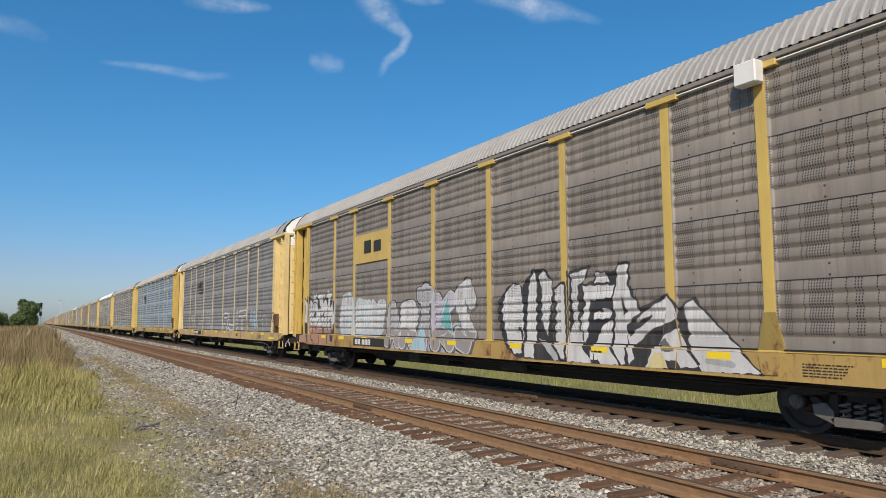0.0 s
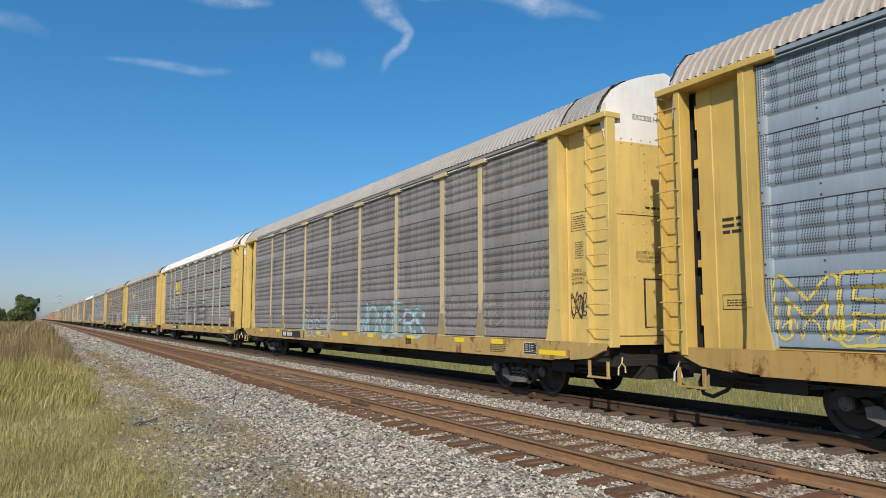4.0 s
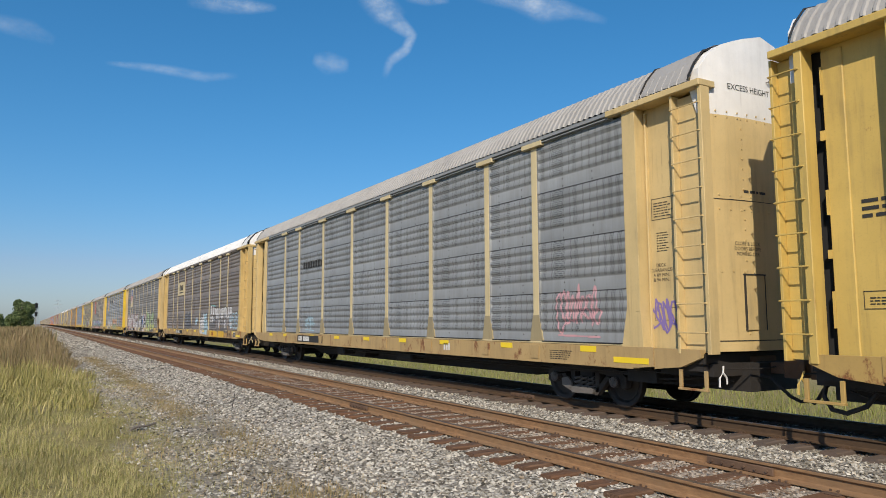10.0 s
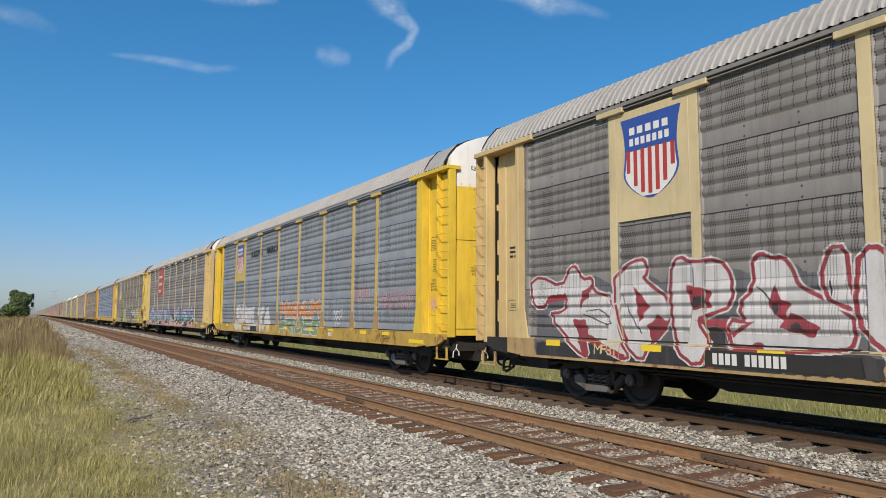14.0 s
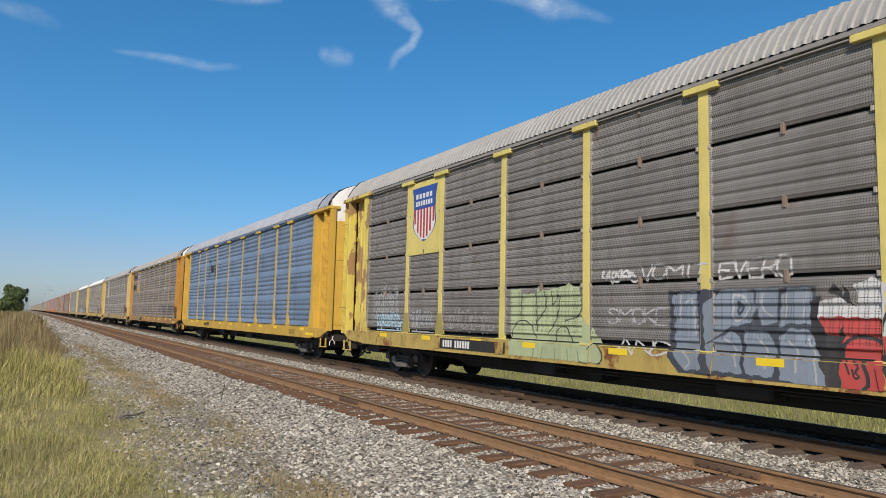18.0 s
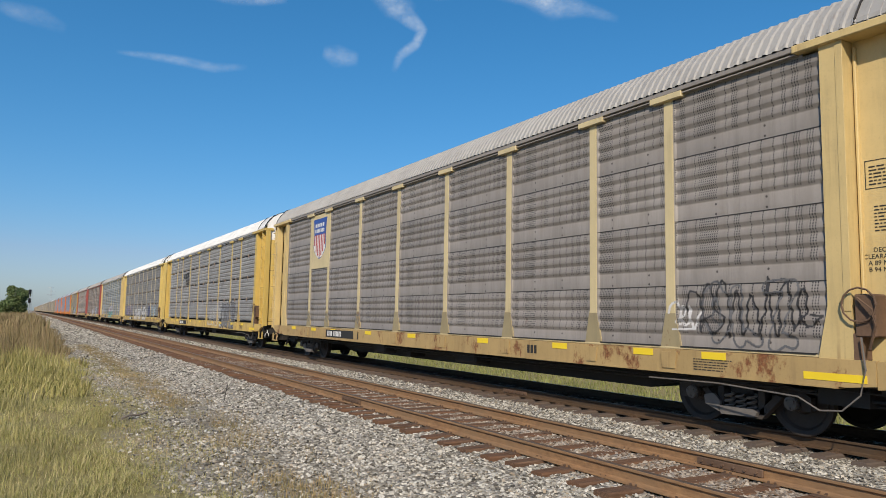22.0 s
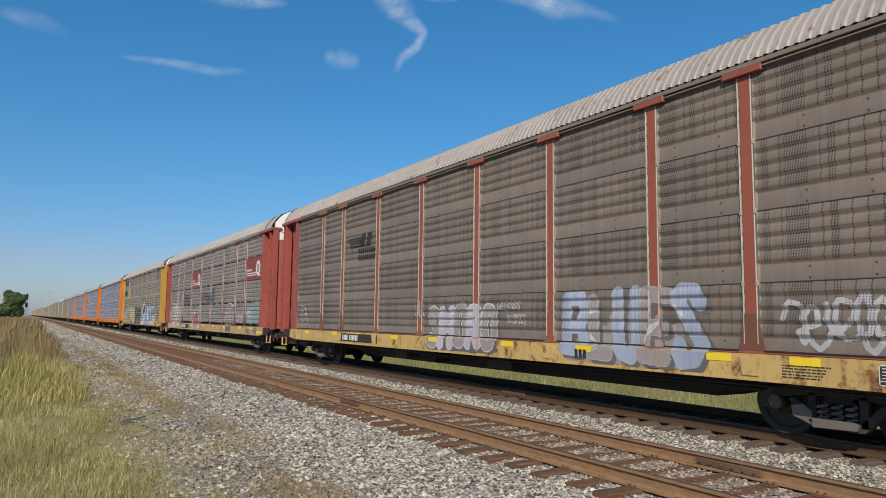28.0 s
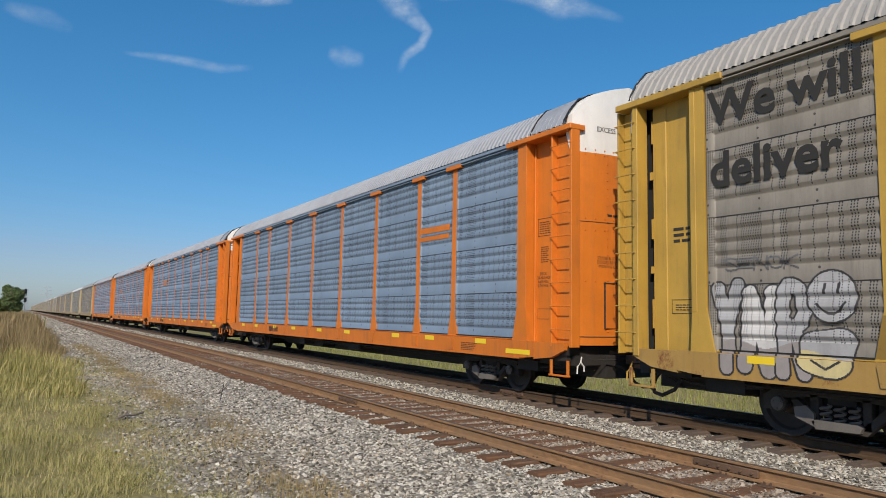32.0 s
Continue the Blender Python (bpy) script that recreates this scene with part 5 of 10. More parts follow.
        self.put(sl, (((uu - 12.3 + y) / ry) ** 2 + ((zz - z) / rz) ** 2 < 1) & (zz > lo) & (zz < hi), color)

    def blob(self, y0, y1, z0, z1, fill, edge="black", low=None, seed=0, ew=0.035, slit=True):
        """One swollen letter: a bulging outline, a fill that may change lower down, and a slit or two."""
        r = random.Random(seed)
        a, b, c, h = 12.3 - (y0 + y1) / 2, (y0 - y1) / 2, (z0 + z1) / 2, (z1 - z0) / 2
        sl, uu, zz = self.span(a - b - ew, a + b + ew, z0 - ew, z1 + ew)
        lean, p1, p2 = r.uniform(-0.12, 0.12), r.uniform(0, 6), r.uniform(0, 6)
        x, z = (uu - a) / b - lean * (zz - c) / h, (zz - c) / h
        d = (np.abs(x) ** 3 + np.abs(z) ** 3) ** (1 / 3) + 0.06 * np.sin(3 * np.arctan2(z, x) + p1) + 0.03 * np.sin(7 * z + p2)
        if edge:
            self.put(sl, d < 0.95, edge)
        inner = d < 0.95 - ew / b
        self.put(sl, inner, fill)
        if low:
            self.put(sl, inner & (zz < c - 0.1 * h + 0.06 * np.sin(uu * 5 + p1)), low)
        if slit and edge:
            k = GLYPHS[r.randrange(len(GLYPHS) - 2)]
            for l in r.sample(k, min(2, len(k))):
                self.strokes([(a + b * (l[0] - 0.5) * 1.1, c + h * (l[1] - 0.5) * 1.2, a + b * (l[2] - 0.5) * 1.1, c + h * (l[3] - 0.5) * 1.2)], 0.017, edge)

    def mural(self, y0, y1, peak, seed):
        """A long wild-style piece: a spiked skyline over bands of white, cyan, violet, teal and navy, cut by sharp white lines."""
        r = random.Random(seed)
        sl, uu, zz = self.span(12.3 - y0, 12.3 - y1, 0.75, peak + 0.2)
        ends = np.minimum(uu - (12.3 - y0), (12.3 - y1) - uu)
        top = np.full(uu.shape, 1.25)
        a = 12.3 - y0 + 0.3
        while a < 12.3 - y1:
            w, h, lean = r.uniform(0.45, 1.0), r.uniform(0.55, 1.0) * (peak - 1.3), r.uniform(-0.35, 0.35)
            d = np.abs(uu - a - lean * (zz - 1.3)) / w
            top = np.maximum(top, 1.3 + h * np.clip(1 - d, 0, 1) ** 0.75)
            a += r.uniform(0.35, 0.75)
        top = np.minimum(top, 0.9 + 2.2 * np.clip(ends, 0, 3))
        inside = zz < top
        self.put(sl, zz < top + 0.045, "black")
        wave = 0.10 * np.sin(uu * 2.1 + seed) + 0.07 * np.sin(uu * 5.3 + 2 * seed) + 0.10 * np.sin(3 * zz + uu)
        lv = zz + wave
        for lo, c in ((9.0, "sky"), (2.15, "cyan"), (2.02, "lilac"), (1.90, "violet"), (1.55, "teal"), (1.28, "navy"), (1.05, "black"), (0.90, "pink")):
            self.put(sl, inside & (lv < lo), c)
        self.put(sl, inside & (zz > top - 0.16), "silver")
        a = 12.3 - y0 + 0.2
        while a < 12.3 - y1 - 0.5:
            p = (a, r.uniform(0.8, 1.3))
            lines = []
            for _ in range(r.randrange(3, 6)):
                q = (min(max(p[0] + r.uniform(-0.5, 0.9), 12.3 - y0), 12.3 - y1), r.uniform(0.8, peak - 0.35))
                mid = ((p[0] + q[0]) / 2 + r.uniform(-0.12, 0.12), (p[1] + q[1]) / 2 + r.uniform(-0.12, 0.12))
                lines += [(*p, *mid), (*mid, *q)]
                p = q
            kind = r.random()
            self.strokes(lines, r.choice((0.018, 0.026, 0.05)), "white" if kind < 0.65 else ("black" if kind < 0.85 else "lilac"))
            a += r.uniform(0.25, 0.55)
        self.a[sl][zz > top + 0.045] = 0

    def onto(self, car, s, label):
        prof = STYLES[s["style"]]
        pz, pd = [p[0] for p in prof], [p[1] for p in prof]
        lift = 0.0065

        def depth(z, on_post):
            if z < 1.16:
                return -1.555 - lift
            if on_post:
                return -POST_X - lift
            if z < 1.20:
                return -1.515 - lift
            return -SCREEN_X - float(np.interp((z - ROW_Z0[s["style"]]) % ROW_H, pz, pd)) - lift

        v, f, mi = [], [], []
        used = sorted(set(int(c) for c in np.unique(self.a)) - {0})
        nu = self.a.shape[1]
        yy = 12.3 - np.arange(nu + 1) * self.DU
        for i in range(self.NZ):
            row = self.a[i]
            if not row.any():
                continue
            z0, z1 = (0.110 + 0.965 * (self.Z0 + q * self.DZ) for q in (i, i + 1))
            zone = np.zeros(nu, np.int8)
            yc = (yy[:-1] + yy[1:]) / 2
            if (z0 + z1) / 2 > 1.12:
                for n_, e in enumerate(EDGES):
                    wide = 0.24 if n_ in s["flares"] else 0.10
                    half = 0.085 + max(0.0, (1.75 - z0) / 0.71) * (wide - 0.085)
                    zone[np.abs(yc - e) < half] = 1
                if z0 > 1.16:
                    for e in EDGES[1:]:
                        zone[(yc < e) & (e - yc < 0.134) & (zone == 0)] = 7
                zone[yc > 11.38] = 6
                zone[yc > 11.69] = 4
                zone[yc > 12.37] = 5
                if z0 < 1.16:
                    zone[zone == 0] = 2
            if z0 < 1.112 and z1 > 0.85:
                for e in EDGES[1:-1]:
                    zone[np.abs(yc - e) < 0.13 + 0.04 * (z0 - 0.85) / 0.265] = 3
            key = row.astype(int) * 8 + zone
            cuts = np.flatnonzero(np.diff(key)) + 1
            starts = np.concatenate(([0], cuts))
            ends = np.concatenate((cuts, [nu]))
            for a, b in zip(starts, ends):
                c = int(row[a])
                if not c or yy[b] < -12.2:
                    continue
                on = zone[a] == 1
                flat_at = {3: -1.574, 4: -1.286, 5: -1.306, 6: -1.546, 7: -SCREEN_X - 0.0405}.get(int(zone[a]))
                xa, xb = (flat_at - lift,) * 2 if flat_at else (depth(z0 + 0.0005, on), depth(z1 - 0.0005, on))
                n = len(v)
                v += [(xa, yy[a], z0), (xa, yy[b], z0), (xb, yy[b], z1), (xb, yy[a], z1)]
                f.append((n, n + 3, n + 2, n + 1))
                mi.append(2 * used.index(c) + (1 if zone[a] in (0, 7) else 0))
        me = bpy.data.meshes.new("graffiti")
        me.from_pydata(v, [], f)
        for c in used:
            for punched in (False, True):
                me.materials.append(spray(S_NAMES[c - 1], SPRAYS[S_NAMES[c - 1]], punched))
        me.polygons.foreach_set("material_index", mi)
        ob = new("graffiti", me)
        ob.parent = car
        tagged(ob, label)


def letters(text, size, align="LEFT", bold=0.0):
    """Flat letter shapes of the built-in font, as verts in (right, up) and faces."""
    cu = bpy.data.curves.new("text", "FONT")
    cu.body, cu.size, cu.align_x, cu.resolution_u = text, size, align, 3
    cu.offset = bold
    ob = new("text", cu)
    dg = bpy.context.evaluated_depsgraph_get()
    me = bpy.data.meshes.new_from_object(ob.evaluated_get(dg))
    v, f = [(p.co.x, p.co.y) for p in me.vertices], [tuple(p.vertices) for p in me.polygons]
    bpy.data.objects.remove(ob), bpy.data.meshes.remove(me), bpy.data.curves.remove(cu)
    return v, f


def on_side(shape, x, y, z):
    """Flat shapes laid on the near side, reading from +y to -y."""
    g = Geo()
    for v, f in shape:
        g.add([(x, y - a, z + b) for a, b in v], f)
    return g


def on_door(shape, e, x, z):
    g = Geo()
    for v, f in shape:
        g.add([(x + a, e * (DOOR_Y + 0.16 * (1 - (abs(x + a) / 1.44) ** 2.5) + 0.006), z + b) for a, b in v], f)
    return g


def bar(a, b, w, h):
    return [(a, b), (a + w, b), (a + w, b + h), (a, b + h)], [(0, 1, 2, 3)]


def ragged_bars(seed, width, height, lines, gap=0.45):
    """Lines of short bars, the size of small stencilled words."""
    r = random.Random(seed)
    out, lh = [], height / lines
    for i in range(lines):
        a = 0.0
        while a < width * r.uniform(0.75, 1.0):
            w = r.uniform(0.5, 2.2) * lh
            out.append(bar(a, height - (i + 1) * lh, min(w, width - a + 0.001), lh * (1 - gap)))
            a += w + 0.4 * lh
    return out


def digit_bars(a, h, n, gap_after=()):
    """n upright blocks of a digit's size."""
    out = []
    for i in range(n):
        out.append(bar(a, 0, h * 0.50, h))
        a += h * (0.68 if i not in gap_after else 1.3)
    return out


def frame_bars(w, h, t):
    return [bar(0, 0, w, t), bar(0, h - t, w, t), bar(0, 0, t, h), bar(w - t, 0, t, h)]


def flat(name, shape, mat, car, x, y, z, label=""):
    return part(name, on_side(shape, x, y, z), mat, car, label=label)


def shield(w, h, t0=0.0, t1=1.0, n=22):
    """A slice of the shield between two heights (0 foot, 1 crown)."""
    def half(t):
        if t < 0.34:
            return (0.04 + 0.42 * math.sin(t / 0.34 * 1.57) ** 0.75)
        if t < 0.86:
            return 0.46 - 0.03 * math.sin((t - 0.34) / 0.52 * 3.14)
        return 0.46 + 0.04 * (t - 0.86) / 0.14

    v = []
    for i in range(n + 1):
        t = t0 + (t1 - t0) * i / n
        v += [(-w * half(t), h * t), (w * half(t), h * t)]
    return v, [(2 * i, 2 * i + 1, 2 * i + 3, 2 * i + 2) for i in range(n)]


P_BLUE, P_RED, P_WHITE = plain("emblem_blue", (0.035, 0.085, 0.33), 0.5, 0, 0.1), plain("emblem_red", (0.42, 0.045, 0.04), 0.5, 0, 0.1), plain("emblem_white", (0.72, 0.71, 0.68), 0.5, 0, 0.1)
PLATE_X = 1.505


def emblem_plate(car, bay, z0, z1, mat, label=""):
    y0, y1 = EDGES[bay] + 0.09, EDGES[bay + 1] - 0.09
    return part("emblem_plate", Geo().box(-PLATE_X, -1.46, y0, y1, z0, z1, 0.004), mat, car, label=label)


def shield_emblem(car, mat, bay=7, z0=3.33, z1=5.34):
    plate = emblem_plate(car, bay, z0, z1, mat, "plain sheet with a striped shield emblem")
    yc, x = (EDGES[bay] + EDGES[bay + 1]) / 2, -PLATE_X - 0.004
    w, h, zb = 1.32, 1.50, z0 + 0.36

    def lay(name, shp, m, dx=0.0):
        g = on_side([shp], x - dx, yc, zb)
        part(name, g, m, plate)

    lay("shield_edge", shield(w * 1.05, h), P_BLUE)
    lay("shield_field", shield(w * 0.97, h * 0.985, 0.03, 0.60), P_WHITE, 0.003)
    lay("shield_head", shield(w, h, 0.60, 0.99), P_BLUE, 0.003)
    for i in range(7):
        c = (i - 3) * w * 0.128
        lo = 0.05 + 0.42 * (abs(c) / (w * 0.46)) ** 2.2
        lay("shield_stripe", bar(c - w * 0.034, h * lo, w * 0.068, h * (0.60 - lo)), P_RED, 0.006)
    for row, (n, zz) in enumerate(((5, 0.79), (7, 0.655))):
        for k in range(n):
            a = -w * 0.36 + w * 0.72 * k / n
            lay("shield_bar", bar(a, h * zz, w * 0.72 / n * 0.68, h * 0.09), P_WHITE, 0.006)


def bars_emblem(car, y, z, w, h, mat, n, plate=None, under=True):
    """A brand name as plain blocks."""
    x = -1.502 if plate is None else -PLATE_X - 0.004
    for k in range(n):
        part("emblem_block", on_side([bar(k * w / n, 0, w / n * 0.74, h * (1.0, 0.86, 0.94)[k % 3])], x, y, z), mat, plate or car)
    if under:
        part("emblem_line", on_side([bar(0, -h * 0.45, w, h * 0.2)], x, y, z), mat, plate or car)


def stripe_emblem(car, y, z):
    """A railway mark as plain shapes: four tapering lines, two slanted blocks, and two rows of short bars."""
    shape = [bar(0.06 * i, 0.70 - 0.085 * i, 1.10 - 0.05 * i, 0.045) for i in range(4)]
    for a in (0.98, 1.42):
        shape.append(([(a, 0.42), (a + 0.30, 0.42), (a + 0.42, 0.82), (a + 0.12, 0.82)], [(0, 1, 2, 3)]))
    for row in (0.22, 0.0):
        shape += [bar(0.86 + 0.155 * i, row, 0.105, 0.15) for i in range(8)]
    part("emblem", on_side(shape, -1.503, y, z), INK, car)


def words(car, text, size, y, z, mat, x=-1.503, name="lettering"):
    part(name, on_side([letters(text, size, bold=size * 0.028)], x, y, z), mat, car)


TEXT_CACHE = {}


def stencils(k, car, s, M):
    """The small lettering every car carries, its reflector tapes, number board and door notices."""
    r = random.Random(100 + k)
    if "excess" not in TEXT_CACHE:
        def m(key, g):
            TEXT_CACHE[key] = g.mesh(key)
        m("excess", on_door([letters("EXCESS HEIGHT CAR", 0.145, "CENTER")], -1, -0.20, 5.46))
        m("notice", on_door([letters("CLOSE & LOCK\nDOORS BEFORE\nMOVING CAR", 0.085, "CENTER")], -1, -0.58, 2.84))
        m("clearance", on_side([letters("DECK\nCLEARANCE\nA 89 MIN.\nB 94 MIN.", 0.085, "CENTER")], -1.290, -11.98, 2.55))
        m("data_box", on_side(frame_bars(0.52, 0.38, 0.010) + [(([(a + 0.05, b + 0.05) for a, b in v]), f) for v, f in ragged_bars(5, 0.42, 0.28, 6, 0.62)], -1.290, -11.80, 3.38))
        m("small_print", on_side(ragged_bars(9, 0.26, 0.36, 8, 0.65), -1.290, -11.90, 2.82))
        m("side_print", on_side(ragged_bars(7, 0.7, 0.20, 5, 0.6), -1.562, -9.2, 0.80))
        m("rear_print", on_side(ragged_bars(8, 0.34, 0.30, 3, 0.5), -1.286, 12.25, 2.95))
        m("rear_box", on_side(frame_bars(0.50, 0.24, 0.010) + [([(a + 0.08, b + 0.06) for a, b in v], f) for v, f in ragged_bars(6, 0.34, 0.12, 3, 0.6)], -1.286, 12.30, 1.75))
        m("hatch", Geo().box(-0.70, -0.22, -DOOR_Y - 0.170, -DOOR_Y - 0.08, 1.45, 2.35, 0.012))
        m("seam", on_door([bar(0.12 * i, 0, 0.12, 0.012) for i in range(22)], -1, -1.38, 3.58))
        m("slot", on_door([bar(0.05 * i, 0, 0.05, 0.10) for i in range(14)], -1, -0.9, 3.72))
        m("tape", Geo().box(-1.562, -1.55, -0.22, 0.22, -0.055, 0.055))
        def dy(x):
            return -(DOOR_Y + 0.16 * (1 - (abs(x) / 1.44) ** 2.5))

        m("door_handle", Geo().tube([(0.10, dy(0.10), 5.72), (0.10, dy(0.10) - 0.05, 5.71), (0.45, dy(0.45) - 0.05, 5.68), (0.80, dy(0.80) - 0.05, 5.65), (0.80, dy(0.80), 5.65)], 0.009, 5).tube([(0.10, dy(0.10) - 0.04, 5.72), (0.20, dy(0.20) - 0.04, 5.79), (0.70, dy(0.70) - 0.04, 5.75), (0.80, dy(0.80) - 0.03, 5.66)], 0.007, 5))
        m("hatch_lip", Geo().box(-0.72, -0.20, -DOOR_Y - 0.180, -DOOR_Y - 0.08, 2.352, 2.372).box(-0.710, -0.701, -DOOR_Y - 0.173, -DOOR_Y - 0.08, 1.45, 2.352).box(-0.219, -0.210, -DOOR_Y - 0.173, -DOOR_Y - 0.08, 1.45, 2.352))
        m("door_foot", on_door([bar(0.12 * i, 0, 0.12, 0.016) for i in range(22)], -1, -1.38, 1.28))
        studs = Geo()
        for x in [-1.38 + 0.23 * i for i in range(13)]:
            for zz in (3.42, 3.66, 4.97, 5.06, 2.40):
                studs.box(x - 0.012, x + 0.012, dy(x) - 0.014, dy(x) + 0.01, zz - 0.012, zz + 0.012)
        for x in (-1.37, -0.62):
            for i in range(22):
                studs.box(x - 0.012, x + 0.012, dy(x) - 0.014, dy(x) + 0.01, 1.4 + 0.17 * i - 0.012, 1.4 + 0.17 * i + 0.012)
        m("rivets", studs)
        m("maker_print", on_door([([(a, b) for a, b in v], f) for v, f in ragged_bars(3, 0.62, 0.08, 1)], -1, -0.62, 3.72))
        m("slot_hole", Geo().box(-1.2885, -1.27, -12.18, -11.98, 4.92, 5.20))
        m("lower_box", on_side(frame_bars(0.52, 0.22, 0.008), -1.290, -11.80, 1.62))
        m("load_board", Geo().box(-1.5640, -1.55, -10.95, -10.50, 0.79, 1.05))
        m("load_lines", on_side(frame_bars(0.45, 0.26, 0.014) + [bar(0.215, 0.06, 0.012, 0.18), bar(0.02, 0.055, 0.41, 0.010)] + [bar(0.04, 0.09 + 0.04 * i, 0.13 - 0.02 * (i % 2), 0.012) for i in range(4)] + [bar(0.25, 0.09 + 0.05 * i, 0.10, 0.012) for i in range(3)], -1.5665, -10.50, 0.79))
        m("brake_chain", Geo().tube([(-1.60, -11.84, 1.45), (-1.60, -11.88, 1.05), (-1.59, -11.80, 0.72), (-1.58, -11.55, 0.50), (-1.58, -11.25, 0.47), (-1.58, -10.95, 0.62), (-1.50, -9.6, 0.68), (-1.48, -8.2, 0.66)], 0.012, 5))
        m("sticker", Geo().box(-1.562, -1.53, -0.42, 0.42, -0.05, 0.05))
    T = TEXT_CACHE
    ink = INK_WHITE if k in (19, 20) else INK
    door = [o for o in car.children if o.name.startswith("end_door")][1]
    part("height_notice", T["excess"], INK, door)
    part("door_notice", T["notice"], INK, door)
    part("door_hatch", T["hatch"], M["end"], door)
    part("door_seam", T["seam"], INK, door)
    part("door_foot_seam", T["door_foot"], INK, door)
    part("grab_handle", T["door_handle"], CAPS, door)
    part("hatch_lip", T["hatch_lip"], INK, door)
    part("maker_print", T["maker_print"], ink, door)
    tagged(part("rivets", T["rivets"], M["end"], door), kind="stuff")
    if k in (2, 8, 12, 14, 16, 17, 20):
        part("door_slot", T["slot"], INK, door)
    part("clearance_notice", T["clearance"], ink, car)
    part("data_panel", T["data_box"], ink, car)
    part("small_print", T["small_print"], ink, car)
    part("small_print", T["side_print"], INK, car, (0, 0, 0.06))
    part("small_print", T["rear_print"], ink, car)
    part("small_print", T["rear_box"], ink, car)
    for i in range(9):
        part("reflector_tape", T["tape"], REFLECT, car, (0, (EDGES[i] + EDGES[i + 1]) / 2 + r.uniform(-0.6, 0.6), 1.09))
    part("warning_sticker", T["sticker"], REFLECT, car, (0, -11.45, 0.92))
    # the opening's dark is drawn as a thin black block
    if k in (12, 20):
        part("recess_hole", T["slot_hole"], SHUT, car, label="dark slot under the eave")
    part("outline_box", T["lower_box"], ink, car)
    if k in (8, 12, 19, 20, 6, 3):
        board = part("load_board", T["load_board"], INK, car, (0, 0, 0.06), label="black stencil board with white lines")
        part("load_lines", T["load_lines"], INK_WHITE, board)
    if k in (1, 2, 4, 9, 12, 14, 15, 16, 17):
        part("brake_chain", T["brake_chain"], SPRING, car, label="grey hand-brake chain hanging in a loop")
    if s["dirt"] > 0.2:
        board = part("number_board", Geo().box(-1.566, -1.55, 3.9, 6.7, 0.80, 1.05), INK, car, (0, 0, 0.06), label="black number board with white blocks")
        for i, shp in enumerate(digit_bars(0.10, 0.17, 10, (3,))):
            part("number_mark", on_side([shp], -1.569, 6.65, 0.84), INK_WHITE, board)
        part("owner_mark", on_side(digit_bars(0, 0.17, 3), -1.562, -4.9, 0.90), INK_WHITE if r.random() < 0.5 else INK, car)
    else:
        part("owner_mark", on_side(digit_bars(0, 0.20, 8, (3,)), -1.562, 6.2, 0.90), INK, car)


def scribble(car, y, z, w, h, color, seed, width=0.022, x=None):
    """A quick tag sprayed on the recessed end panel: one looping ribbon."""
    x = x or (-1.284 if y > 0 else -1.290)
    r = random.Random(seed)
    n = 60
    k1, k2, p = r.uniform(3, 5), r.uniform(5, 8), r.uniform(0, 6)
    pts = [(w * i / n + 0.15 * w * math.cos(k2 * 6.28 * i / n + 0.25 * p) + 0.05 * w * math.sin(k1 * 6.28 * i / n + p), h * (0.5 + 0.38 * math.sin(k2 * 6.28 * i / n) + 0.12 * math.sin(2.3 * k2 * 6.28 * i / n + p))) for i in range(n + 1)]
    v, f = [], []
    for i, (a, b) in enumerate(zip(pts[:-1], pts[1:])):
        d = Vector((b[0] - a[0], b[1] - a[1]))
        q = d.normalized() if d.length > 1e-6 else Vector((1, 0))
        t, e = Vector((-q.y, q.x)) * width, q * width * 0.5
        k = len(v)
        for c in (Vector(a) - e - t, Vector(b) + e - t, Vector(b) + e + t, Vector(a) - e + t):
            v.append((x - 0.0001 * i, y - c.x, z + c.y))
        f.append((k, k + 1, k + 2, k + 3))
    part("spray_tag", Geo().add(v, f), plain("tag_" + color, SPRAYS[color], 0.6, 0, 0.1), car, label="scribbled %s spray tag" % color)


def clips(car, s):
    """Bolted clips beside the posts where the sheets meet."""
    me = shared("clip", lambda: Geo().box(-1.518, -1.48, -0.024, 0.024, -0.04, 0.04, 0.008))
    mat = painted("zinc_clip", (0.36, 0.33, 0.29), 0.5, 0.3)
    z0 = ROW_Z0[s["style"]]
    for i in range(1, 9):
        for r in range(1, 4):
            for side in (-0.118, 0.118):
                part("clip", me, mat, car, (0, EDGES[i] + side, z0 + r * ROW_H))
    if s["style"] == "louvre":
        tab = shared("gap_clip", lambda: Geo().box(-1.512, -1.45, -0.030, 0.030, -0.075, 0.105, 0.006))
        rusty = painted("rusted_clip", (0.23, 0.17, 0.13), 0.6, 0.4)
        for i in range(9):
            for r in range(1, 5):
                part("clip", tab, rusty, car, (0, (EDGES[i] + EDGES[i + 1]) / 2, z0 + r * ROW_H - (0.10 if r == 4 else 0.0)))


def flanges(car):
    """Pale sealing strips on both sides of every post."""
    me = shared("post_flange", lambda: Geo().box(-1.5125, -1.45, -0.008, 0.008, 1.30, 5.36, 0.003))
    mat = painted("chalky_sealant", (0.52, 0.48, 0.43), 0.75, 0.2)
    for i in range(1, 9):
        for side in (-0.108, 0.118):
            part("post_flange", me, mat, car, (0, EDGES[i] + side, 0))


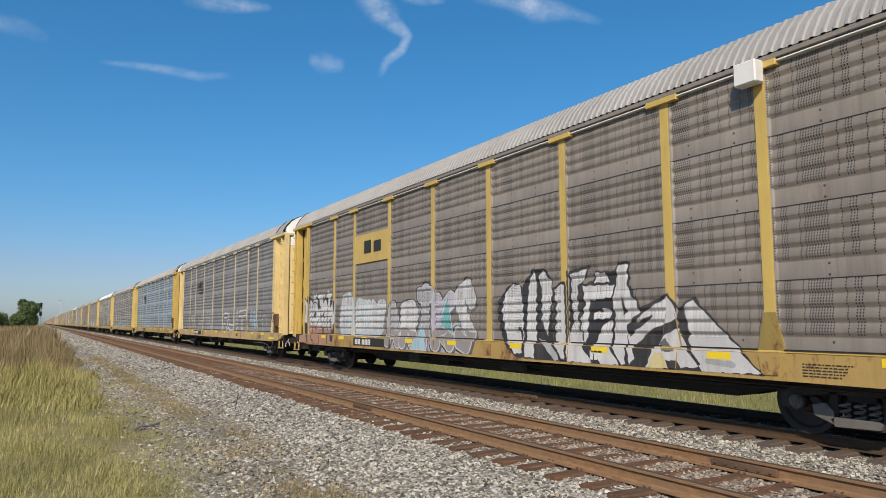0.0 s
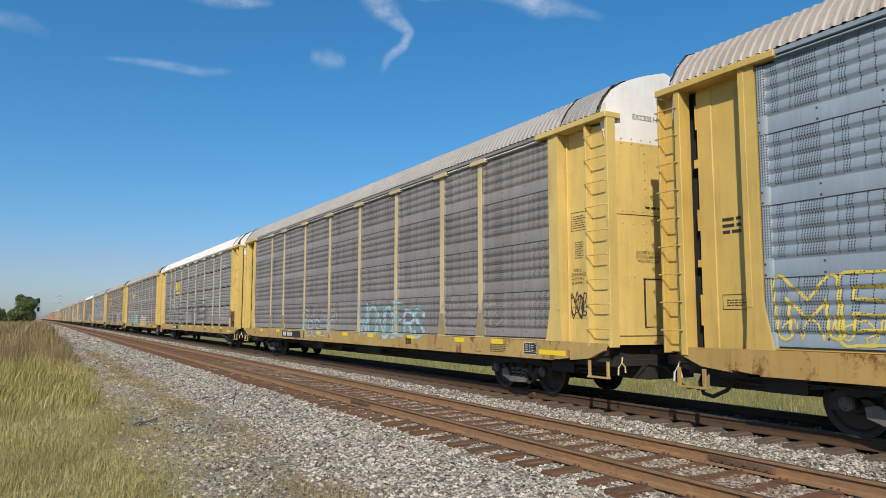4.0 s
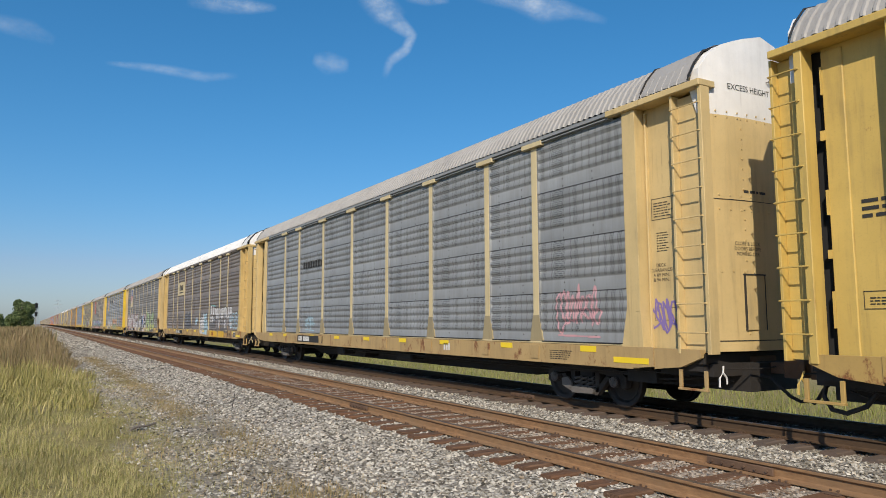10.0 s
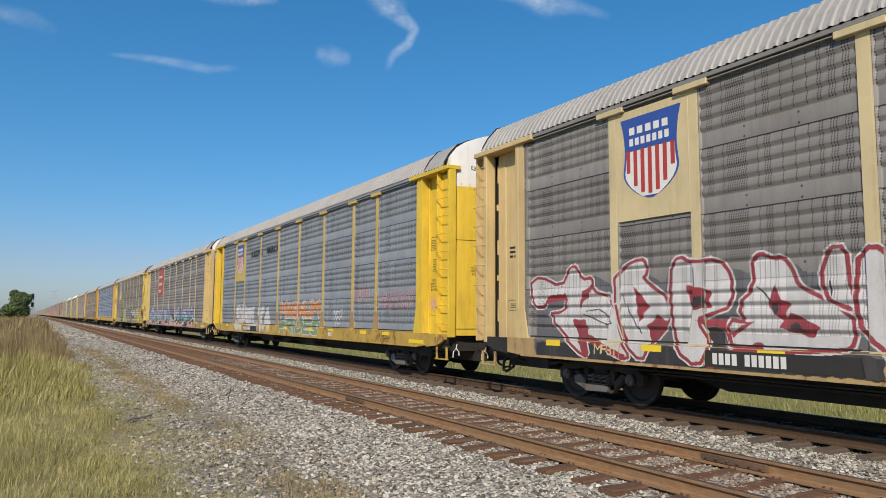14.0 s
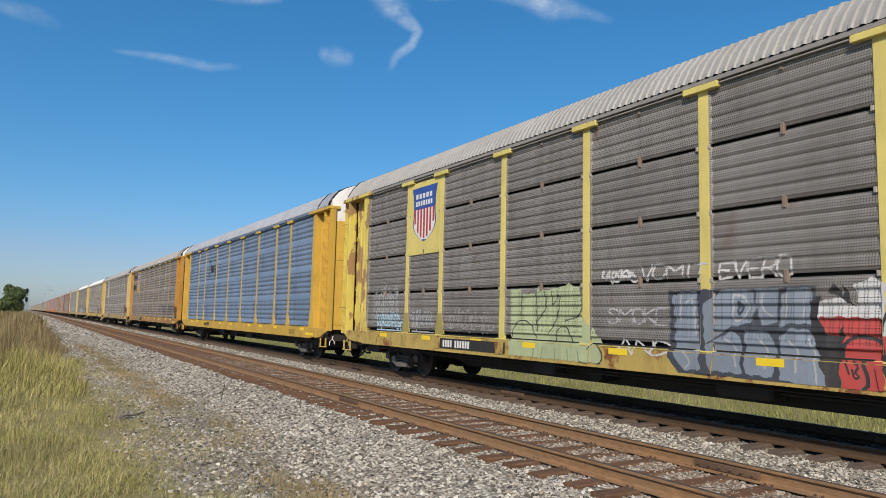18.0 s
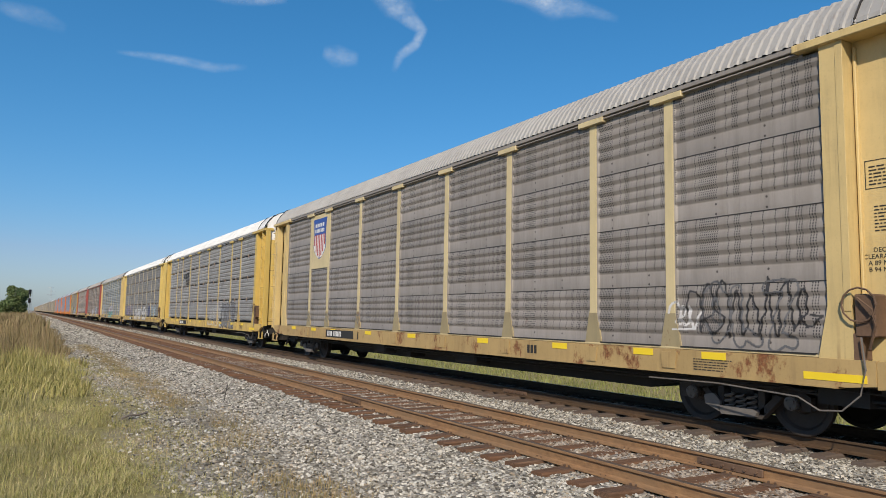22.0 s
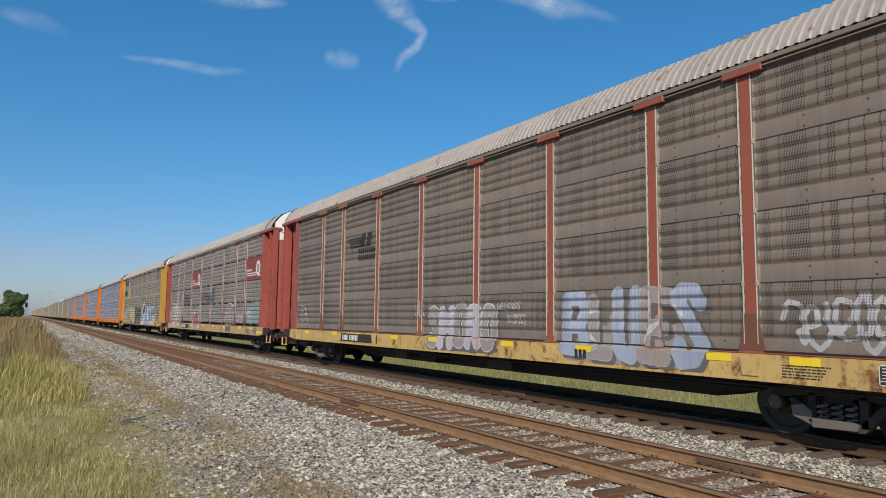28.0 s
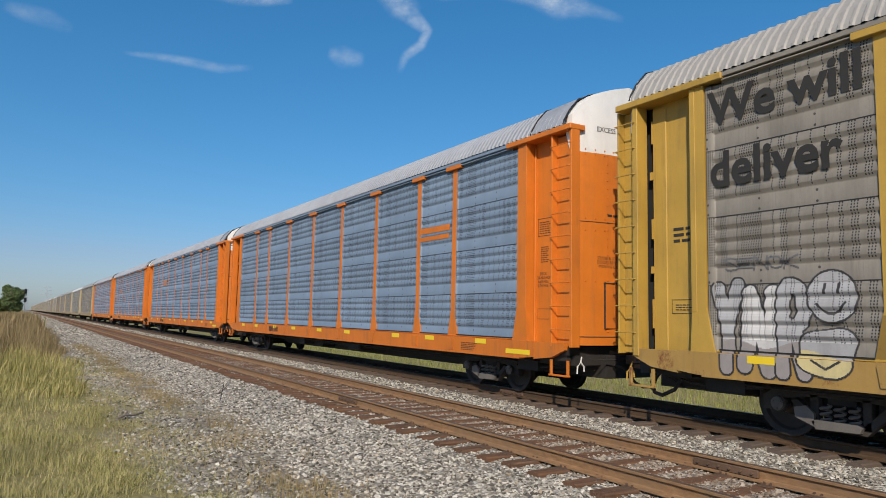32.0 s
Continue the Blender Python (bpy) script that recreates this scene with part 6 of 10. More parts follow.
# spray tags on the recessed panels: car, place, size, colour, line width
TAGS = ((0, 12.25, 3.1, 0.5, 2.1, "grey", 0.014), (3, -11.75, 1.6, 0.60, 0.55, "black", 0.013), (7, -11.75, 1.4, 0.6, 0.6, "violet", 0.018), (8, -11.7, 1.6, 0.7, 0.55, "white", 0.028), (10, -11.75, 1.75, 0.6, 0.4, "pink", 0.016),
        (11, 12.25, 1.5, 0.7, 1.0, "black", 0.02), (14, 12.3, 1.6, 0.55, 0.7, "grey", 0.016), (15, 12.3, 1.5, 0.6, 0.5, "white", 0.018), (20, -11.7, 2.3, 0.65, 0.6, "white", 0.026), (20, -11.8, 1.35, 0.6, 0.6, "white", 0.026),
        (17, 12.3, 1.5, 0.5, 0.6, "blue", 0.018), (21, -11.75, 1.4, 0.6, 0.5, "silver", 0.02), (5, 12.25, 1.5, 0.6, 0.6, "brown", 0.016))


def mark(k, car, s):
    M = mats_of(s)
    stencils(k, car, s, M)
    G = Wall()
    label = ""
    if k == 0:
        pl = emblem_plate(car, 6, 3.55, 4.50, M["post"], "yellow sheet with a dark emblem")
        bars_emblem(car, 6.0, 3.85, 1.5, 0.42, INK, 2, pl, False)
        G.poly("white", (12.60, 2.17), (12.58, 2.48), (12.47, 2.69), (12.15, 2.62), (12.00, 2.48), (12.32, 2.16)), G.poly("white", (10.92, 2.34), (10.88, 2.76), (10.73, 2.65), (10.56, 2.73), (10.52, 2.63), (10.58, 2.30))
        G.poly("white", (9.45, 2.47), (9.37, 2.70), (9.26, 2.79), (9.17, 2.69), (8.89, 2.63), (8.96, 2.54), (9.16, 2.38), (9.35, 2.39)), G.poly("white", (10.53, 2.54), (10.28, 2.65), (9.68, 2.63), (9.67, 2.50), (10.45, 2.50))
        G.poly("white", (12.49, 2.04), (12.16, 2.41), (11.63, 2.51), (11.33, 2.27), (11.27, 2.54), (10.96, 2.36), (10.75, 2.39), (10.45, 2.55), (9.62, 2.52), (9.12, 2.42), (8.53, 2.33), (8.60, 0.71), (11.21, 0.70), (12.23, 0.68), (12.74, 1.43), (12.60, 2.00))
        G.poly("salmon", (12.20, 1.36), (11.36, 1.47), (9.97, 1.43), (9.15, 1.34), (8.90, 1.47), (8.58, 1.47), (8.60, 0.68), (11.21, 0.68), (12.23, 0.66), (12.36, 1.27))
        G.poly("rust", (12.32, 1.06), (11.19, 1.26), (9.76, 1.30), (9.09, 1.24), (8.96, 1.37), (8.59, 1.35), (8.60, 0.68), (11.21, 0.68), (12.23, 0.66))
        G.poly("black", (12.72, 2.00), (12.63, 2.15), (12.33, 2.13), (12.50, 1.99), (12.28, 1.40), (12.59, 1.61))
        G.poly("black", (12.38, 2.14), (12.34, 2.35), (12.15, 2.51), (11.62, 2.55), (11.32, 2.33), (11.33, 2.28), (11.63, 2.48), (12.08, 2.43), (12.17, 2.32), (12.10, 1.98))
        G.poly("black", (11.95, 2.10), (11.74, 2.21), (11.63, 2.28), (11.63, 1.82)), G.poly("black", (11.43, 2.63), (11.22, 2.58), (10.96, 2.36), (11.01, 2.34), (11.26, 2.48), (11.29, 2.29), (11.44, 2.41))
        G.poly("black", (11.74, 1.56), (11.43, 1.54), (11.35, 0.94), (11.30, 0.70), (11.39, 0.69), (11.47, 0.96), (11.71, 1.20)), G.poly("black", (12.79, 1.48), (12.68, 1.54), (12.50, 1.07), (12.75, 1.22))
        G.poly("straw", (12.68, 1.52), (12.43, 1.54), (12.23, 1.29), (12.36, 1.27), (12.24, 1.06), (12.21, 1.07)), G.line("black", 0.022, (11.33, 2.29), (11.36, 1.95), (11.36, 1.49), (11.37, 1.29))
        G.line("black", 0.026, (10.31, 2.06), (10.46, 2.26), (10.62, 2.35), (10.81, 2.36), (10.97, 2.29), (11.03, 2.14), (11.05, 1.87), (11.01, 1.45), (10.94, 0.93), (10.88, 0.86), (10.74, 0.86), (10.62, 0.69))
        G.poly("black", (10.61, 2.55), (10.35, 2.57), (10.12, 2.13), (10.31, 2.05), (10.42, 2.29), (10.49, 2.43)), G.poly("black", (10.78, 1.94), (10.66, 1.99), (10.51, 1.87), (10.76, 1.68))
        G.line("black", 0.022, (10.54, 1.45), (10.17, 1.72), (9.94, 1.82), (9.76, 1.82)), G.poly("black", (10.69, 1.37), (10.53, 1.47), (10.54, 1.27), (10.60, 1.19))
        G.line("black", 0.024, (10.15, 2.15), (10.09, 1.92), (10.00, 1.77), (10.10, 1.70), (9.95, 1.64), (9.91, 1.53), (9.92, 1.22), (9.88, 1.12)), G.poly("black", (9.87, 2.55), (9.67, 2.51), (9.63, 2.43), (9.83, 2.27))
        G.poly("black", (9.64, 2.43), (9.59, 2.51), (9.30, 2.49), (9.34, 2.18), (9.47, 2.35)), G.poly("black", (9.84, 1.83), (9.70, 2.00), (9.68, 1.73), (9.77, 1.72)), G.line("black", 0.02, (9.71, 1.80), (9.71, 1.53))
        G.line("black", 0.026, (9.36, 2.19), (9.30, 2.12), (9.37, 1.86), (9.39, 1.30), (9.25, 1.22), (9.21, 0.72)), G.poly("black", (9.14, 2.41), (8.90, 2.41), (8.90, 2.29), (9.02, 2.19), (9.06, 2.05), (9.13, 2.16))
        G.poly("black", (8.89, 2.37), (8.64, 2.35), (8.65, 2.09), (8.73, 1.84), (8.77, 2.16), (8.88, 2.28)), G.poly("grey", (9.13, 1.66), (8.97, 1.75), (9.01, 1.12), (9.08, 1.27))
        G.poly("black", (9.00, 1.28), (8.79, 1.27), (8.64, 1.56), (8.60, 1.56), (8.64, 0.83), (8.87, 0.88)), G.poly("grey", (9.91, 1.36), (9.69, 1.36), (9.73, 1.09), (9.88, 1.12))
        G.line("black", 0.024, (10.17, 1.28), (10.09, 1.00), (10.05, 0.71))
        G.field(8.0, 4.5, 1.10, 2.15, "white", 5, 0.10), G.word(7.9, 4.5, 1.15, 2.45, "POW", 6, "white", "sky", 0.2, 0.05, glow="white", gw=0.10)
        G.note(4.95, 4.5, 2.05, 2.3, "NOW", "white", 0.014)
        G.field(4.3, -0.6, 0.75, 1.75, "silver", 2, 0.25), G.word(4.3, -0.7, 0.77, 2.6, "ARTKS", 9, "silver", "white", 0.26, 0.035, cuts=5, soft=0, back="grey", glow="black", gw=0.05, fills=("silver", "white", "silver", "lilac", "white"), low="ghost", split=1.35)
        G.wedge([(2.6, 0.76), (1.6, 0.76), (2.0, 1.55)], "sky", "white", 0.03), G.wedge([(1.0, 1.5), (0.3, 1.2), (0.6, 2.3)], "teal", "white", 0.03)
        G.poly("black", (-1.71, 1.77), (-1.75, 2.07), (-2.15, 2.42), (-2.42, 2.47), (-2.68, 2.36), (-2.78, 1.95), (-2.81, 1.31), (-2.78, 0.76), (-2.52, 0.75), (-2.15, 0.98), (-1.85, 1.24))
        G.poly("white", (-1.89, 1.83), (-2.03, 2.23), (-2.31, 2.43), (-2.58, 2.39), (-2.69, 1.95), (-2.71, 1.31), (-2.71, 0.87), (-2.47, 0.83), (-2.07, 1.17)), G.poly("black", (-2.53, 1.44), (-2.66, 1.44), (-2.70, 1.03))
        G.poly("black", (-2.68, 2.39), (-3.10, 2.76), (-3.20, 2.71), (-3.41, 2.74), (-3.71, 2.50), (-3.72, 1.21), (-4.23, 0.73), (-3.23, 0.74), (-2.78, 0.75), (-2.75, 1.82))
        G.poly("white", (-2.91, 2.38), (-3.10, 2.70), (-3.19, 2.49), (-3.17, 1.63), (-3.15, 0.77), (-2.81, 0.78), (-2.82, 1.44))
        G.poly("white", (-3.27, 2.55), (-3.39, 2.68), (-3.67, 2.46), (-3.71, 2.16), (-3.54, 1.26), (-3.36, 1.56), (-3.36, 2.24)), G.poly("silver", (-3.21, 1.20), (-3.72, 1.09), (-4.14, 0.74), (-3.83, 0.75), (-3.52, 1.02))
        G.poly("black", (-3.68, 2.26), (-4.03, 2.42), (-4.17, 2.38), (-4.23, 0.73), (-4.01, 0.76), (-3.72, 1.09), (-3.76, 1.92))
        G.poly("white", (-3.77, 2.23), (-4.01, 2.36), (-4.11, 2.33), (-4.16, 0.78), (-4.07, 0.81), (-3.79, 1.12), (-3.85, 1.92))
        G.poly("black", (-4.19, 2.62), (-4.88, 2.68), (-4.81, 2.51), (-4.63, 2.31), (-4.95, 2.37), (-5.04, 2.56), (-5.57, 2.53), (-5.61, 2.69), (-5.93, 2.68), (-5.90, 2.24), (-6.18, 1.82), (-6.82, 2.06), (-7.02, 1.79), (-7.32, 1.99), (-7.55, 1.75), (-8.62, 0.74), (-6.18, 0.71), (-4.96, 0.70), (-4.23, 0.71))
        G.poly("white", (-4.31, 2.54), (-4.80, 2.62), (-4.67, 2.36), (-4.50, 2.31), (-4.52, 1.56), (-4.67, 1.06), (-4.96, 0.74), (-4.24, 0.75), (-4.20, 1.22), (-4.39, 1.56), (-4.32, 2.08))
        G.poly("white", (-4.64, 2.28), (-5.52, 2.26), (-5.44, 2.02), (-4.86, 1.98), (-4.77, 1.28), (-4.68, 1.11), (-4.58, 1.56), (-4.73, 1.90))
        G.poly("white", (-4.97, 1.75), (-5.20, 1.75), (-5.23, 1.83), (-5.43, 1.79), (-5.42, 1.62), (-4.96, 1.61)), G.poly("white", (-5.05, 2.52), (-5.30, 2.50), (-5.41, 2.32), (-4.99, 2.33))
        G.poly("white", (-5.63, 2.64), (-5.88, 2.63), (-5.84, 2.23), (-6.11, 1.82), (-6.15, 1.74), (-5.83, 1.51), (-5.81, 0.76), (-5.72, 0.76), (-5.48, 1.08), (-5.55, 1.67), (-5.47, 1.94), (-5.57, 2.28))
        G.poly("black", (-5.69, 2.06), (-5.84, 1.74), (-5.76, 1.66)), G.poly("white", (-5.23, 1.51), (-5.47, 1.60), (-5.41, 1.08), (-5.67, 0.75), (-5.19, 0.73), (-4.93, 1.04))
        G.poly("white", (-6.18, 1.70), (-6.80, 2.00), (-6.97, 1.75), (-6.98, 1.60), (-6.41, 1.42), (-6.00, 1.11), (-6.04, 0.87), (-5.92, 0.78), (-5.83, 1.29)), G.poly("black", (-5.82, 1.44), (-6.44, 1.69), (-6.46, 1.65), (-5.89, 1.29))
        G.poly("white", (-6.31, 0.75), (-6.47, 1.06), (-6.66, 1.30), (-7.02, 1.45), (-7.12, 1.18), (-7.45, 0.80)), G.poly("grey", (-6.53, 1.20), (-6.73, 1.26), (-6.94, 1.05), (-6.71, 1.03))
        G.poly("straw", (-6.33, 0.73), (-6.52, 1.02), (-6.72, 1.01), (-6.83, 0.75)), G.poly("black", (-6.76, 0.90), (-7.00, 0.89), (-7.09, 0.75), (-6.85, 0.74))
        G.poly("white", (-7.12, 1.80), (-7.31, 1.93), (-7.51, 1.73), (-8.55, 0.77), (-7.53, 0.73), (-7.16, 1.17), (-7.24, 1.34)), G.line("black", 0.022, (-7.13, 1.27), (-7.25, 1.09), (-7.45, 0.86))
        G.line("silver", 0.05, (-7.62, 0.92), (-8.08, 0.88))
        G.tag(10.6, 8.0, 3.0, 4.4, 6, "ghost", 0.03, 9)
        box = part("reader_box", Geo().box(-1.76, -1.555, -0.19, 0.19, 5.12, 5.47, 0.02), WHITE, car, (0, EDGES[1] + 0.05, 0), "white metal box bolted to a post")
        label = "broad white and black spray-painted letters"
    elif k == 1:
        stripe_emblem(car, 6.5, 3.48)
        G.note(8.15, 7.0, 1.2, 2.1, "MON", "white", 0.022, 22), G.note(5.65, 4.3, 1.45, 2.1, "ESK", "white", 0.024, 23)
        G.outline(3.45, 1.1, 1.45, 2.2, 4, 24, "white", 0.026)
        G.word(-1.40, -6.6, 1.13, 2.2, "RUIT", 21, None, "white", 0.14, 0.05, rise=0.1)
        G.tag(-7.4, -8.9, 1.2, 2.2, 25, "sky"), G.strokes([(21.6, 2.1, 21.7, 1.7), (21.7, 1.7, 22.0, 1.5), (22.0, 1.5, 22.1, 1.15), (21.95, 1.7, 22.3, 1.95), (22.3, 1.95, 22.6, 1.75), (22.6, 1.75, 22.7, 1.3)], 0.022, "white")
        label = "white outlined letters and tags"
    elif k == 2:
        stripe_emblem(car, 6.6, 3.52)
        G.word(11.2, 8.8, 1.20, 2.2, "MEG", 31, None, "yellow", 0.10, 0.022), G.tag(11.1, 8.9, 1.2, 1.6, 33, "yellow", 0.012, 14), G.tag(3.0, -2.0, 1.2, 1.9, 32, "silver", 0.015)
        label = "pale yellow outlined letters"
    elif k == 3:
        G.word(4.3, 0.6, 1.0, 2.05, "SYLRS", 41, None, "silver", 0.09, 0.025), G.note(4.3, 1.0, 0.85, 1.6, "ABSEK", "sky", 0.022, 46)
        G.word(-1.4, -5.9, 0.95, 2.1, "WONDERS", 43, "sky", "silver", 0.045, 0.02), G.word(-1.5, -5.8, 1.05, 2.0, "ANGELS", 44, None, "teal", 0.07, 0.018), G.tag(-7, -9.4, 1.3, 2.2, 45, "ghost", 0.02)
        label = "pale blue outlined tags"
    elif k == 4:
        bars_emblem(car, 6.3, 3.75, 1.75, 0.62, REFLECT, 3)
        for a, b, seed in ((10.95, 8.2, 51), (8.1, 5.2, 52), (5.0, 2.2, 53), (1.0, -2.0, 54), (-2.2, -5.4, 55)):
            G.word(a, b, 1.15, 2.75, "DIETB"[seed - 51], seed, None, "grey", 0.34, 0.035, rise=0.05), G.word(a - 0.15, b + 0.2, 1.35, 2.5, "DIETB"[seed - 51], seed, "grey", None, 0.10, 0.0, rise=0.1)
        for a in (9.6, 7.2, 4.4, -0.6):
            G.strokes([(12.3 - a, 2.60, 12.9 - a, 2.58), (13.2 - a, 2.4, 13.3 - a, 2.05), (13.3 - a, 1.9, 13.28 - a, 1.6)], 0.03, "white")
        label = "large dark grey letters with white highlights"
    elif k == 5:
        bars_emblem(car, 6.24, 3.80, 1.60, 0.46, REFLECT, 3)
        G.word(10.3, 7.75, 1.05, 2.05, "EXTOL", 61, "mauve", "black", 0.13, 0.020, soft=0, cuts=1, glow="white", gw=0.03, wild=0.07), G.line("white", 0.012, (10.1, 2.0), (10.12, 2.4)), G.line("white", 0.012, (9.5, 2.0), (9.55, 2.4)), G.line("white", 0.012, (8.5, 2.0), (8.52, 2.4)), G.note(7.7, 6.8, 1.3, 1.8, "MAL", "silver")
        G.word(2.1, 1.15, 0.95, 2.35, "HL", 64, "white", "black", 0.24, 0.018, cuts=2)
        G.poly("cyan", (6.70, 2.09), (6.48, 2.12), (5.99, 1.76), (5.82, 1.77), (5.81, 2.10), (5.68, 2.08), (5.66, 1.67), (5.46, 1.97), (4.99, 2.05), (4.96, 1.84), (5.20, 1.83), (5.07, 1.51), (4.97, 1.23), (5.11, 1.16), (5.33, 1.36), (5.49, 1.07), (5.68, 1.14), (5.73, 1.26), (5.83, 1.45), (5.90, 1.39), (5.83, 1.10), (6.39, 1.13), (6.33, 1.48), (6.52, 1.55))
        G.poly("cyan", (4.91, 2.01), (4.66, 2.21), (4.69, 1.38), (4.32, 1.05), (4.41, 0.94), (5.22, 1.08), (5.10, 1.29), (4.90, 1.28))
        G.poly("cyan", (4.31, 2.20), (4.23, 2.12), (4.06, 2.03), (4.08, 1.31), (4.08, 0.77), (4.37, 0.90), (4.32, 1.30)), G.poly("teal", (6.17, 0.99), (4.21, 0.95), (3.20, 0.95), (3.21, 0.83), (4.12, 0.75), (5.41, 0.80))
        G.poly("white", (3.56, 2.06), (3.41, 2.22), (3.27, 2.24), (3.20, 2.05), (2.87, 2.03), (2.74, 2.11), (2.59, 2.12), (2.52, 2.03), (2.25, 2.17), (2.22, 1.97), (2.11, 2.14), (2.01, 1.99), (1.92, 2.10), (1.94, 1.01), (3.18, 0.99), (3.14, 1.33), (3.17, 1.54))
        G.poly("cyan", (3.63, 2.13), (3.53, 1.99), (3.25, 1.62), (3.12, 1.50), (3.15, 1.17), (3.19, 0.85), (3.32, 0.60), (3.74, 0.74), (4.09, 1.22), (4.04, 1.50), (3.83, 1.79))
        G.line("white", 0.016, (4.02, 1.64), (3.83, 1.83), (3.82, 2.21), (3.36, 2.24), (3.20, 2.33), (3.14, 2.26), (3.13, 2.08), (2.83, 2.01))
        G.line("black", 0.02, (3.44, 2.09), (3.36, 2.21), (3.27, 2.22), (3.23, 2.11), (3.23, 1.74), (3.22, 1.56)), G.line("black", 0.018, (2.91, 1.86), (2.81, 1.97), (2.73, 1.85), (2.72, 1.74), (2.84, 1.63), (3.13, 1.56))
        G.line("black", 0.02, (3.23, 1.53), (3.05, 1.60), (2.97, 1.50), (2.69, 1.49), (2.58, 1.37), (2.53, 1.16), (2.53, 1.01)), G.line("black", 0.018, (2.52, 1.97), (2.54, 1.66)), G.line("black", 0.018, (2.62, 1.64), (2.44, 1.64))
        G.line("black", 0.018, (3.20, 1.98), (3.03, 2.03), (2.87, 1.98), (2.69, 2.10), (2.59, 2.11), (2.51, 2.00), (2.36, 2.10), (2.24, 2.12), (2.22, 1.96))
        G.line("black", 0.02, (2.28, 1.90), (2.20, 1.97), (2.19, 1.87), (2.09, 1.72), (1.94, 1.77)), G.line("black", 0.02, (2.09, 1.72), (2.36, 1.58), (2.21, 1.52), (2.09, 1.36), (2.02, 1.06))
        G.line("black", 0.018, (2.54, 1.47), (2.52, 1.01)), G.line("grey", 0.03, (3.16, 0.92), (2.57, 0.93), (1.95, 0.94))
        G.word(0.6, -0.3, 1.1, 2.1, "O", 66, None, "ghost", 0.25, 0.02)
        G.strokes([(12.9, 1.45, 13.1, 1.5), (13.1, 1.5, 13.35, 1.35), (13.0, 1.15, 13.4, 1.1)], 0.055, "white"), G.word(-1.2, -5.1, 0.85, 2.05, "ROSES", 65, "white", "brown", 0.18, 0.026, cuts=3, glow="white", gw=0.06, low="straw", split=1.3), G.tag(-8.9, -11.0, 1.3, 2.6, 66, "pink", 0.02, 26)
        label = "turquoise, lilac and white spray-painted letters"
    elif k == 6:
        pl = emblem_plate(car, 6, 3.55, 4.50, M["post"], "yellow sheet with a dark emblem")
        bars_emblem(car, 6.0, 3.85, 1.5, 0.42, INK, 2, pl, False)
        G.field(11.25, 6.7, 0.76, 1.75, "moss", 1, 0.08), G.word(11.2, 6.7, 0.80, 2.15, "STRUC", 71, "moss", "white", 0.16, 0.024, rise=0.12, cuts=2, wild=0.08)
        G.word(6.1, 5.2, 1.0, 1.95, "G", 72, "grey", "white", 0.13, 0.025), G.note(5.3, 4.9, 1.75, 2.0, "123", "white", 0.013), G.note(4.9, 4.3, 1.5, 1.8, "HERE", "white", 0.013)
        G.poly("black", (2.87, 1.79), (2.54, 2.29), (2.08, 2.37), (2.33, 1.95), (2.75, 1.69))
        G.poly("straw", (2.47, 1.95), (2.11, 2.40), (1.55, 2.45), (1.20, 2.26), (1.13, 1.86), (1.35, 1.70), (1.89, 1.78), (1.96, 1.38), (1.29, 1.47), (1.10, 0.72), (2.29, 0.68), (2.35, 1.13), (2.24, 1.70))
        G.poly("black", (1.91, 2.09), (1.55, 2.22), (1.50, 1.92), (1.75, 1.91)), G.poly("black", (2.04, 1.61), (0.97, 1.79), (0.95, 1.70), (1.96, 1.51)), G.poly("ghost", (2.24, 1.34), (1.89, 1.46), (1.87, 1.06), (2.15, 1.05))
        G.line("white", 0.018, (2.87, 1.79), (2.54, 2.29), (2.08, 2.34), (1.66, 2.47), (1.19, 2.37), (1.13, 1.78), (0.95, 1.74), (1.03, 1.17))
        G.poly("smoke", (0.66, 1.78), (-0.10, 2.34), (-0.69, 2.15), (-1.19, 1.97), (-1.58, 2.34), (-2.20, 2.14), (-2.94, 2.29), (-3.32, 2.42), (-3.67, 2.27), (-4.06, 1.75), (-3.98, 1.36), (-3.68, 0.78), (1.07, 0.69), (1.09, 1.13), (0.66, 1.16))
        G.line("white", 0.016, (0.84, 1.70), (0.78, 2.00), (0.48, 2.07), (0.54, 1.70))
        G.line("white", 0.018, (0.36, 2.03), (-0.10, 2.46), (-0.48, 2.30), (-0.67, 1.96), (-0.74, 2.43), (-1.19, 2.20), (-1.24, 2.00), (-1.58, 2.32), (-1.85, 2.38), (-2.07, 2.22))
        G.line("white", 0.018, (-2.15, 1.82), (-2.07, 2.14), (-2.45, 2.26), (-2.79, 2.21), (-2.89, 1.95), (-3.03, 2.32), (-3.32, 2.46), (-3.64, 2.35), (-3.75, 2.17)), G.line("white", 0.014, (0.60, 1.55), (0.19, 1.37))
        G.line("white", 0.014, (-3.51, 1.55), (-3.64, 1.35), (-3.84, 1.33)), G.line("white", 0.014, (-2.44, 1.50), (-2.57, 1.59)), G.line("silver", 0.014, (-0.21, 1.45), (-0.42, 1.56))
        G.line("silver", 0.014, (-1.24, 1.56), (-1.66, 1.63), (-1.79, 1.50)), G.poly("straw", (0.78, 1.25), (0.42, 1.22), (0.17, 0.76), (0.58, 0.77)), G.poly("straw", (-0.65, 0.99), (-0.97, 0.74), (-0.65, 0.75))
        G.poly("straw", (-1.34, 0.73), (-1.62, 0.93), (-1.98, 0.73)), G.poly("straw", (-2.07, 0.74), (-2.17, 0.94), (-2.24, 0.74)), G.poly("straw", (-2.57, 0.73), (-2.71, 1.08), (-2.85, 0.73))
        G.poly("straw", (-2.96, 0.72), (-3.19, 0.88), (-3.44, 0.73))
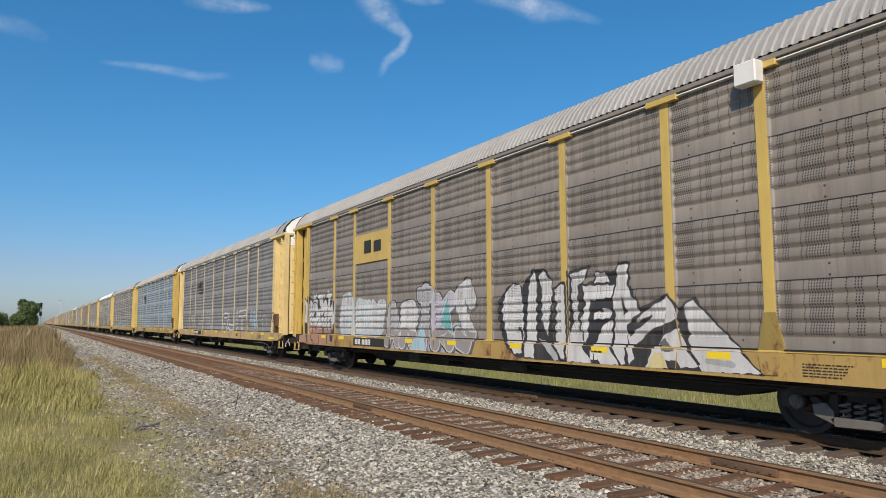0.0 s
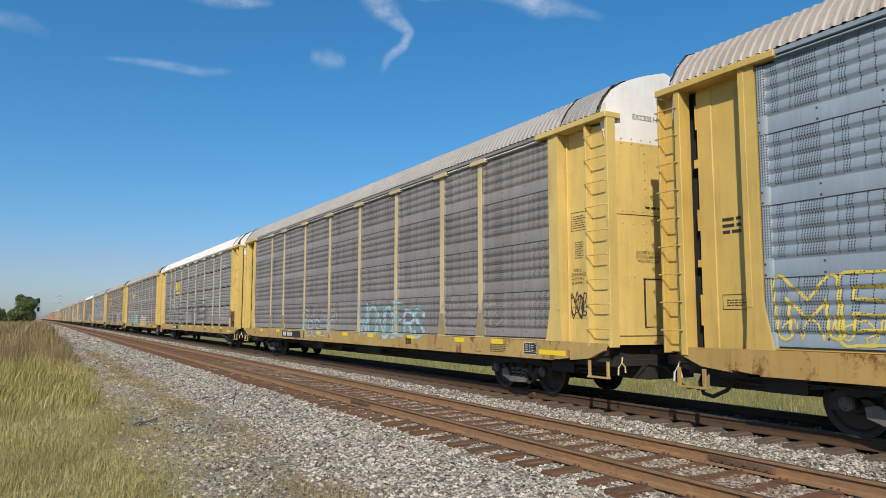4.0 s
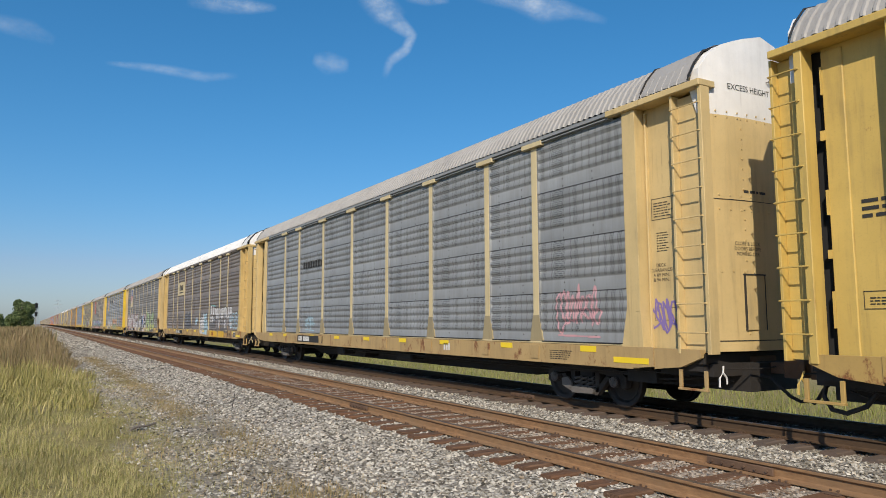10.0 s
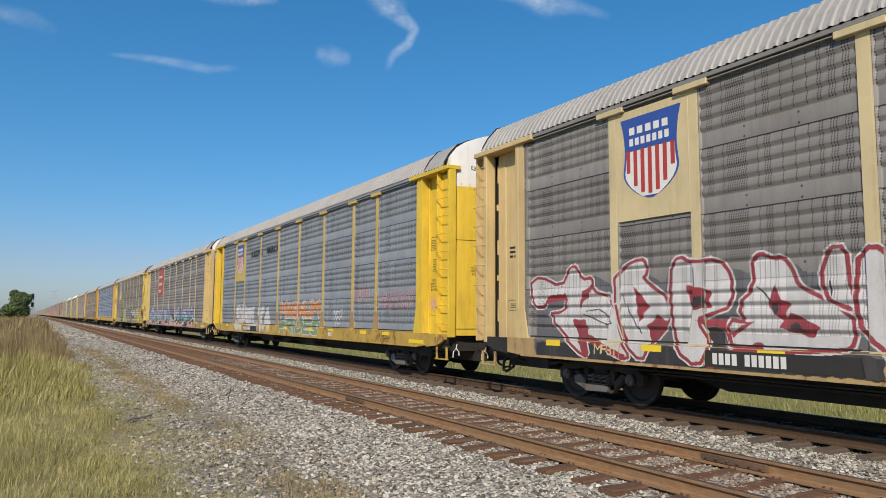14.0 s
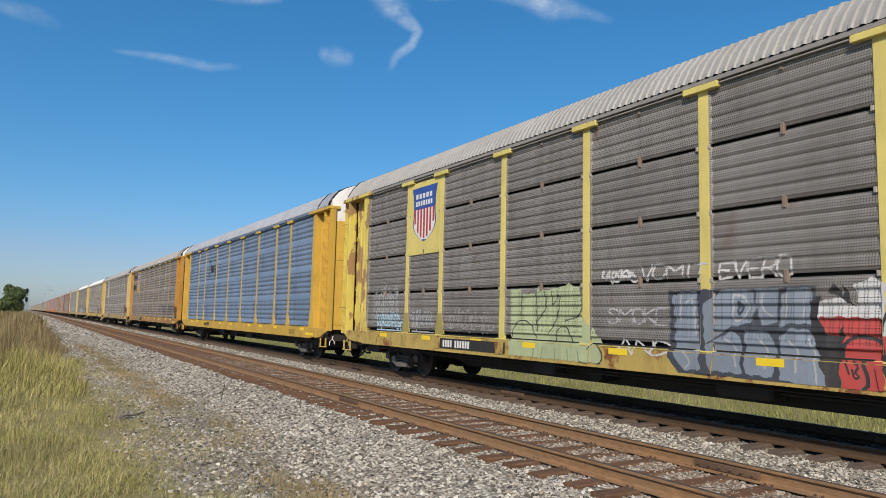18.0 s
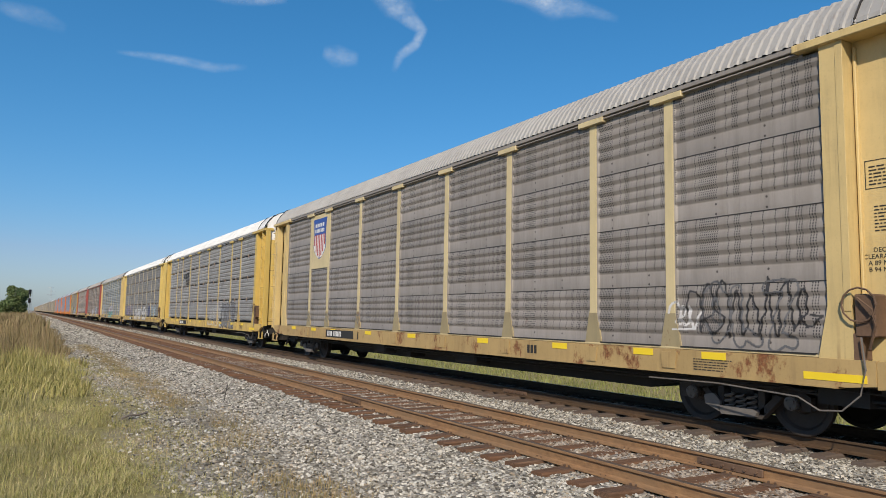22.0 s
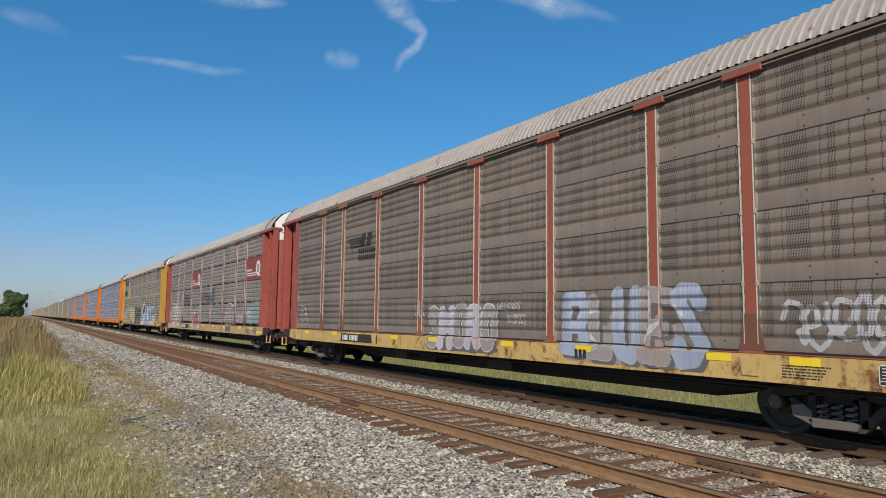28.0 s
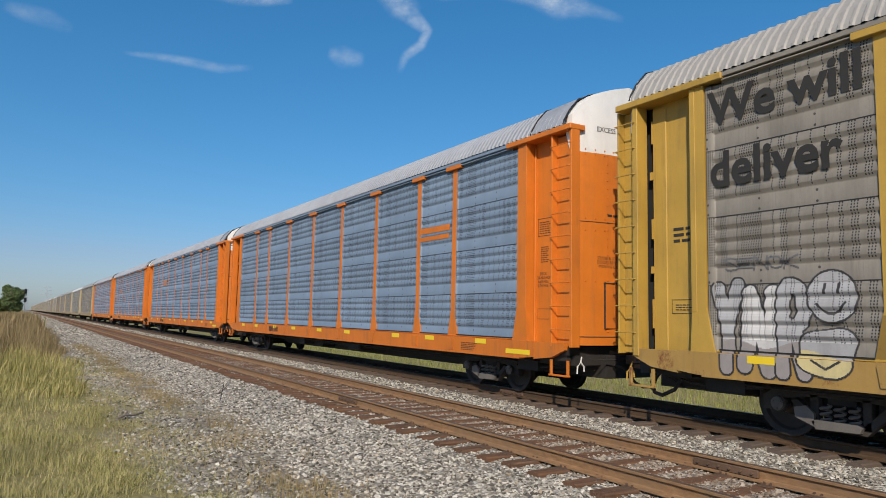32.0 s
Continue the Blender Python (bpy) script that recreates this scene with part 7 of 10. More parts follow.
        G.poly("white", (-4.12, 1.75), (-4.58, 2.30), (-5.00, 2.43), (-5.30, 2.10), (-5.67, 2.03), (-5.69, 2.29), (-5.84, 2.33), (-6.21, 2.32), (-6.44, 2.23), (-6.66, 2.33), (-6.94, 2.36), (-6.89, 0.74), (-4.52, 0.72), (-4.36, 1.16), (-4.18, 1.48))
        G.poly("pink", (-4.43, 1.53), (-5.26, 2.04), (-5.67, 2.02), (-5.86, 1.74), (-6.39, 2.15), (-6.94, 2.34), (-6.89, 0.74), (-5.09, 0.73), (-4.95, 1.08), (-4.36, 1.26))
        G.poly("sky", (-4.12, 1.75), (-4.32, 1.96), (-4.63, 2.28), (-4.93, 2.24), (-4.98, 2.00), (-5.23, 1.93), (-5.02, 1.68), (-4.69, 1.85), (-4.25, 1.69))
        G.poly("sky", (-4.96, 2.20), (-5.02, 2.39), (-5.21, 2.32), (-5.29, 2.04), (-5.53, 1.99), (-5.42, 1.73), (-5.20, 1.84)), G.poly("straw", (-5.30, 2.20), (-5.68, 2.19), (-5.67, 2.00), (-5.34, 2.01))
        G.poly("sky", (-5.75, 1.79), (-5.88, 2.12), (-6.12, 2.30), (-6.37, 2.19), (-6.21, 1.91), (-6.23, 1.51), (-6.08, 1.31), (-5.91, 1.69)), G.poly("lilac", (-6.19, 1.69), (-6.58, 1.64), (-6.36, 1.37), (-6.18, 1.43))
        G.poly("teal", (-4.37, 1.55), (-4.91, 1.67), (-5.41, 1.49), (-5.33, 1.19), (-4.90, 1.23)), G.poly("lilac", (-4.52, 1.01), (-4.89, 1.13), (-5.20, 0.74), (-4.58, 0.74))
        G.poly("sky", (-6.63, 1.69), (-6.91, 1.73), (-6.89, 1.30), (-6.69, 1.20)), G.poly("teal", (-5.10, 1.06), (-6.20, 1.05), (-6.15, 0.97), (-5.20, 0.75)), G.poly("pink", (-4.61, 1.32), (-5.34, 1.37), (-5.64, 1.20), (-4.89, 1.15))
        G.poly("brown", (-5.39, 1.60), (-5.66, 1.60), (-5.72, 1.39), (-5.46, 1.43)), G.poly("teal", (-5.45, 1.57), (-5.63, 1.57), (-5.65, 1.46), (-5.49, 1.47)), G.poly("brown", (-6.56, 2.14), (-6.83, 2.10), (-6.76, 1.92), (-6.63, 1.93))
        G.poly("brown", (-6.21, 1.69), (-6.63, 1.73), (-6.53, 1.53), (-6.33, 1.57)), G.poly("black", (-5.90, 0.77), (-6.28, 1.03), (-6.43, 0.78)), G.poly("straw", (-5.96, 0.79), (-6.28, 0.99), (-6.39, 0.81))
        G.line("brown", 0.018, (-4.12, 1.75), (-4.32, 1.96), (-4.59, 2.28), (-4.87, 2.26), (-4.98, 2.04), (-5.29, 1.94)), G.line("brown", 0.018, (-4.16, 1.72), (-4.63, 1.90), (-4.93, 1.80), (-4.68, 1.63))
        G.line("brown", 0.018, (-4.37, 1.51), (-4.80, 1.64), (-5.29, 1.54), (-5.80, 1.31), (-5.69, 1.15), (-5.07, 1.29), (-4.42, 1.27))
        G.line("brown", 0.018, (-4.99, 2.20), (-5.05, 2.39), (-5.30, 2.24), (-5.34, 2.03), (-5.67, 2.00), (-5.74, 2.29), (-5.89, 2.31))
        G.line("brown", 0.018, (-5.75, 1.79), (-5.92, 2.02), (-6.17, 2.27), (-6.39, 2.17), (-6.29, 1.92), (-6.47, 1.83))
        G.line("brown", 0.02, (-5.75, 1.79), (-6.01, 1.69), (-6.13, 1.36), (-6.31, 1.33), (-6.54, 1.44), (-6.59, 1.60), (-6.32, 1.59))
        G.line("brown", 0.02, (-6.39, 2.14), (-6.44, 2.22), (-6.74, 2.31), (-6.90, 2.21), (-6.92, 1.95), (-6.63, 1.68), (-6.55, 2.00)), G.line("brown", 0.018, (-4.52, 1.00), (-5.10, 1.04), (-5.79, 1.16), (-6.13, 1.09), (-5.91, 0.89))
        G.line("white", 0.014, (-5.08, 1.69), (-5.51, 1.74), (-5.71, 1.60))
        G.field(-6.80, -9.1, 0.74, 1.35, "pink", 5, 0.12), G.word(-6.90, -9.1, 0.76, 2.30, "OZS", 75, "sky", "brown", 0.2, 0.022, fills=("pink", "straw", "teal"), rise=0.15, soft=0, wild=0.12, cuts=6, lean=0.15), G.wedge([(-7.4, 0.80), (-8.3, 0.78), (-8.0, 1.3)], "teal", "brown", 0.03)
        G.note(-5.26, -6.15, 2.32, 2.52, "DESIGNO", "black", 0.016, 76), G.note(-8.2, -9.0, 2.35, 2.6, "CREW", "grey", 0.022, 77), G.tag(-9.2, -10.2, 1.3, 2.3, 77, "grey", 0.025), G.note(-9.8, -11.3, 2.1, 2.5, "STRANGE", "white", 0.028), G.outline(-9.9, -11.2, 1.2, 1.9, 3, 79, "white", 0.022)
        label = "long band of green, straw and pink spray-painted letters"
    elif k == 7:
        bars_emblem(car, 6.3, 3.72, 2.2, 0.26, INK, 8, under=False)
        G.tag(-9.4, -10.6, 1.3, 2.3, 81, "pink"), G.tag(6.0, 5.0, 1.3, 1.8, 82, "sky")
        label = "two small tags"
    elif k == 8:
        pl = emblem_plate(car, 6, 3.60, 4.55, M["post"], "cream sheet with a dark emblem")
        bars_emblem(car, 6.2, 3.95, 1.55, 0.42, INK, 3, pl)
        G.tag(11, 7.6, 1.4, 1.9, 91, "ghost", 0.025, 20)
        G.poly("grey", (3.83, 2.04), (3.49, 2.24), (2.95, 2.33), (2.62, 2.10), (2.32, 2.39), (1.85, 2.22), (1.58, 1.79), (1.03, 1.19), (3.77, 1.23)), G.line("silver", 0.016, (3.69, 2.04), (3.77, 1.35))
        G.line("silver", 0.016, (3.03, 2.22), (2.93, 1.62)), G.line("silver", 0.016, (2.83, 1.72), (2.57, 2.28), (2.18, 2.35), (1.80, 2.17), (1.72, 1.71)), G.line("silver", 0.016, (1.71, 2.16), (1.36, 1.65), (1.03, 1.19))
        G.line("black", 0.03, (3.35, 2.08), (3.31, 1.31)), G.line("black", 0.03, (2.20, 1.98), (2.14, 1.33)), G.poly("sky", (0.09, 1.67), (-0.19, 1.85), (-0.63, 1.84), (-0.75, 1.67), (-0.37, 1.59), (-0.39, 1.35), (-0.00, 1.47))
        G.line("silver", 0.014, (0.15, 1.26), (0.10, 1.74), (-0.29, 1.97), (-0.75, 1.86))
        G.poly("white", (-1.44, 1.78), (-1.60, 1.89), (-2.31, 1.90), (-2.30, 2.18), (-2.63, 2.19), (-2.67, 1.76), (-2.75, 1.29), (-2.73, 0.84), (-1.84, 0.86), (-1.58, 1.20))
        G.poly("sky", (-2.66, 2.16), (-3.03, 2.06), (-3.16, 2.16), (-3.41, 2.13), (-3.40, 1.75), (-3.66, 1.60), (-3.71, 1.31), (-3.98, 1.11), (-3.93, 0.81), (-2.73, 0.82), (-2.75, 1.29), (-2.67, 1.74))
        G.line("black", 0.016, (-1.46, 1.75), (-2.31, 1.88)), G.line("black", 0.016, (-1.89, 1.82), (-1.90, 1.59), (-1.51, 1.48)), G.line("black", 0.016, (-1.96, 1.59), (-2.32, 1.66), (-2.31, 1.37), (-1.65, 1.25))
        G.line("black", 0.016, (-2.66, 2.13), (-2.64, 1.74), (-3.28, 1.69)), G.line("black", 0.016, (-2.76, 1.48), (-3.36, 1.51), (-3.49, 1.23)), G.line("black", 0.016, (-2.97, 1.76), (-2.90, 1.32))
        G.line("black", 0.016, (-3.40, 1.69), (-3.31, 1.23)), G.line("black", 0.018, (-1.80, 1.21), (-2.72, 1.21), (-3.69, 1.20)), G.line("black", 0.016, (-2.72, 1.21), (-2.73, 0.82)), G.line("black", 0.016, (-3.24, 1.23), (-3.10, 0.78))
        G.line("black", 0.014, (-2.18, 1.88), (-2.26, 2.18), (-2.61, 2.19)), G.poly("smoke", (-4.35, 1.97), (-5.88, 2.04), (-5.84, 1.25), (-4.36, 1.26))
        G.line("teal", 0.022, (-4.32, 1.90), (-4.39, 2.50), (-4.67, 2.69), (-4.99, 2.59), (-5.29, 2.65), (-5.61, 2.53), (-5.91, 2.56))
        G.poly("white", (-4.41, 2.46), (-4.55, 2.61), (-4.82, 2.63), (-4.96, 2.49), (-4.96, 2.18), (-4.75, 2.00), (-4.49, 2.10))
        G.line("black", 0.014, (-4.41, 2.46), (-4.55, 2.61), (-4.82, 2.63), (-4.96, 2.49), (-4.96, 2.18), (-4.75, 2.00), (-4.49, 2.10), (-4.41, 2.46))
        G.poly("white", (-5.02, 2.41), (-5.17, 2.57), (-5.37, 2.59), (-5.51, 2.44), (-5.50, 2.19), (-5.34, 1.98), (-5.09, 2.07))
        G.line("black", 0.014, (-5.02, 2.41), (-5.17, 2.57), (-5.37, 2.59), (-5.51, 2.44), (-5.50, 2.19), (-5.34, 1.98), (-5.09, 2.07), (-5.02, 2.41))
        G.poly("white", (-5.57, 2.37), (-5.71, 2.49), (-5.91, 2.49), (-5.88, 2.02), (-5.65, 1.98)), G.line("black", 0.014, (-5.57, 2.37), (-5.71, 2.49), (-5.91, 2.49), (-5.88, 2.02), (-5.65, 1.98), (-5.57, 2.37))
        G.poly("white", (-4.41, 2.18), (-4.64, 1.98), (-4.68, 1.64), (-4.52, 1.50), (-4.41, 1.72)), G.line("black", 0.014, (-4.41, 2.18), (-4.64, 1.98), (-4.68, 1.64), (-4.52, 1.50), (-4.41, 1.72), (-4.41, 2.18))
        G.poly("white", (-4.73, 1.98), (-4.99, 2.06), (-5.22, 1.83), (-5.17, 1.57), (-4.98, 1.48), (-4.81, 1.71))
        G.line("black", 0.014, (-4.73, 1.98), (-4.99, 2.06), (-5.22, 1.83), (-5.17, 1.57), (-4.98, 1.48), (-4.81, 1.71), (-4.73, 1.98)), G.poly("white", (-5.34, 1.94), (-5.58, 1.92), (-5.60, 1.67), (-5.42, 1.58))
        G.line("black", 0.014, (-5.34, 1.94), (-5.58, 1.92), (-5.60, 1.67), (-5.42, 1.58), (-5.34, 1.94))
        G.field(-5.89, -9.2, 1.0, 1.8, "smoke", 2, 0.1)
        for n in range(6):
            a = -5.89 - 0.66 * n
            G.blob(a, a - 0.68, 1.72, 2.48, "white", "black", "silver" if n % 2 else None, 300 + n, 0.02), G.blob(a - 0.1, a - 0.6, 1.2, 1.78, "white" if n % 2 else "ghost", "black", None, 310 + n, 0.02)
        G.word(-9.3, -11.1, 1.25, 2.1, "WOB", 97, None, "sky", 0.10, 0.03)
        sp = part("sill_plate", Geo().box(-1.567, -1.55, -8.3, -4.75, 0.755, 1.075), painted("fresh_gold", (0.66, 0.40, 0.03), 0.15), car, (0, 0, 0.06), label="freshly painted golden length of sill")
        part("owner_mark", on_side(digit_bars(0, 0.20, 3), -1.5715, -5.3, 0.81), plain("brown_red_mark", (0.30, 0.06, 0.02)), sp)
        label = "grey, white and pale blue spray-painted letters"
    elif k == 9:
        shield_emblem(car, M["post"])
        G.poly("grey", (11.01, 1.85), (10.20, 2.13), (9.23, 2.37), (8.73, 2.13), (8.30, 2.60), (7.86, 2.30), (7.55, 2.14), (7.31, 2.56), (6.24, 2.35), (5.91, 2.25), (5.77, 2.45), (5.25, 2.37), (5.01, 2.20), (4.78, 2.19), (4.68, 2.53), (4.43, 2.51), (4.31, 1.98), (4.05, 2.37), (3.96, 2.40), (4.01, 0.77), (10.94, 0.64), (11.03, 1.02))
        G.poly("black", (10.94, 1.02), (4.32, 1.10), (4.00, 1.02), (4.01, 0.77), (10.94, 0.64))
        G.line("white", 0.062, (11.21, 2.28), (10.91, 2.44), (10.20, 2.16), (9.94, 2.57), (9.74, 2.59), (9.60, 2.30), (9.29, 2.34), (9.31, 2.07), (8.73, 1.92), (8.54, 1.10), (8.29, 0.84), (8.49, 0.78), (9.48, 1.23), (9.35, 0.75), (9.74, 0.90), (10.64, 1.61), (10.08, 1.67), (10.03, 1.98), (10.64, 1.99), (10.69, 1.76), (11.10, 1.76), (11.21, 2.28))
        G.poly("white", (11.21, 2.28), (10.91, 2.44), (10.20, 2.16), (9.94, 2.57), (9.74, 2.59), (9.60, 2.30), (9.29, 2.34), (9.31, 2.07), (8.73, 1.92), (8.54, 1.10), (8.29, 0.84), (8.49, 0.78), (9.48, 1.23), (9.35, 0.75), (9.74, 0.90), (10.64, 1.61), (10.08, 1.67), (10.03, 1.98), (10.64, 1.99), (10.69, 1.76), (11.10, 1.76))
        G.line("crimson", 0.03, (11.21, 2.28), (10.91, 2.44), (10.20, 2.16), (9.94, 2.57), (9.74, 2.59), (9.60, 2.30), (9.29, 2.34), (9.31, 2.07), (8.73, 1.92), (8.54, 1.10), (8.29, 0.84), (8.49, 0.78), (9.48, 1.23), (9.35, 0.75), (9.74, 0.90), (10.64, 1.61), (10.08, 1.67), (10.03, 1.98), (10.64, 1.99), (10.69, 1.76), (11.10, 1.76), (11.21, 2.28))
        G.line("white", 0.062, (8.69, 2.29), (8.30, 2.58), (7.94, 2.61), (7.91, 2.33), (8.05, 2.26), (7.39, 1.85), (7.43, 1.47), (7.83, 1.08), (8.03, 0.75), (8.42, 1.06), (8.67, 1.66), (8.69, 2.29))
        G.poly("white", (8.69, 2.29), (8.30, 2.58), (7.94, 2.61), (7.91, 2.33), (8.05, 2.26), (7.39, 1.85), (7.43, 1.47), (7.83, 1.08), (8.03, 0.75), (8.42, 1.06), (8.67, 1.66))
        G.line("crimson", 0.03, (8.69, 2.29), (8.30, 2.58), (7.94, 2.61), (7.91, 2.33), (8.05, 2.26), (7.39, 1.85), (7.43, 1.47), (7.83, 1.08), (8.03, 0.75), (8.42, 1.06), (8.67, 1.66), (8.69, 2.29))
        G.line("white", 0.062, (7.40, 2.37), (7.22, 2.62), (6.97, 2.47), (6.44, 2.51), (6.20, 2.20), (6.22, 1.74), (6.62, 1.61), (6.89, 1.52), (6.59, 1.13), (6.82, 0.72), (7.30, 1.01), (7.42, 1.80), (7.40, 2.37))
        G.poly("white", (7.40, 2.37), (7.22, 2.62), (6.97, 2.47), (6.44, 2.51), (6.20, 2.20), (6.22, 1.74), (6.62, 1.61), (6.89, 1.52), (6.59, 1.13), (6.82, 0.72), (7.30, 1.01), (7.42, 1.80))
        G.line("crimson", 0.03, (7.40, 2.37), (7.22, 2.62), (6.97, 2.47), (6.44, 2.51), (6.20, 2.20), (6.22, 1.74), (6.62, 1.61), (6.89, 1.52), (6.59, 1.13), (6.82, 0.72), (7.30, 1.01), (7.42, 1.80), (7.40, 2.37))
        G.line("white", 0.062, (5.86, 2.41), (5.72, 2.55), (5.50, 2.43), (5.37, 2.46), (5.23, 2.29), (5.14, 2.01), (4.79, 1.84), (4.61, 1.73), (4.38, 1.54), (4.40, 1.21), (4.53, 1.11), (6.25, 1.01), (6.32, 1.53), (5.99, 1.49), (6.12, 1.74), (5.83, 2.03), (5.86, 2.41))
        G.poly("white", (5.86, 2.41), (5.72, 2.55), (5.50, 2.43), (5.37, 2.46), (5.23, 2.29), (5.14, 2.01), (4.79, 1.84), (4.61, 1.73), (4.38, 1.54), (4.40, 1.21), (4.53, 1.11), (6.25, 1.01), (6.32, 1.53), (5.99, 1.49), (6.12, 1.74), (5.83, 2.03))
        G.line("crimson", 0.03, (5.86, 2.41), (5.72, 2.55), (5.50, 2.43), (5.37, 2.46), (5.23, 2.29), (5.14, 2.01), (4.79, 1.84), (4.61, 1.73), (4.38, 1.54), (4.40, 1.21), (4.53, 1.11), (6.25, 1.01), (6.32, 1.53), (5.99, 1.49), (6.12, 1.74), (5.83, 2.03), (5.86, 2.41))
        G.line("white", 0.062, (4.81, 2.19), (4.68, 2.55), (4.46, 2.53), (4.43, 2.02), (4.33, 1.65), (4.57, 1.73), (4.75, 1.84), (4.81, 2.19))
        G.poly("white", (4.81, 2.19), (4.68, 2.55), (4.46, 2.53), (4.43, 2.02), (4.33, 1.65), (4.57, 1.73), (4.75, 1.84))
        G.line("crimson", 0.03, (4.81, 2.19), (4.68, 2.55), (4.46, 2.53), (4.43, 2.02), (4.33, 1.65), (4.57, 1.73), (4.75, 1.84), (4.81, 2.19)), G.poly("crimson", (9.59, 2.05), (9.30, 2.21), (9.33, 2.05), (9.67, 1.72))
        G.poly("crimson", (10.64, 1.99), (10.03, 2.04), (10.08, 1.90), (10.68, 1.84)), G.poly("crimson", (9.48, 1.24), (8.42, 0.86), (8.49, 0.77), (9.49, 1.11)), G.poly("crimson", (9.88, 1.51), (9.48, 1.50), (9.35, 0.75), (9.54, 0.85))
        G.poly("crimson", (8.25, 2.14), (7.87, 1.76), (8.13, 1.46), (8.19, 1.91)), G.poly("crimson", (7.69, 1.61), (7.46, 1.47), (7.83, 1.10), (7.94, 1.39)), G.poly("crimson", (7.09, 2.10), (6.61, 2.01), (6.62, 1.72), (6.97, 1.68))
        G.poly("black", (6.96, 1.92), (6.69, 1.89), (6.73, 1.75), (6.94, 1.73)), G.poly("crimson", (6.86, 1.53), (6.35, 1.53), (6.29, 1.01), (6.38, 1.39), (6.84, 1.45)), G.poly("black", (6.71, 1.41), (6.40, 1.39), (6.35, 1.05), (6.57, 1.08))
        G.poly("crimson", (6.30, 1.53), (5.85, 1.49), (6.24, 1.25), (6.26, 1.33), (5.99, 1.46)), G.poly("crimson", (5.59, 1.84), (5.51, 2.06), (5.40, 1.81), (5.27, 1.79), (5.37, 1.49), (5.62, 1.72))
        G.poly("black", (5.57, 1.77), (5.50, 1.80), (5.44, 1.69), (5.53, 1.60)), G.poly("crimson", (5.26, 1.65), (4.85, 1.42), (4.95, 1.27), (5.46, 1.41)), G.poly("black", (5.26, 1.47), (5.20, 1.50), (5.01, 1.34), (5.29, 1.41))
        G.poly("crimson", (6.29, 1.05), (5.73, 1.20), (5.65, 0.96), (5.78, 1.07), (6.27, 0.96)), G.poly("crimson", (6.71, 0.72), (6.55, 1.00), (6.53, 0.69)), G.line("black", 0.012, (9.48, 1.67), (9.02, 1.72), (8.71, 1.35), (9.55, 1.61))
        G.line("black", 0.012, (8.52, 1.97), (8.33, 1.61), (8.08, 1.27)), G.line("black", 0.012, (6.92, 2.37), (6.92, 2.07)), G.line("black", 0.012, (5.78, 2.03), (5.57, 1.82)), G.line("black", 0.014, (4.69, 2.07), (4.68, 1.88))
        G.note(8.9, 8.4, 1.75, 2.05, "PLKS", "white", 0.016), G.note(9.2, 8.6, 0.82, 1.05, "MFBT", "straw", 0.014)
        G.line("white", 0.062, (4.31, 2.35), (4.10, 2.55), (3.85, 2.29), (2.40, 2.53), (2.31, 2.26), (2.80, 1.79), (3.16, 1.82), (3.05, 2.09), (3.96, 2.15), (3.42, 1.62), (2.71, 1.52), (2.75, 0.84), (3.46, 0.77), (4.09, 1.16), (4.38, 1.55), (4.31, 2.35))
        G.poly("white", (4.31, 2.35), (4.10, 2.55), (3.85, 2.29), (2.40, 2.53), (2.31, 2.26), (2.80, 1.79), (3.16, 1.82), (3.05, 2.09), (3.96, 2.15), (3.42, 1.62), (2.71, 1.52), (2.75, 0.84), (3.46, 0.77), (4.09, 1.16), (4.38, 1.55))
        G.line("crimson", 0.034, (4.31, 2.35), (4.10, 2.55), (3.85, 2.29), (2.40, 2.53), (2.31, 2.26), (2.80, 1.79), (3.16, 1.82), (3.05, 2.09), (3.96, 2.15), (3.42, 1.62), (2.71, 1.52), (2.75, 0.84), (3.46, 0.77), (4.09, 1.16), (4.38, 1.55), (4.31, 2.35))
        G.poly("black", (3.91, 1.99), (3.19, 1.77), (3.37, 1.62), (3.69, 1.69)), G.poly("ghost", (2.56, 1.49), (2.37, 1.78), (0.28, 1.81), (0.26, 0.79), (1.16, 0.73), (2.46, 0.88))
        G.poly("silver", (2.37, 1.55), (2.30, 1.73), (1.52, 1.79), (1.45, 1.50), (1.65, 1.04), (2.41, 1.04)), G.poly("white", (1.18, 1.50), (0.87, 1.94), (0.57, 1.84), (0.51, 1.11), (0.26, 0.84), (1.00, 0.74), (1.21, 1.08))
        G.poly("straw", (0.99, 1.04), (0.40, 1.01), (0.32, 0.73), (0.92, 0.74)), G.poly("pink", (0.61, 1.90), (0.29, 1.72), (0.21, 1.33), (0.51, 1.38)), G.line("grey", 0.018, (2.14, 1.68), (1.53, 1.70), (1.60, 1.25), (2.01, 1.24))
        G.line("grey", 0.018, (1.40, 1.61), (1.00, 0.90)), G.line("grey", 0.022, (0.88, 1.56), (0.93, 1.27), (0.84, 1.12))
        G.poly("white", (0.28, 2.06), (-0.09, 2.67), (-0.41, 2.36), (-0.69, 2.62), (-1.20, 2.27), (-1.37, 2.31), (-2.10, 2.36), (-2.22, 2.64), (-2.80, 2.36), (-3.01, 2.25), (-3.55, 2.39), (-3.49, 0.72), (-2.53, 0.64), (-1.29, 0.67), (-0.01, 0.69), (0.45, 1.11))
        G.poly("pink", (-0.79, 2.34), (-1.21, 2.29), (-1.16, 2.08)), G.poly("pink", (-1.91, 2.48), (-2.05, 2.47), (-2.04, 2.35), (-1.90, 2.34)), G.poly("pink", (-2.76, 2.41), (-3.55, 2.38), (-3.39, 1.94), (-2.82, 2.00))
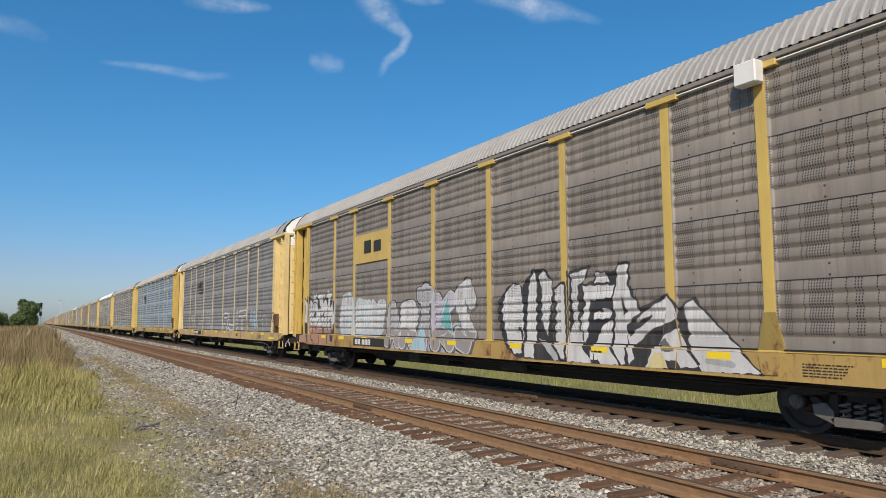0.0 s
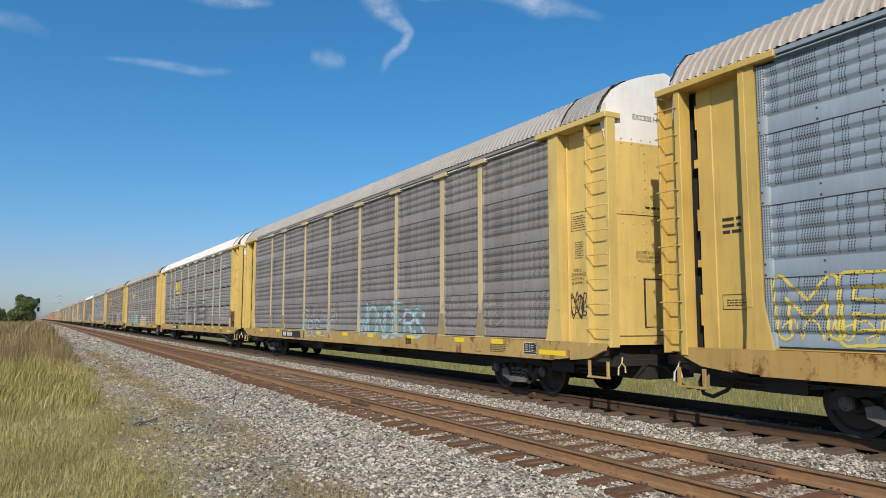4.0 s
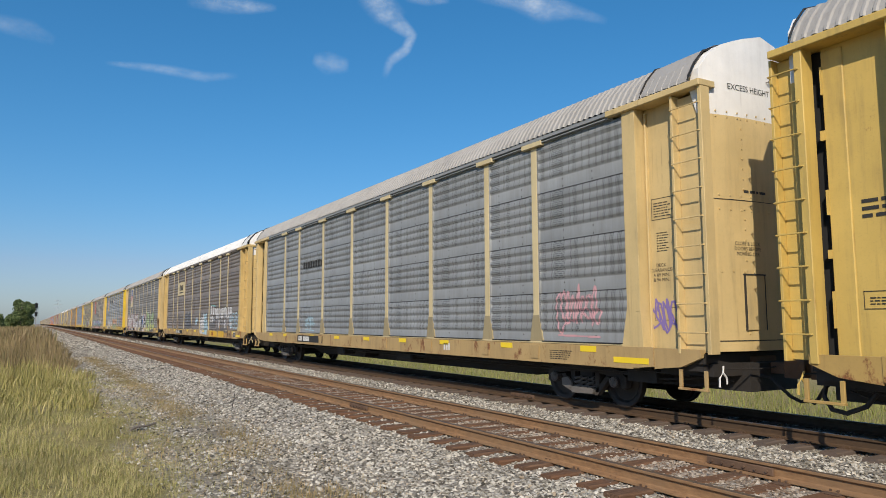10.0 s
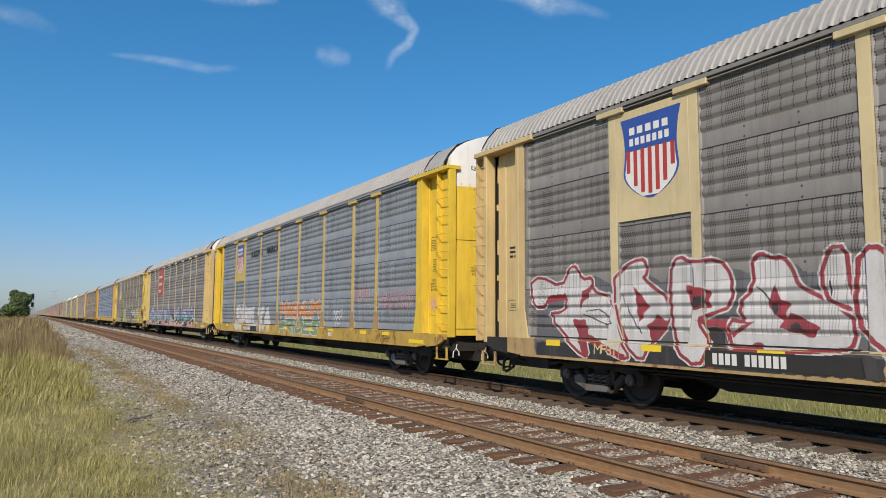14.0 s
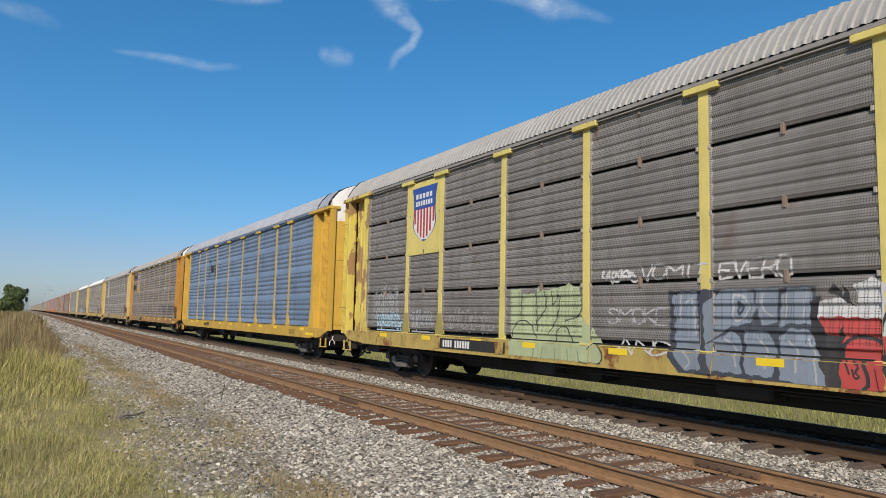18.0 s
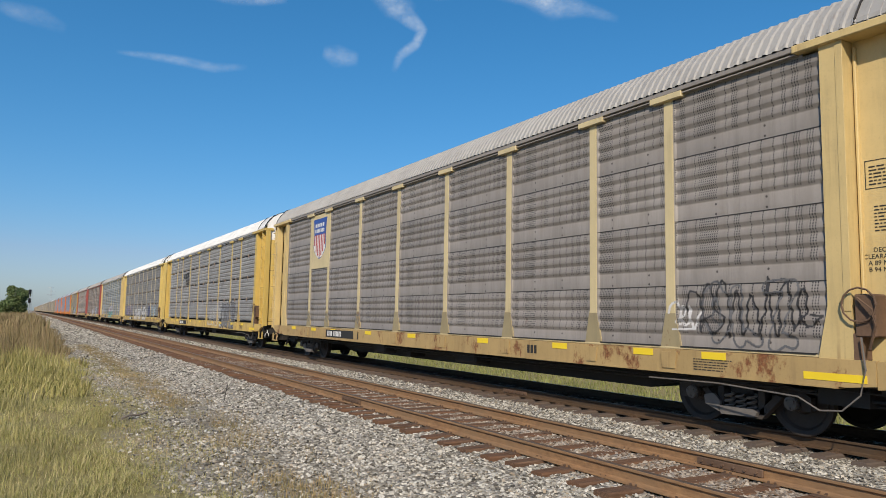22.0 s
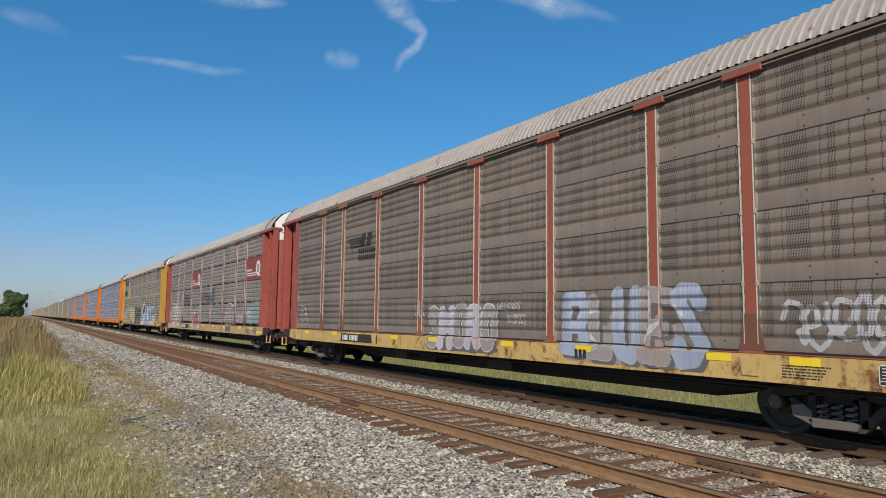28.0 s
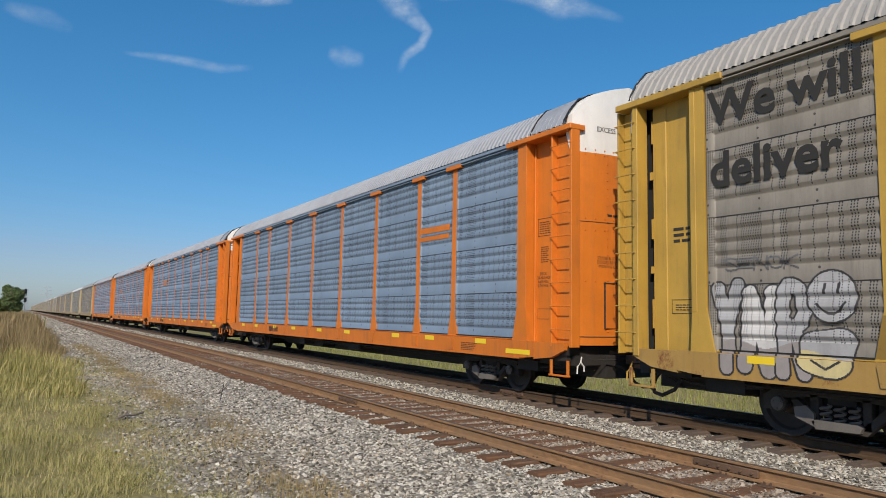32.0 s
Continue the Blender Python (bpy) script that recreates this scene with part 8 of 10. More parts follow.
        G.poly("white", (-2.99, 2.34), (-3.18, 2.37), (-3.26, 2.24), (-3.12, 2.10), (-3.00, 2.17)), G.poly("pink", (-2.18, 1.98), (-2.48, 1.79), (-2.16, 1.52)), G.poly("pink", (-2.61, 1.21), (-3.04, 1.19), (-3.10, 0.72), (-2.88, 0.75))
        G.poly("salmon", (-2.22, 0.75), (-2.67, 0.74), (-2.62, 0.65), (-2.26, 0.65)), G.poly("black", (0.13, 2.17), (-0.09, 2.52), (-0.18, 2.32), (-0.66, 2.22), (-0.90, 1.82), (-0.39, 1.83), (0.10, 1.99))
        G.poly("black", (-0.64, 2.43), (-1.30, 1.99), (-1.34, 1.41), (-1.17, 1.51), (-0.99, 1.35), (-1.16, 1.20), (-1.75, 1.17), (-1.80, 0.76), (-1.35, 0.68), (-0.84, 0.72), (-0.67, 1.51), (-0.32, 1.60), (-0.26, 1.83), (-1.01, 1.84), (-0.84, 2.13))
        G.poly("black", (0.11, 1.67), (-0.32, 1.56), (-0.63, 1.35), (-0.63, 0.78), (0.12, 0.78), (0.25, 1.05), (-0.04, 1.13), (-0.12, 1.40))
        G.poly("blue", (-1.31, 2.26), (-2.10, 2.32), (-2.14, 1.02), (-2.22, 0.70), (-1.87, 0.68), (-1.76, 1.33), (-1.50, 1.47), (-1.38, 1.16), (-1.12, 1.13), (-1.35, 1.86))
        G.poly("white", (-1.47, 2.17), (-2.02, 2.22), (-2.05, 1.52), (-2.10, 1.06), (-1.98, 0.72), (-1.90, 0.72), (-1.91, 1.89), (-1.52, 1.92)), G.poly("white", (-1.53, 1.65), (-1.72, 1.61), (-1.84, 1.27), (-1.76, 1.37))
        G.poly("black", (-2.12, 2.22), (-2.21, 2.49), (-2.79, 2.18), (-2.76, 1.65), (-3.34, 1.58), (-3.52, 1.73), (-3.50, 1.40), (-2.58, 1.38), (-2.65, 1.13), (-2.93, 0.71), (-2.76, 0.91), (-2.13, 0.96), (-2.05, 1.19), (-2.35, 1.47), (-2.49, 1.79), (-2.28, 2.02))
        G.poly("black", (-2.79, 2.18), (-2.99, 2.00), (-3.34, 1.94), (-3.36, 1.61), (-3.10, 1.71), (-2.77, 1.74)), G.poly("white", (-2.76, 1.65), (-3.10, 1.69), (-3.30, 1.59), (-2.80, 1.57))
        G.line("white", 0.012, (-0.09, 2.67), (-0.12, 2.52)), G.line("white", 0.014, (-2.98, 2.56), (-3.03, 2.38), (-2.88, 2.18), (-3.12, 2.10), (-3.26, 2.32))
        G.word(-4.25, -9.1, 0.76, 2.65, "PLKS", 103, "green", "black", 0.22, 0.036, soft=0, wild=0.08, cuts=3, back="black", glow="white", gw=0.06, low="lime", split=1.5, rise=0.15), G.field(-7.2, -9.1, 0.74, 1.0, "grey", 3, 0.06), G.note(-9.1, -9.7, 1.4, 1.9, "RUI", "white", 0.02)
        label = "white letters edged in red, and green block letters"
    elif k == 10:
        shield_emblem(car, M["post"])
        words(car, "BUILDING", 0.42, 5.75, 4.42, INK), words(car, "AMERICA", 0.42, 3.2, 4.42, INK)
        G.word(8.4, 2.3, 0.82, 2.1, "SPELTA", 111, "white", "silver", 0.15, 0.03, glow="white", gw=0.05)
        G.word(0.9, -3.8, 1.42, 2.2, "MAGNUM", 112, "orange", "white", 0.11, 0.045), G.word(0.9, -3.8, 0.78, 1.45, "PRIDES", 113, "moss", "white", 0.08, 0.04)
        G.note(-5.2, -6.0, 1.2, 1.8, "YEP", "white", 0.03), G.word(-8.9, -11.2, 1.75, 2.4, "MEMORY", 115, None, "pink", 0.05, 0.014), G.tag(-7, -8.2, 2.0, 2.6, 116, "pink", 0.015)
        label = "orange and white block letters"
    elif k == 11:
        pl = emblem_plate(car, 6, 3.22, 5.36, plain("red_emblem_sheet", (0.42, 0.075, 0.045), 0.55, 0, 0.15), "red sheet with white bars")
        for zz, n in ((4.62, 8), (4.02, 7), (3.45, 7)):
            for i in range(n):
                part("emblem_bar", on_side([bar(0.24 + 0.20 * i, 0, 0.13, 0.20)], -PLATE_X - 0.004, 6.7, zz), P_WHITE, pl)
        G.mural(11.0, 0.55, 2.42, 7), G.mural(-1.2, -8.6, 2.38, 8)
        G.field(0.7, -1.3, 0.75, 1.0, "pink", 2, 0.04), G.field(0.35, -1.0, 1.45, 2.0, "violet", 6, 0.10), G.field(0.5, -1.2, 0.95, 1.58, "black", 1, 0.02)
        words(car, "BLACK", 0.33, 0.42, 1.32, P_WHITE, -1.517)
        G.tag(0.40, -1.1, 1.02, 1.24, 124, "white", 0.03, 16)
        G.piece(11.25, 10.6, 1.15, 1.75, 3, 123, "white", "black", w=0.05)
        label = "violet, blue and teal interlocked spray-painted letters"
    elif k == 12:
        shield_emblem(car, M["post"])
        G.tag(10.8, 9.2, 1.3, 2.6, 131, "silver", 0.02, 24), G.tag(10.6, 9.0, 1.2, 1.7, 132, "sky", 0.03, 18), G.tag(8.4, 7.2, 1.2, 1.8, 133, "silver"), G.tag(6.5, 4.5, 1.2, 1.8, 134, "ghost", 0.02, 22)
        G.poly("pale", (3.80, 2.25), (3.45, 2.24), (3.37, 2.12), (2.96, 2.13), (2.87, 2.28), (2.59, 2.19), (2.14, 2.26), (1.89, 2.32), (1.56, 2.22), (1.47, 1.66), (0.98, 1.23), (0.87, 0.76), (3.75, 0.77), (3.78, 1.12))
        G.line("black", 0.014, (3.78, 1.12), (3.64, 1.45), (3.34, 1.58), (3.04, 1.46), (2.89, 1.18)), G.line("black", 0.014, (3.41, 2.14), (3.40, 1.58)), G.line("black", 0.014, (2.90, 2.19), (2.85, 1.34))
        G.line("black", 0.016, (2.87, 1.52), (2.53, 1.83), (2.64, 2.19)), G.line("black", 0.014, (2.41, 2.18), (2.35, 1.82), (2.14, 2.18), (2.17, 1.65), (2.48, 1.29))
        G.line("black", 0.014, (2.27, 1.12), (2.20, 1.42), (1.91, 1.45), (1.76, 1.13)), G.line("black", 0.014, (1.97, 1.56), (1.55, 1.66), (1.51, 1.82)), G.line("moss", 0.014, (2.87, 1.01), (2.92, 0.73))
        G.line("moss", 0.014, (2.59, 1.00), (2.66, 0.69)), G.line("moss", 0.014, (2.20, 1.00), (2.19, 0.72)), G.line("moss", 0.014, (1.84, 0.99), (1.81, 0.72)), G.line("moss", 0.014, (1.53, 0.99), (1.47, 0.74))
        G.line("black", 0.014, (1.25, 1.02), (1.16, 1.17), (0.89, 1.02), (0.87, 0.81), (1.07, 0.71))
        G.tag(0.95, 0.1, 2.28, 2.55, 136, "white", 0.022, 12)
        G.note(0.00, -1.42, 2.28, 2.60, "VOMIT", "white", 0.020, 3), G.note(-1.62, -2.84, 2.25, 2.60, "EVERO", "white", 0.020, 4)
        G.note(0.8, -0.6, 1.5, 1.85, "SMOKE", "silver", 0.018), G.note(0.6, -0.7, 0.95, 1.3, "AND", "white", 0.018)
        G.poly("ink", (-0.60, 2.11), (-3.16, 2.13), (-3.14, 1.54), (-3.36, 1.09), (-3.36, 0.67), (-1.92, 0.75), (-0.87, 0.74), (-0.64, 1.00), (-0.66, 1.68))
        G.poly("slate", (-0.69, 2.04), (-0.89, 2.08), (-1.20, 2.09), (-1.23, 1.31), (-1.31, 0.82), (-0.98, 0.79), (-0.76, 1.03), (-0.76, 1.68))
        G.poly("slate", (-1.32, 1.87), (-1.70, 2.11), (-2.17, 2.10), (-2.26, 1.82), (-2.14, 1.59), (-1.79, 1.51), (-1.35, 1.23)), G.poly("slate", (-2.23, 2.10), (-2.61, 2.11), (-2.58, 1.59), (-2.32, 1.56), (-2.27, 1.78))
        G.poly("slate", (-2.66, 2.02), (-2.77, 2.10), (-3.11, 2.10), (-3.08, 1.58), (-2.80, 1.60), (-2.61, 1.53)), G.poly("slate", (-1.35, 1.21), (-1.81, 1.46), (-1.98, 1.38), (-2.03, 0.81), (-1.48, 0.82))
        G.poly("slate", (-2.04, 1.47), (-2.43, 1.47), (-2.57, 1.20), (-2.54, 0.79), (-2.09, 0.82)), G.poly("slate", (-2.60, 1.40), (-2.80, 1.53), (-3.14, 1.49), (-3.30, 1.08), (-3.30, 0.70), (-2.65, 0.78))
        G.line("silver", 0.016, (-0.89, 2.04), (-0.87, 1.63)), G.line("silver", 0.016, (-0.99, 1.91), (-1.13, 2.00), (-1.17, 1.40)), G.line("silver", 0.016, (-1.52, 2.05), (-1.53, 1.55))
        G.line("silver", 0.018, (-1.86, 2.02), (-2.07, 2.00), (-2.15, 1.82), (-2.05, 1.65), (-1.85, 1.60), (-1.87, 2.00)), G.line("ink", 0.02, (-1.96, 1.91), (-2.03, 1.86), (-2.03, 1.76), (-1.95, 1.71), (-1.96, 1.91))
        G.line("silver", 0.016, (-2.37, 2.05), (-2.33, 1.79), (-2.53, 1.69)), G.line("silver", 0.016, (-2.74, 2.02), (-2.72, 1.68)), G.line("silver", 0.016, (-3.01, 2.05), (-2.98, 1.66))
        G.line("silver", 0.016, (-1.71, 1.33), (-1.88, 1.23), (-1.94, 0.92)), G.line("silver", 0.016, (-2.27, 1.37), (-2.42, 1.21), (-2.42, 0.93)), G.line("silver", 0.016, (-2.75, 1.34), (-2.89, 1.20), (-2.88, 0.90))
        G.line("silver", 0.014, (-0.94, 1.11), (-1.12, 0.94), (-1.01, 0.82)), G.line("silver", 0.014, (-3.04, 1.38), (-3.16, 1.07), (-3.18, 0.77))
        G.poly("white", (-3.68, 2.12), (-3.89, 2.22), (-4.07, 2.14), (-4.05, 1.62), (-3.12, 1.60), (-3.13, 1.82), (-3.28, 1.93), (-3.52, 1.96), (-3.73, 1.85))
        G.poly("red", (-3.19, 1.68), (-3.51, 1.70), (-4.06, 1.67), (-4.05, 0.74), (-3.53, 0.73), (-3.45, 1.09), (-3.50, 1.32), (-3.35, 1.43), (-3.24, 1.50))
        G.poly("black", (-3.07, 1.90), (-3.23, 2.00), (-3.17, 1.70), (-3.29, 1.45), (-3.44, 1.43), (-3.54, 1.59), (-3.51, 1.28), (-3.48, 1.06), (-3.51, 0.71), (-3.35, 0.69), (-3.20, 1.08), (-3.07, 1.54))
        G.poly("black", (-3.31, 2.05), (-3.42, 2.16), (-3.53, 1.97), (-3.53, 2.16), (-3.69, 1.82), (-3.52, 1.95)), G.line("black", 0.026, (-3.48, 1.09), (-3.51, 1.32), (-3.68, 1.45), (-3.93, 1.41), (-4.04, 1.33))
        G.line("black", 0.026, (-3.78, 1.11), (-3.87, 0.83), (-3.78, 0.74)), G.line("black", 0.014, (-3.56, 1.10), (-3.61, 0.94))
        G.line("black", 0.014, (-3.65, 1.11), (-3.74, 1.04), (-3.68, 0.96), (-3.75, 0.91), (-3.68, 0.87), (-3.65, 1.00))
        for n, (a, b, c, low, z1) in enumerate(((-4.0, -4.75, "white", "red", 2.15), (-4.7, -5.5, "white", "blue", 2.25), (-5.4, -6.1, "lilac", "green", 2.25), (-6.0, -6.65, "white", "lime", 2.1))):
            G.blob(a, b, 0.78, z1, c, "black", low, 942 + n, 0.035)
        for n, (a, b, c, low, z1) in enumerate(((-6.75, -7.5, "straw", "straw", 2.35), (-7.4, -8.1, "yellow", "yellow", 2.42), (-8.0, -8.85, "straw", "straw", 2.48), (-8.8, -9.5, "straw", "silver", 2.42), (-9.4, -10.0, "yellow", "yellow", 2.46), (-9.9, -10.75, "straw", "straw", 2.40))):
            G.blob(a + 0.06, b - 0.06, 0.78, z1 + 0.04, "black", None, None, 950 + n), G.blob(a, b, 0.80, z1, c, "black", low, 950 + n, 0.04)
        G.blob(-10.3, -11.25, 0.78, 1.35, "straw", "black", seed=959, ew=0.04), G.blob(-8.6, -9.9, 0.78, 1.30, "yellow", "black", seed=960, ew=0.04)
        G.outline(-10.7, -11.3, 1.2, 2.1, 1, 140, "silver", 0.035), G.tag(-10.65, -11.35, 2.28, 2.55, 141, "white", 0.018, 14)
        label = "lime, red, white and yellow spray-painted letters"
    elif k == 13:
        bars_emblem(car, 5.5, 3.95, 0.9, 0.42, INK, 3, under=False)
        part("emblem_bracket", on_side([bar(0, 0, 0.08, 0.95), bar(0, 0, 0.22, 0.08), bar(0, 0.87, 0.22, 0.08)], -1.503, 5.85, 3.7), INK, car)
        part("emblem_bracket", on_side([bar(1.5, 0, 0.08, 0.95), bar(1.36, 0, 0.22, 0.08), bar(1.36, 0.87, 0.22, 0.08)], -1.503, 5.85, 3.7), INK, car)
    elif k == 14:
        shield_emblem(car, M["post"])
        words(car, "We will", 0.76, 11.33, 4.72, INK), words(car, "deliver", 0.76, 11.33, 3.74, INK)
        G.tag(-6.2, -7.6, 1.2, 2.2, 141, "grey", 0.03, 18), G.tag(-8.7, -10.3, 1.2, 2.2, 142, "grey", 0.03, 16)
        label = "dark grey tags"
    elif k == 15:
        shield_emblem(car, M["post"])
        G.tag(-9.1, -11.2, 1.25, 2.2, 151, "black", 0.016, 16), G.outline(-9.3, -11.0, 1.3, 2.1, 3, 153, "grey", 0.016), G.tag(-8.75, -9.2, 1.45, 1.9, 152, "white", 0.022, 6)
        for e in (EDGES[8], EDGES[7], EDGES[6]):
            G.strokes([(12.3 - e, 1.30, 12.3 - e - 0.14, 1.52), (12.3 - e - 0.14, 1.52, 12.3 - e - 0.06, 1.62), (12.3 - e - 0.06, 1.62, 12.3 - e, 1.54), (12.3 - e, 1.54, 12.3 - e + 0.07, 1.62), (12.3 - e + 0.07, 1.62, 12.3 - e + 0.14, 1.52), (12.3 - e + 0.14, 1.52, 12.3 - e, 1.30)], 0.014, "grey")
        label = "grey tags and small drawn hearts"
    elif k == 16:
        stripe_emblem(car, 6.4, 3.48)
        G.word(-2.0, -4.7, 0.85, 2.1, "JESUD", 161, None, "white", 0.13, 0.028), G.word(-5.0, -7.95, 0.74, 2.2, "CNMR", 162, "grey", "black", 0.24, 0.05, glow="silver", gw=0.02, rise=0.12), G.word(-5.0, -7.95, 0.85, 2.15, "CNMR", 162, None, "silver", 0.13, 0.02, rise=0.12), G.note(-7.9, -8.6, 1.5, 1.9, "AT", "black", 0.016)
        label = "black and silver letters with white outlines"
    elif k == 17:
        G.word(10.0, 6.0, 1.2, 2.2, "SIREN", 171, None, "violet", 0.10, 0.03), G.word(3.0, -4.6, 0.80, 2.1, "CHROMEO", 172, "white", "black", 0.13, 0.028, glow="silver", gw=0.03), G.field(-5.4, -6.7, 1.2, 2.1, "navy", 1, 0.02), G.word(-7.4, -9.6, 1.3, 2.2, "BLOS", 173, None, "sky", 0.10, 0.03)
        label = "white and silver outlined letters"
    elif k == 18:
        bars_emblem(car, 6.45, 3.75, 2.2, 0.30, INK, 8, under=False)
        G.word(10.9, 8.8, 1.2, 2.1, "SEWL", 181, "silver", "white", 0.12, 0.03), G.tag(7.3, 6.1, 1.2, 2.4, 182, "silver", 0.03), G.tag(3.1, 2.3, 1.3, 2.0, 183, "black", 0.014)
        G.poly("straw", (2.19, 1.79), (1.99, 2.45), (1.43, 2.73), (0.39, 2.55), (0.23, 2.75), (-0.31, 2.34), (-0.68, 2.43), (-1.18, 2.29), (-1.52, 2.70), (-1.73, 2.62), (-1.67, 1.46), (-1.01, 2.00), (0.41, 2.14), (1.47, 1.55), (1.99, 1.51))
        G.poly("lilac", (1.46, 1.65), (1.09, 1.96), (0.74, 1.90), (0.30, 2.28), (-0.21, 2.36), (-0.30, 2.25), (-0.49, 2.35), (-0.67, 2.21), (-0.76, 1.79), (-1.09, 2.06), (-1.34, 2.27), (-1.71, 2.28), (-1.66, 0.77), (1.44, 0.75), (1.67, 1.12))
        G.poly("teal", (1.49, 1.47), (0.75, 1.54), (-0.27, 1.47), (-1.67, 1.58), (-1.66, 0.77), (1.44, 0.75), (1.65, 1.11))
        G.poly("black", (2.02, 1.90), (1.91, 2.35), (1.50, 2.61), (0.48, 2.58), (0.38, 2.38), (0.87, 2.30), (0.60, 2.13), (0.72, 1.92), (0.97, 1.92), (1.08, 2.15), (1.30, 1.99), (1.33, 1.19), (1.15, 0.77), (1.38, 0.76), (1.67, 1.11), (1.51, 1.62), (1.80, 1.57))
        G.poly("lilac", (1.90, 1.96), (1.81, 2.28), (1.44, 2.52), (0.57, 2.51), (0.51, 2.40), (1.08, 2.36), (1.37, 2.22), (1.46, 1.66), (1.77, 1.68)), G.poly("lilac", (0.97, 2.05), (0.82, 2.20), (0.72, 2.08), (0.83, 1.98))
        G.line("black", 0.045, (0.38, 2.16), (0.47, 1.51), (0.66, 1.20), (0.39, 0.83)), G.line("black", 0.05, (-0.09, 2.26), (-0.02, 1.52), (-0.21, 0.91)), G.line("black", 0.032, (-0.49, 2.24), (-0.42, 1.52), (-0.55, 0.95))
        G.line("black", 0.055, (-0.81, 2.12), (-0.83, 1.53), (-0.98, 1.15)), G.line("black", 0.02, (0.76, 1.31), (0.33, 1.42), (0.27, 1.21), (0.55, 1.10)), G.line("black", 0.02, (0.20, 0.84), (0.03, 1.04), (0.17, 1.16), (0.26, 0.99))
        G.line("black", 0.02, (-1.24, 0.94), (-1.13, 1.08), (-1.26, 1.14), (-1.48, 0.88)), G.line("black", 0.026, (0.30, 2.26), (-0.23, 2.34), (-0.30, 2.23), (-0.51, 2.33), (-0.69, 2.18), (-0.81, 2.09))
        G.poly("black", (-1.05, 1.53), (-1.12, 1.91), (-1.30, 2.12), (-1.53, 2.19), (-1.70, 2.17), (-1.66, 1.38), (-1.37, 1.23), (-1.14, 1.30)), G.poly("lilac", (-1.33, 1.93), (-1.56, 2.07), (-1.70, 2.04), (-1.68, 1.66), (-1.31, 1.58))
        G.poly("silver", (-1.31, 1.57), (-1.68, 1.65), (-1.67, 1.53), (-1.38, 1.42)), G.line("white", 0.02, (0.88, 1.19), (0.78, 0.84)), G.line("white", 0.02, (-0.63, 1.26), (-0.74, 0.93))
        G.word(-1.63, -2.9, 0.80, 2.5, "OR", 188, "lilac", "black", 0.22, 0.035, glow="straw", gw=0.06, low="teal", split=1.55, rise=0.1)
        G.word(-3.2, -5.0, 1.15, 2.05, "SLOW", 186, "ghost", "white", 0.05, 0.03), G.note(-2.9, -3.6, 0.95, 1.2, "GOOD", "black", 0.012), G.note(-3.0, -3.5, 0.78, 0.95, "TIMES", "black", 0.012), G.word(-9.0, -10.4, 1.6, 2.4, "KOS", 185, None, "white", 0.12, 0.03)
        label = "large lilac and teal letters with a yellow halo"
    elif k == 19:
        stripe_emblem(car, 6.4, 3.48)
        G.line("white", 0.018, (10.85, 2.03), (10.60, 1.98), (10.37, 1.86)), G.line("white", 0.018, (10.64, 2.02), (10.39, 1.90)), G.line("white", 0.016, (10.81, 1.82), (10.80, 1.63), (10.68, 1.22))
        G.line("white", 0.016, (10.81, 1.84), (10.60, 1.83)), G.line("white", 0.016, (10.35, 1.86), (10.37, 1.71), (10.20, 1.66)), G.line("white", 0.016, (10.56, 1.69), (10.36, 1.70), (10.16, 1.48), (9.94, 1.23)), G.line("white", 0.014, (10.56, 1.67), (10.55, 1.35), (10.37, 1.29))
        G.field(0.9, -2.2, 0.76, 1.2, "grey", 3, 0.10), G.word(0.9, -2.2, 0.80, 2.12, "SMORO", 192, "lilac", "white", 0.15, 0.024, back="grey", fills=("ghost", "lilac", "ghost", "lilac", "ghost")), G.note(-2.2, -3.1, 1.75, 2.0, "WEEKNDS", "silver", 0.016), G.note(-2.6, -3.3, 1.45, 1.7, "RESPECT", "silver", 0.016), G.note(1.7, 1.1, 1.6, 2.05, "WILL", "silver", 0.016)
        G.field(-4.6, -7.7, 0.78, 1.6, "ghost", 3, 0.25), G.word(-4.5, -7.9, 0.8, 2.4, "BLUES", 194, "haze", "silver", 0.13, 0.014, back="grey", fills=("haze", "ghost", "haze", "ghost", "haze"), soft=0, cuts=4), G.tag(-9.3, -11.2, 1.2, 2.0, 195, "silver", 0.04, 16)
        clips(car, s)
        label = "blue-grey and white letters, and white tags"
    elif k == 20:
        red = plain("dark_red_sheet", (0.24, 0.045, 0.035), 0.55, 0, 0.15)
        for bay in (5, 0):
            pl = emblem_plate(car, bay, 3.36, 4.43, red, "dark red sheet with white bars")
            w = BAYS[bay] - 0.3
            y = EDGES[bay + 1] - 0.16
            shape = [bar(0.04, 0.14, w * 0.80 - 0.40, 0.05), bar(0.04, 0.24, w * 0.80 - 0.40, 0.05)] + [bar(0.08 + 0.115 * i, 0.36, 0.08, 0.11) for i in range(7)]
            for i in range(20):
                a, b = 6.2832 * i / 20, 6.2832 * (i + 1) / 20
                for r0, r1 in ((0.20, 0.36), (0.07, 0.12)):
                    shape.append(([(w * 0.80 - rr * math.cos(q), 0.46 + rr * math.sin(q)) for rr, q in ((r0, a), (r1, a), (r1, b), (r0, b))], [(0, 1, 2, 3)]))
            shape.append(bar(w * 0.80 + 0.12, 0.08, 0.26, 0.07))
            part("emblem", on_side(shape, -PLATE_X - 0.004, y, 3.42), P_WHITE, pl)
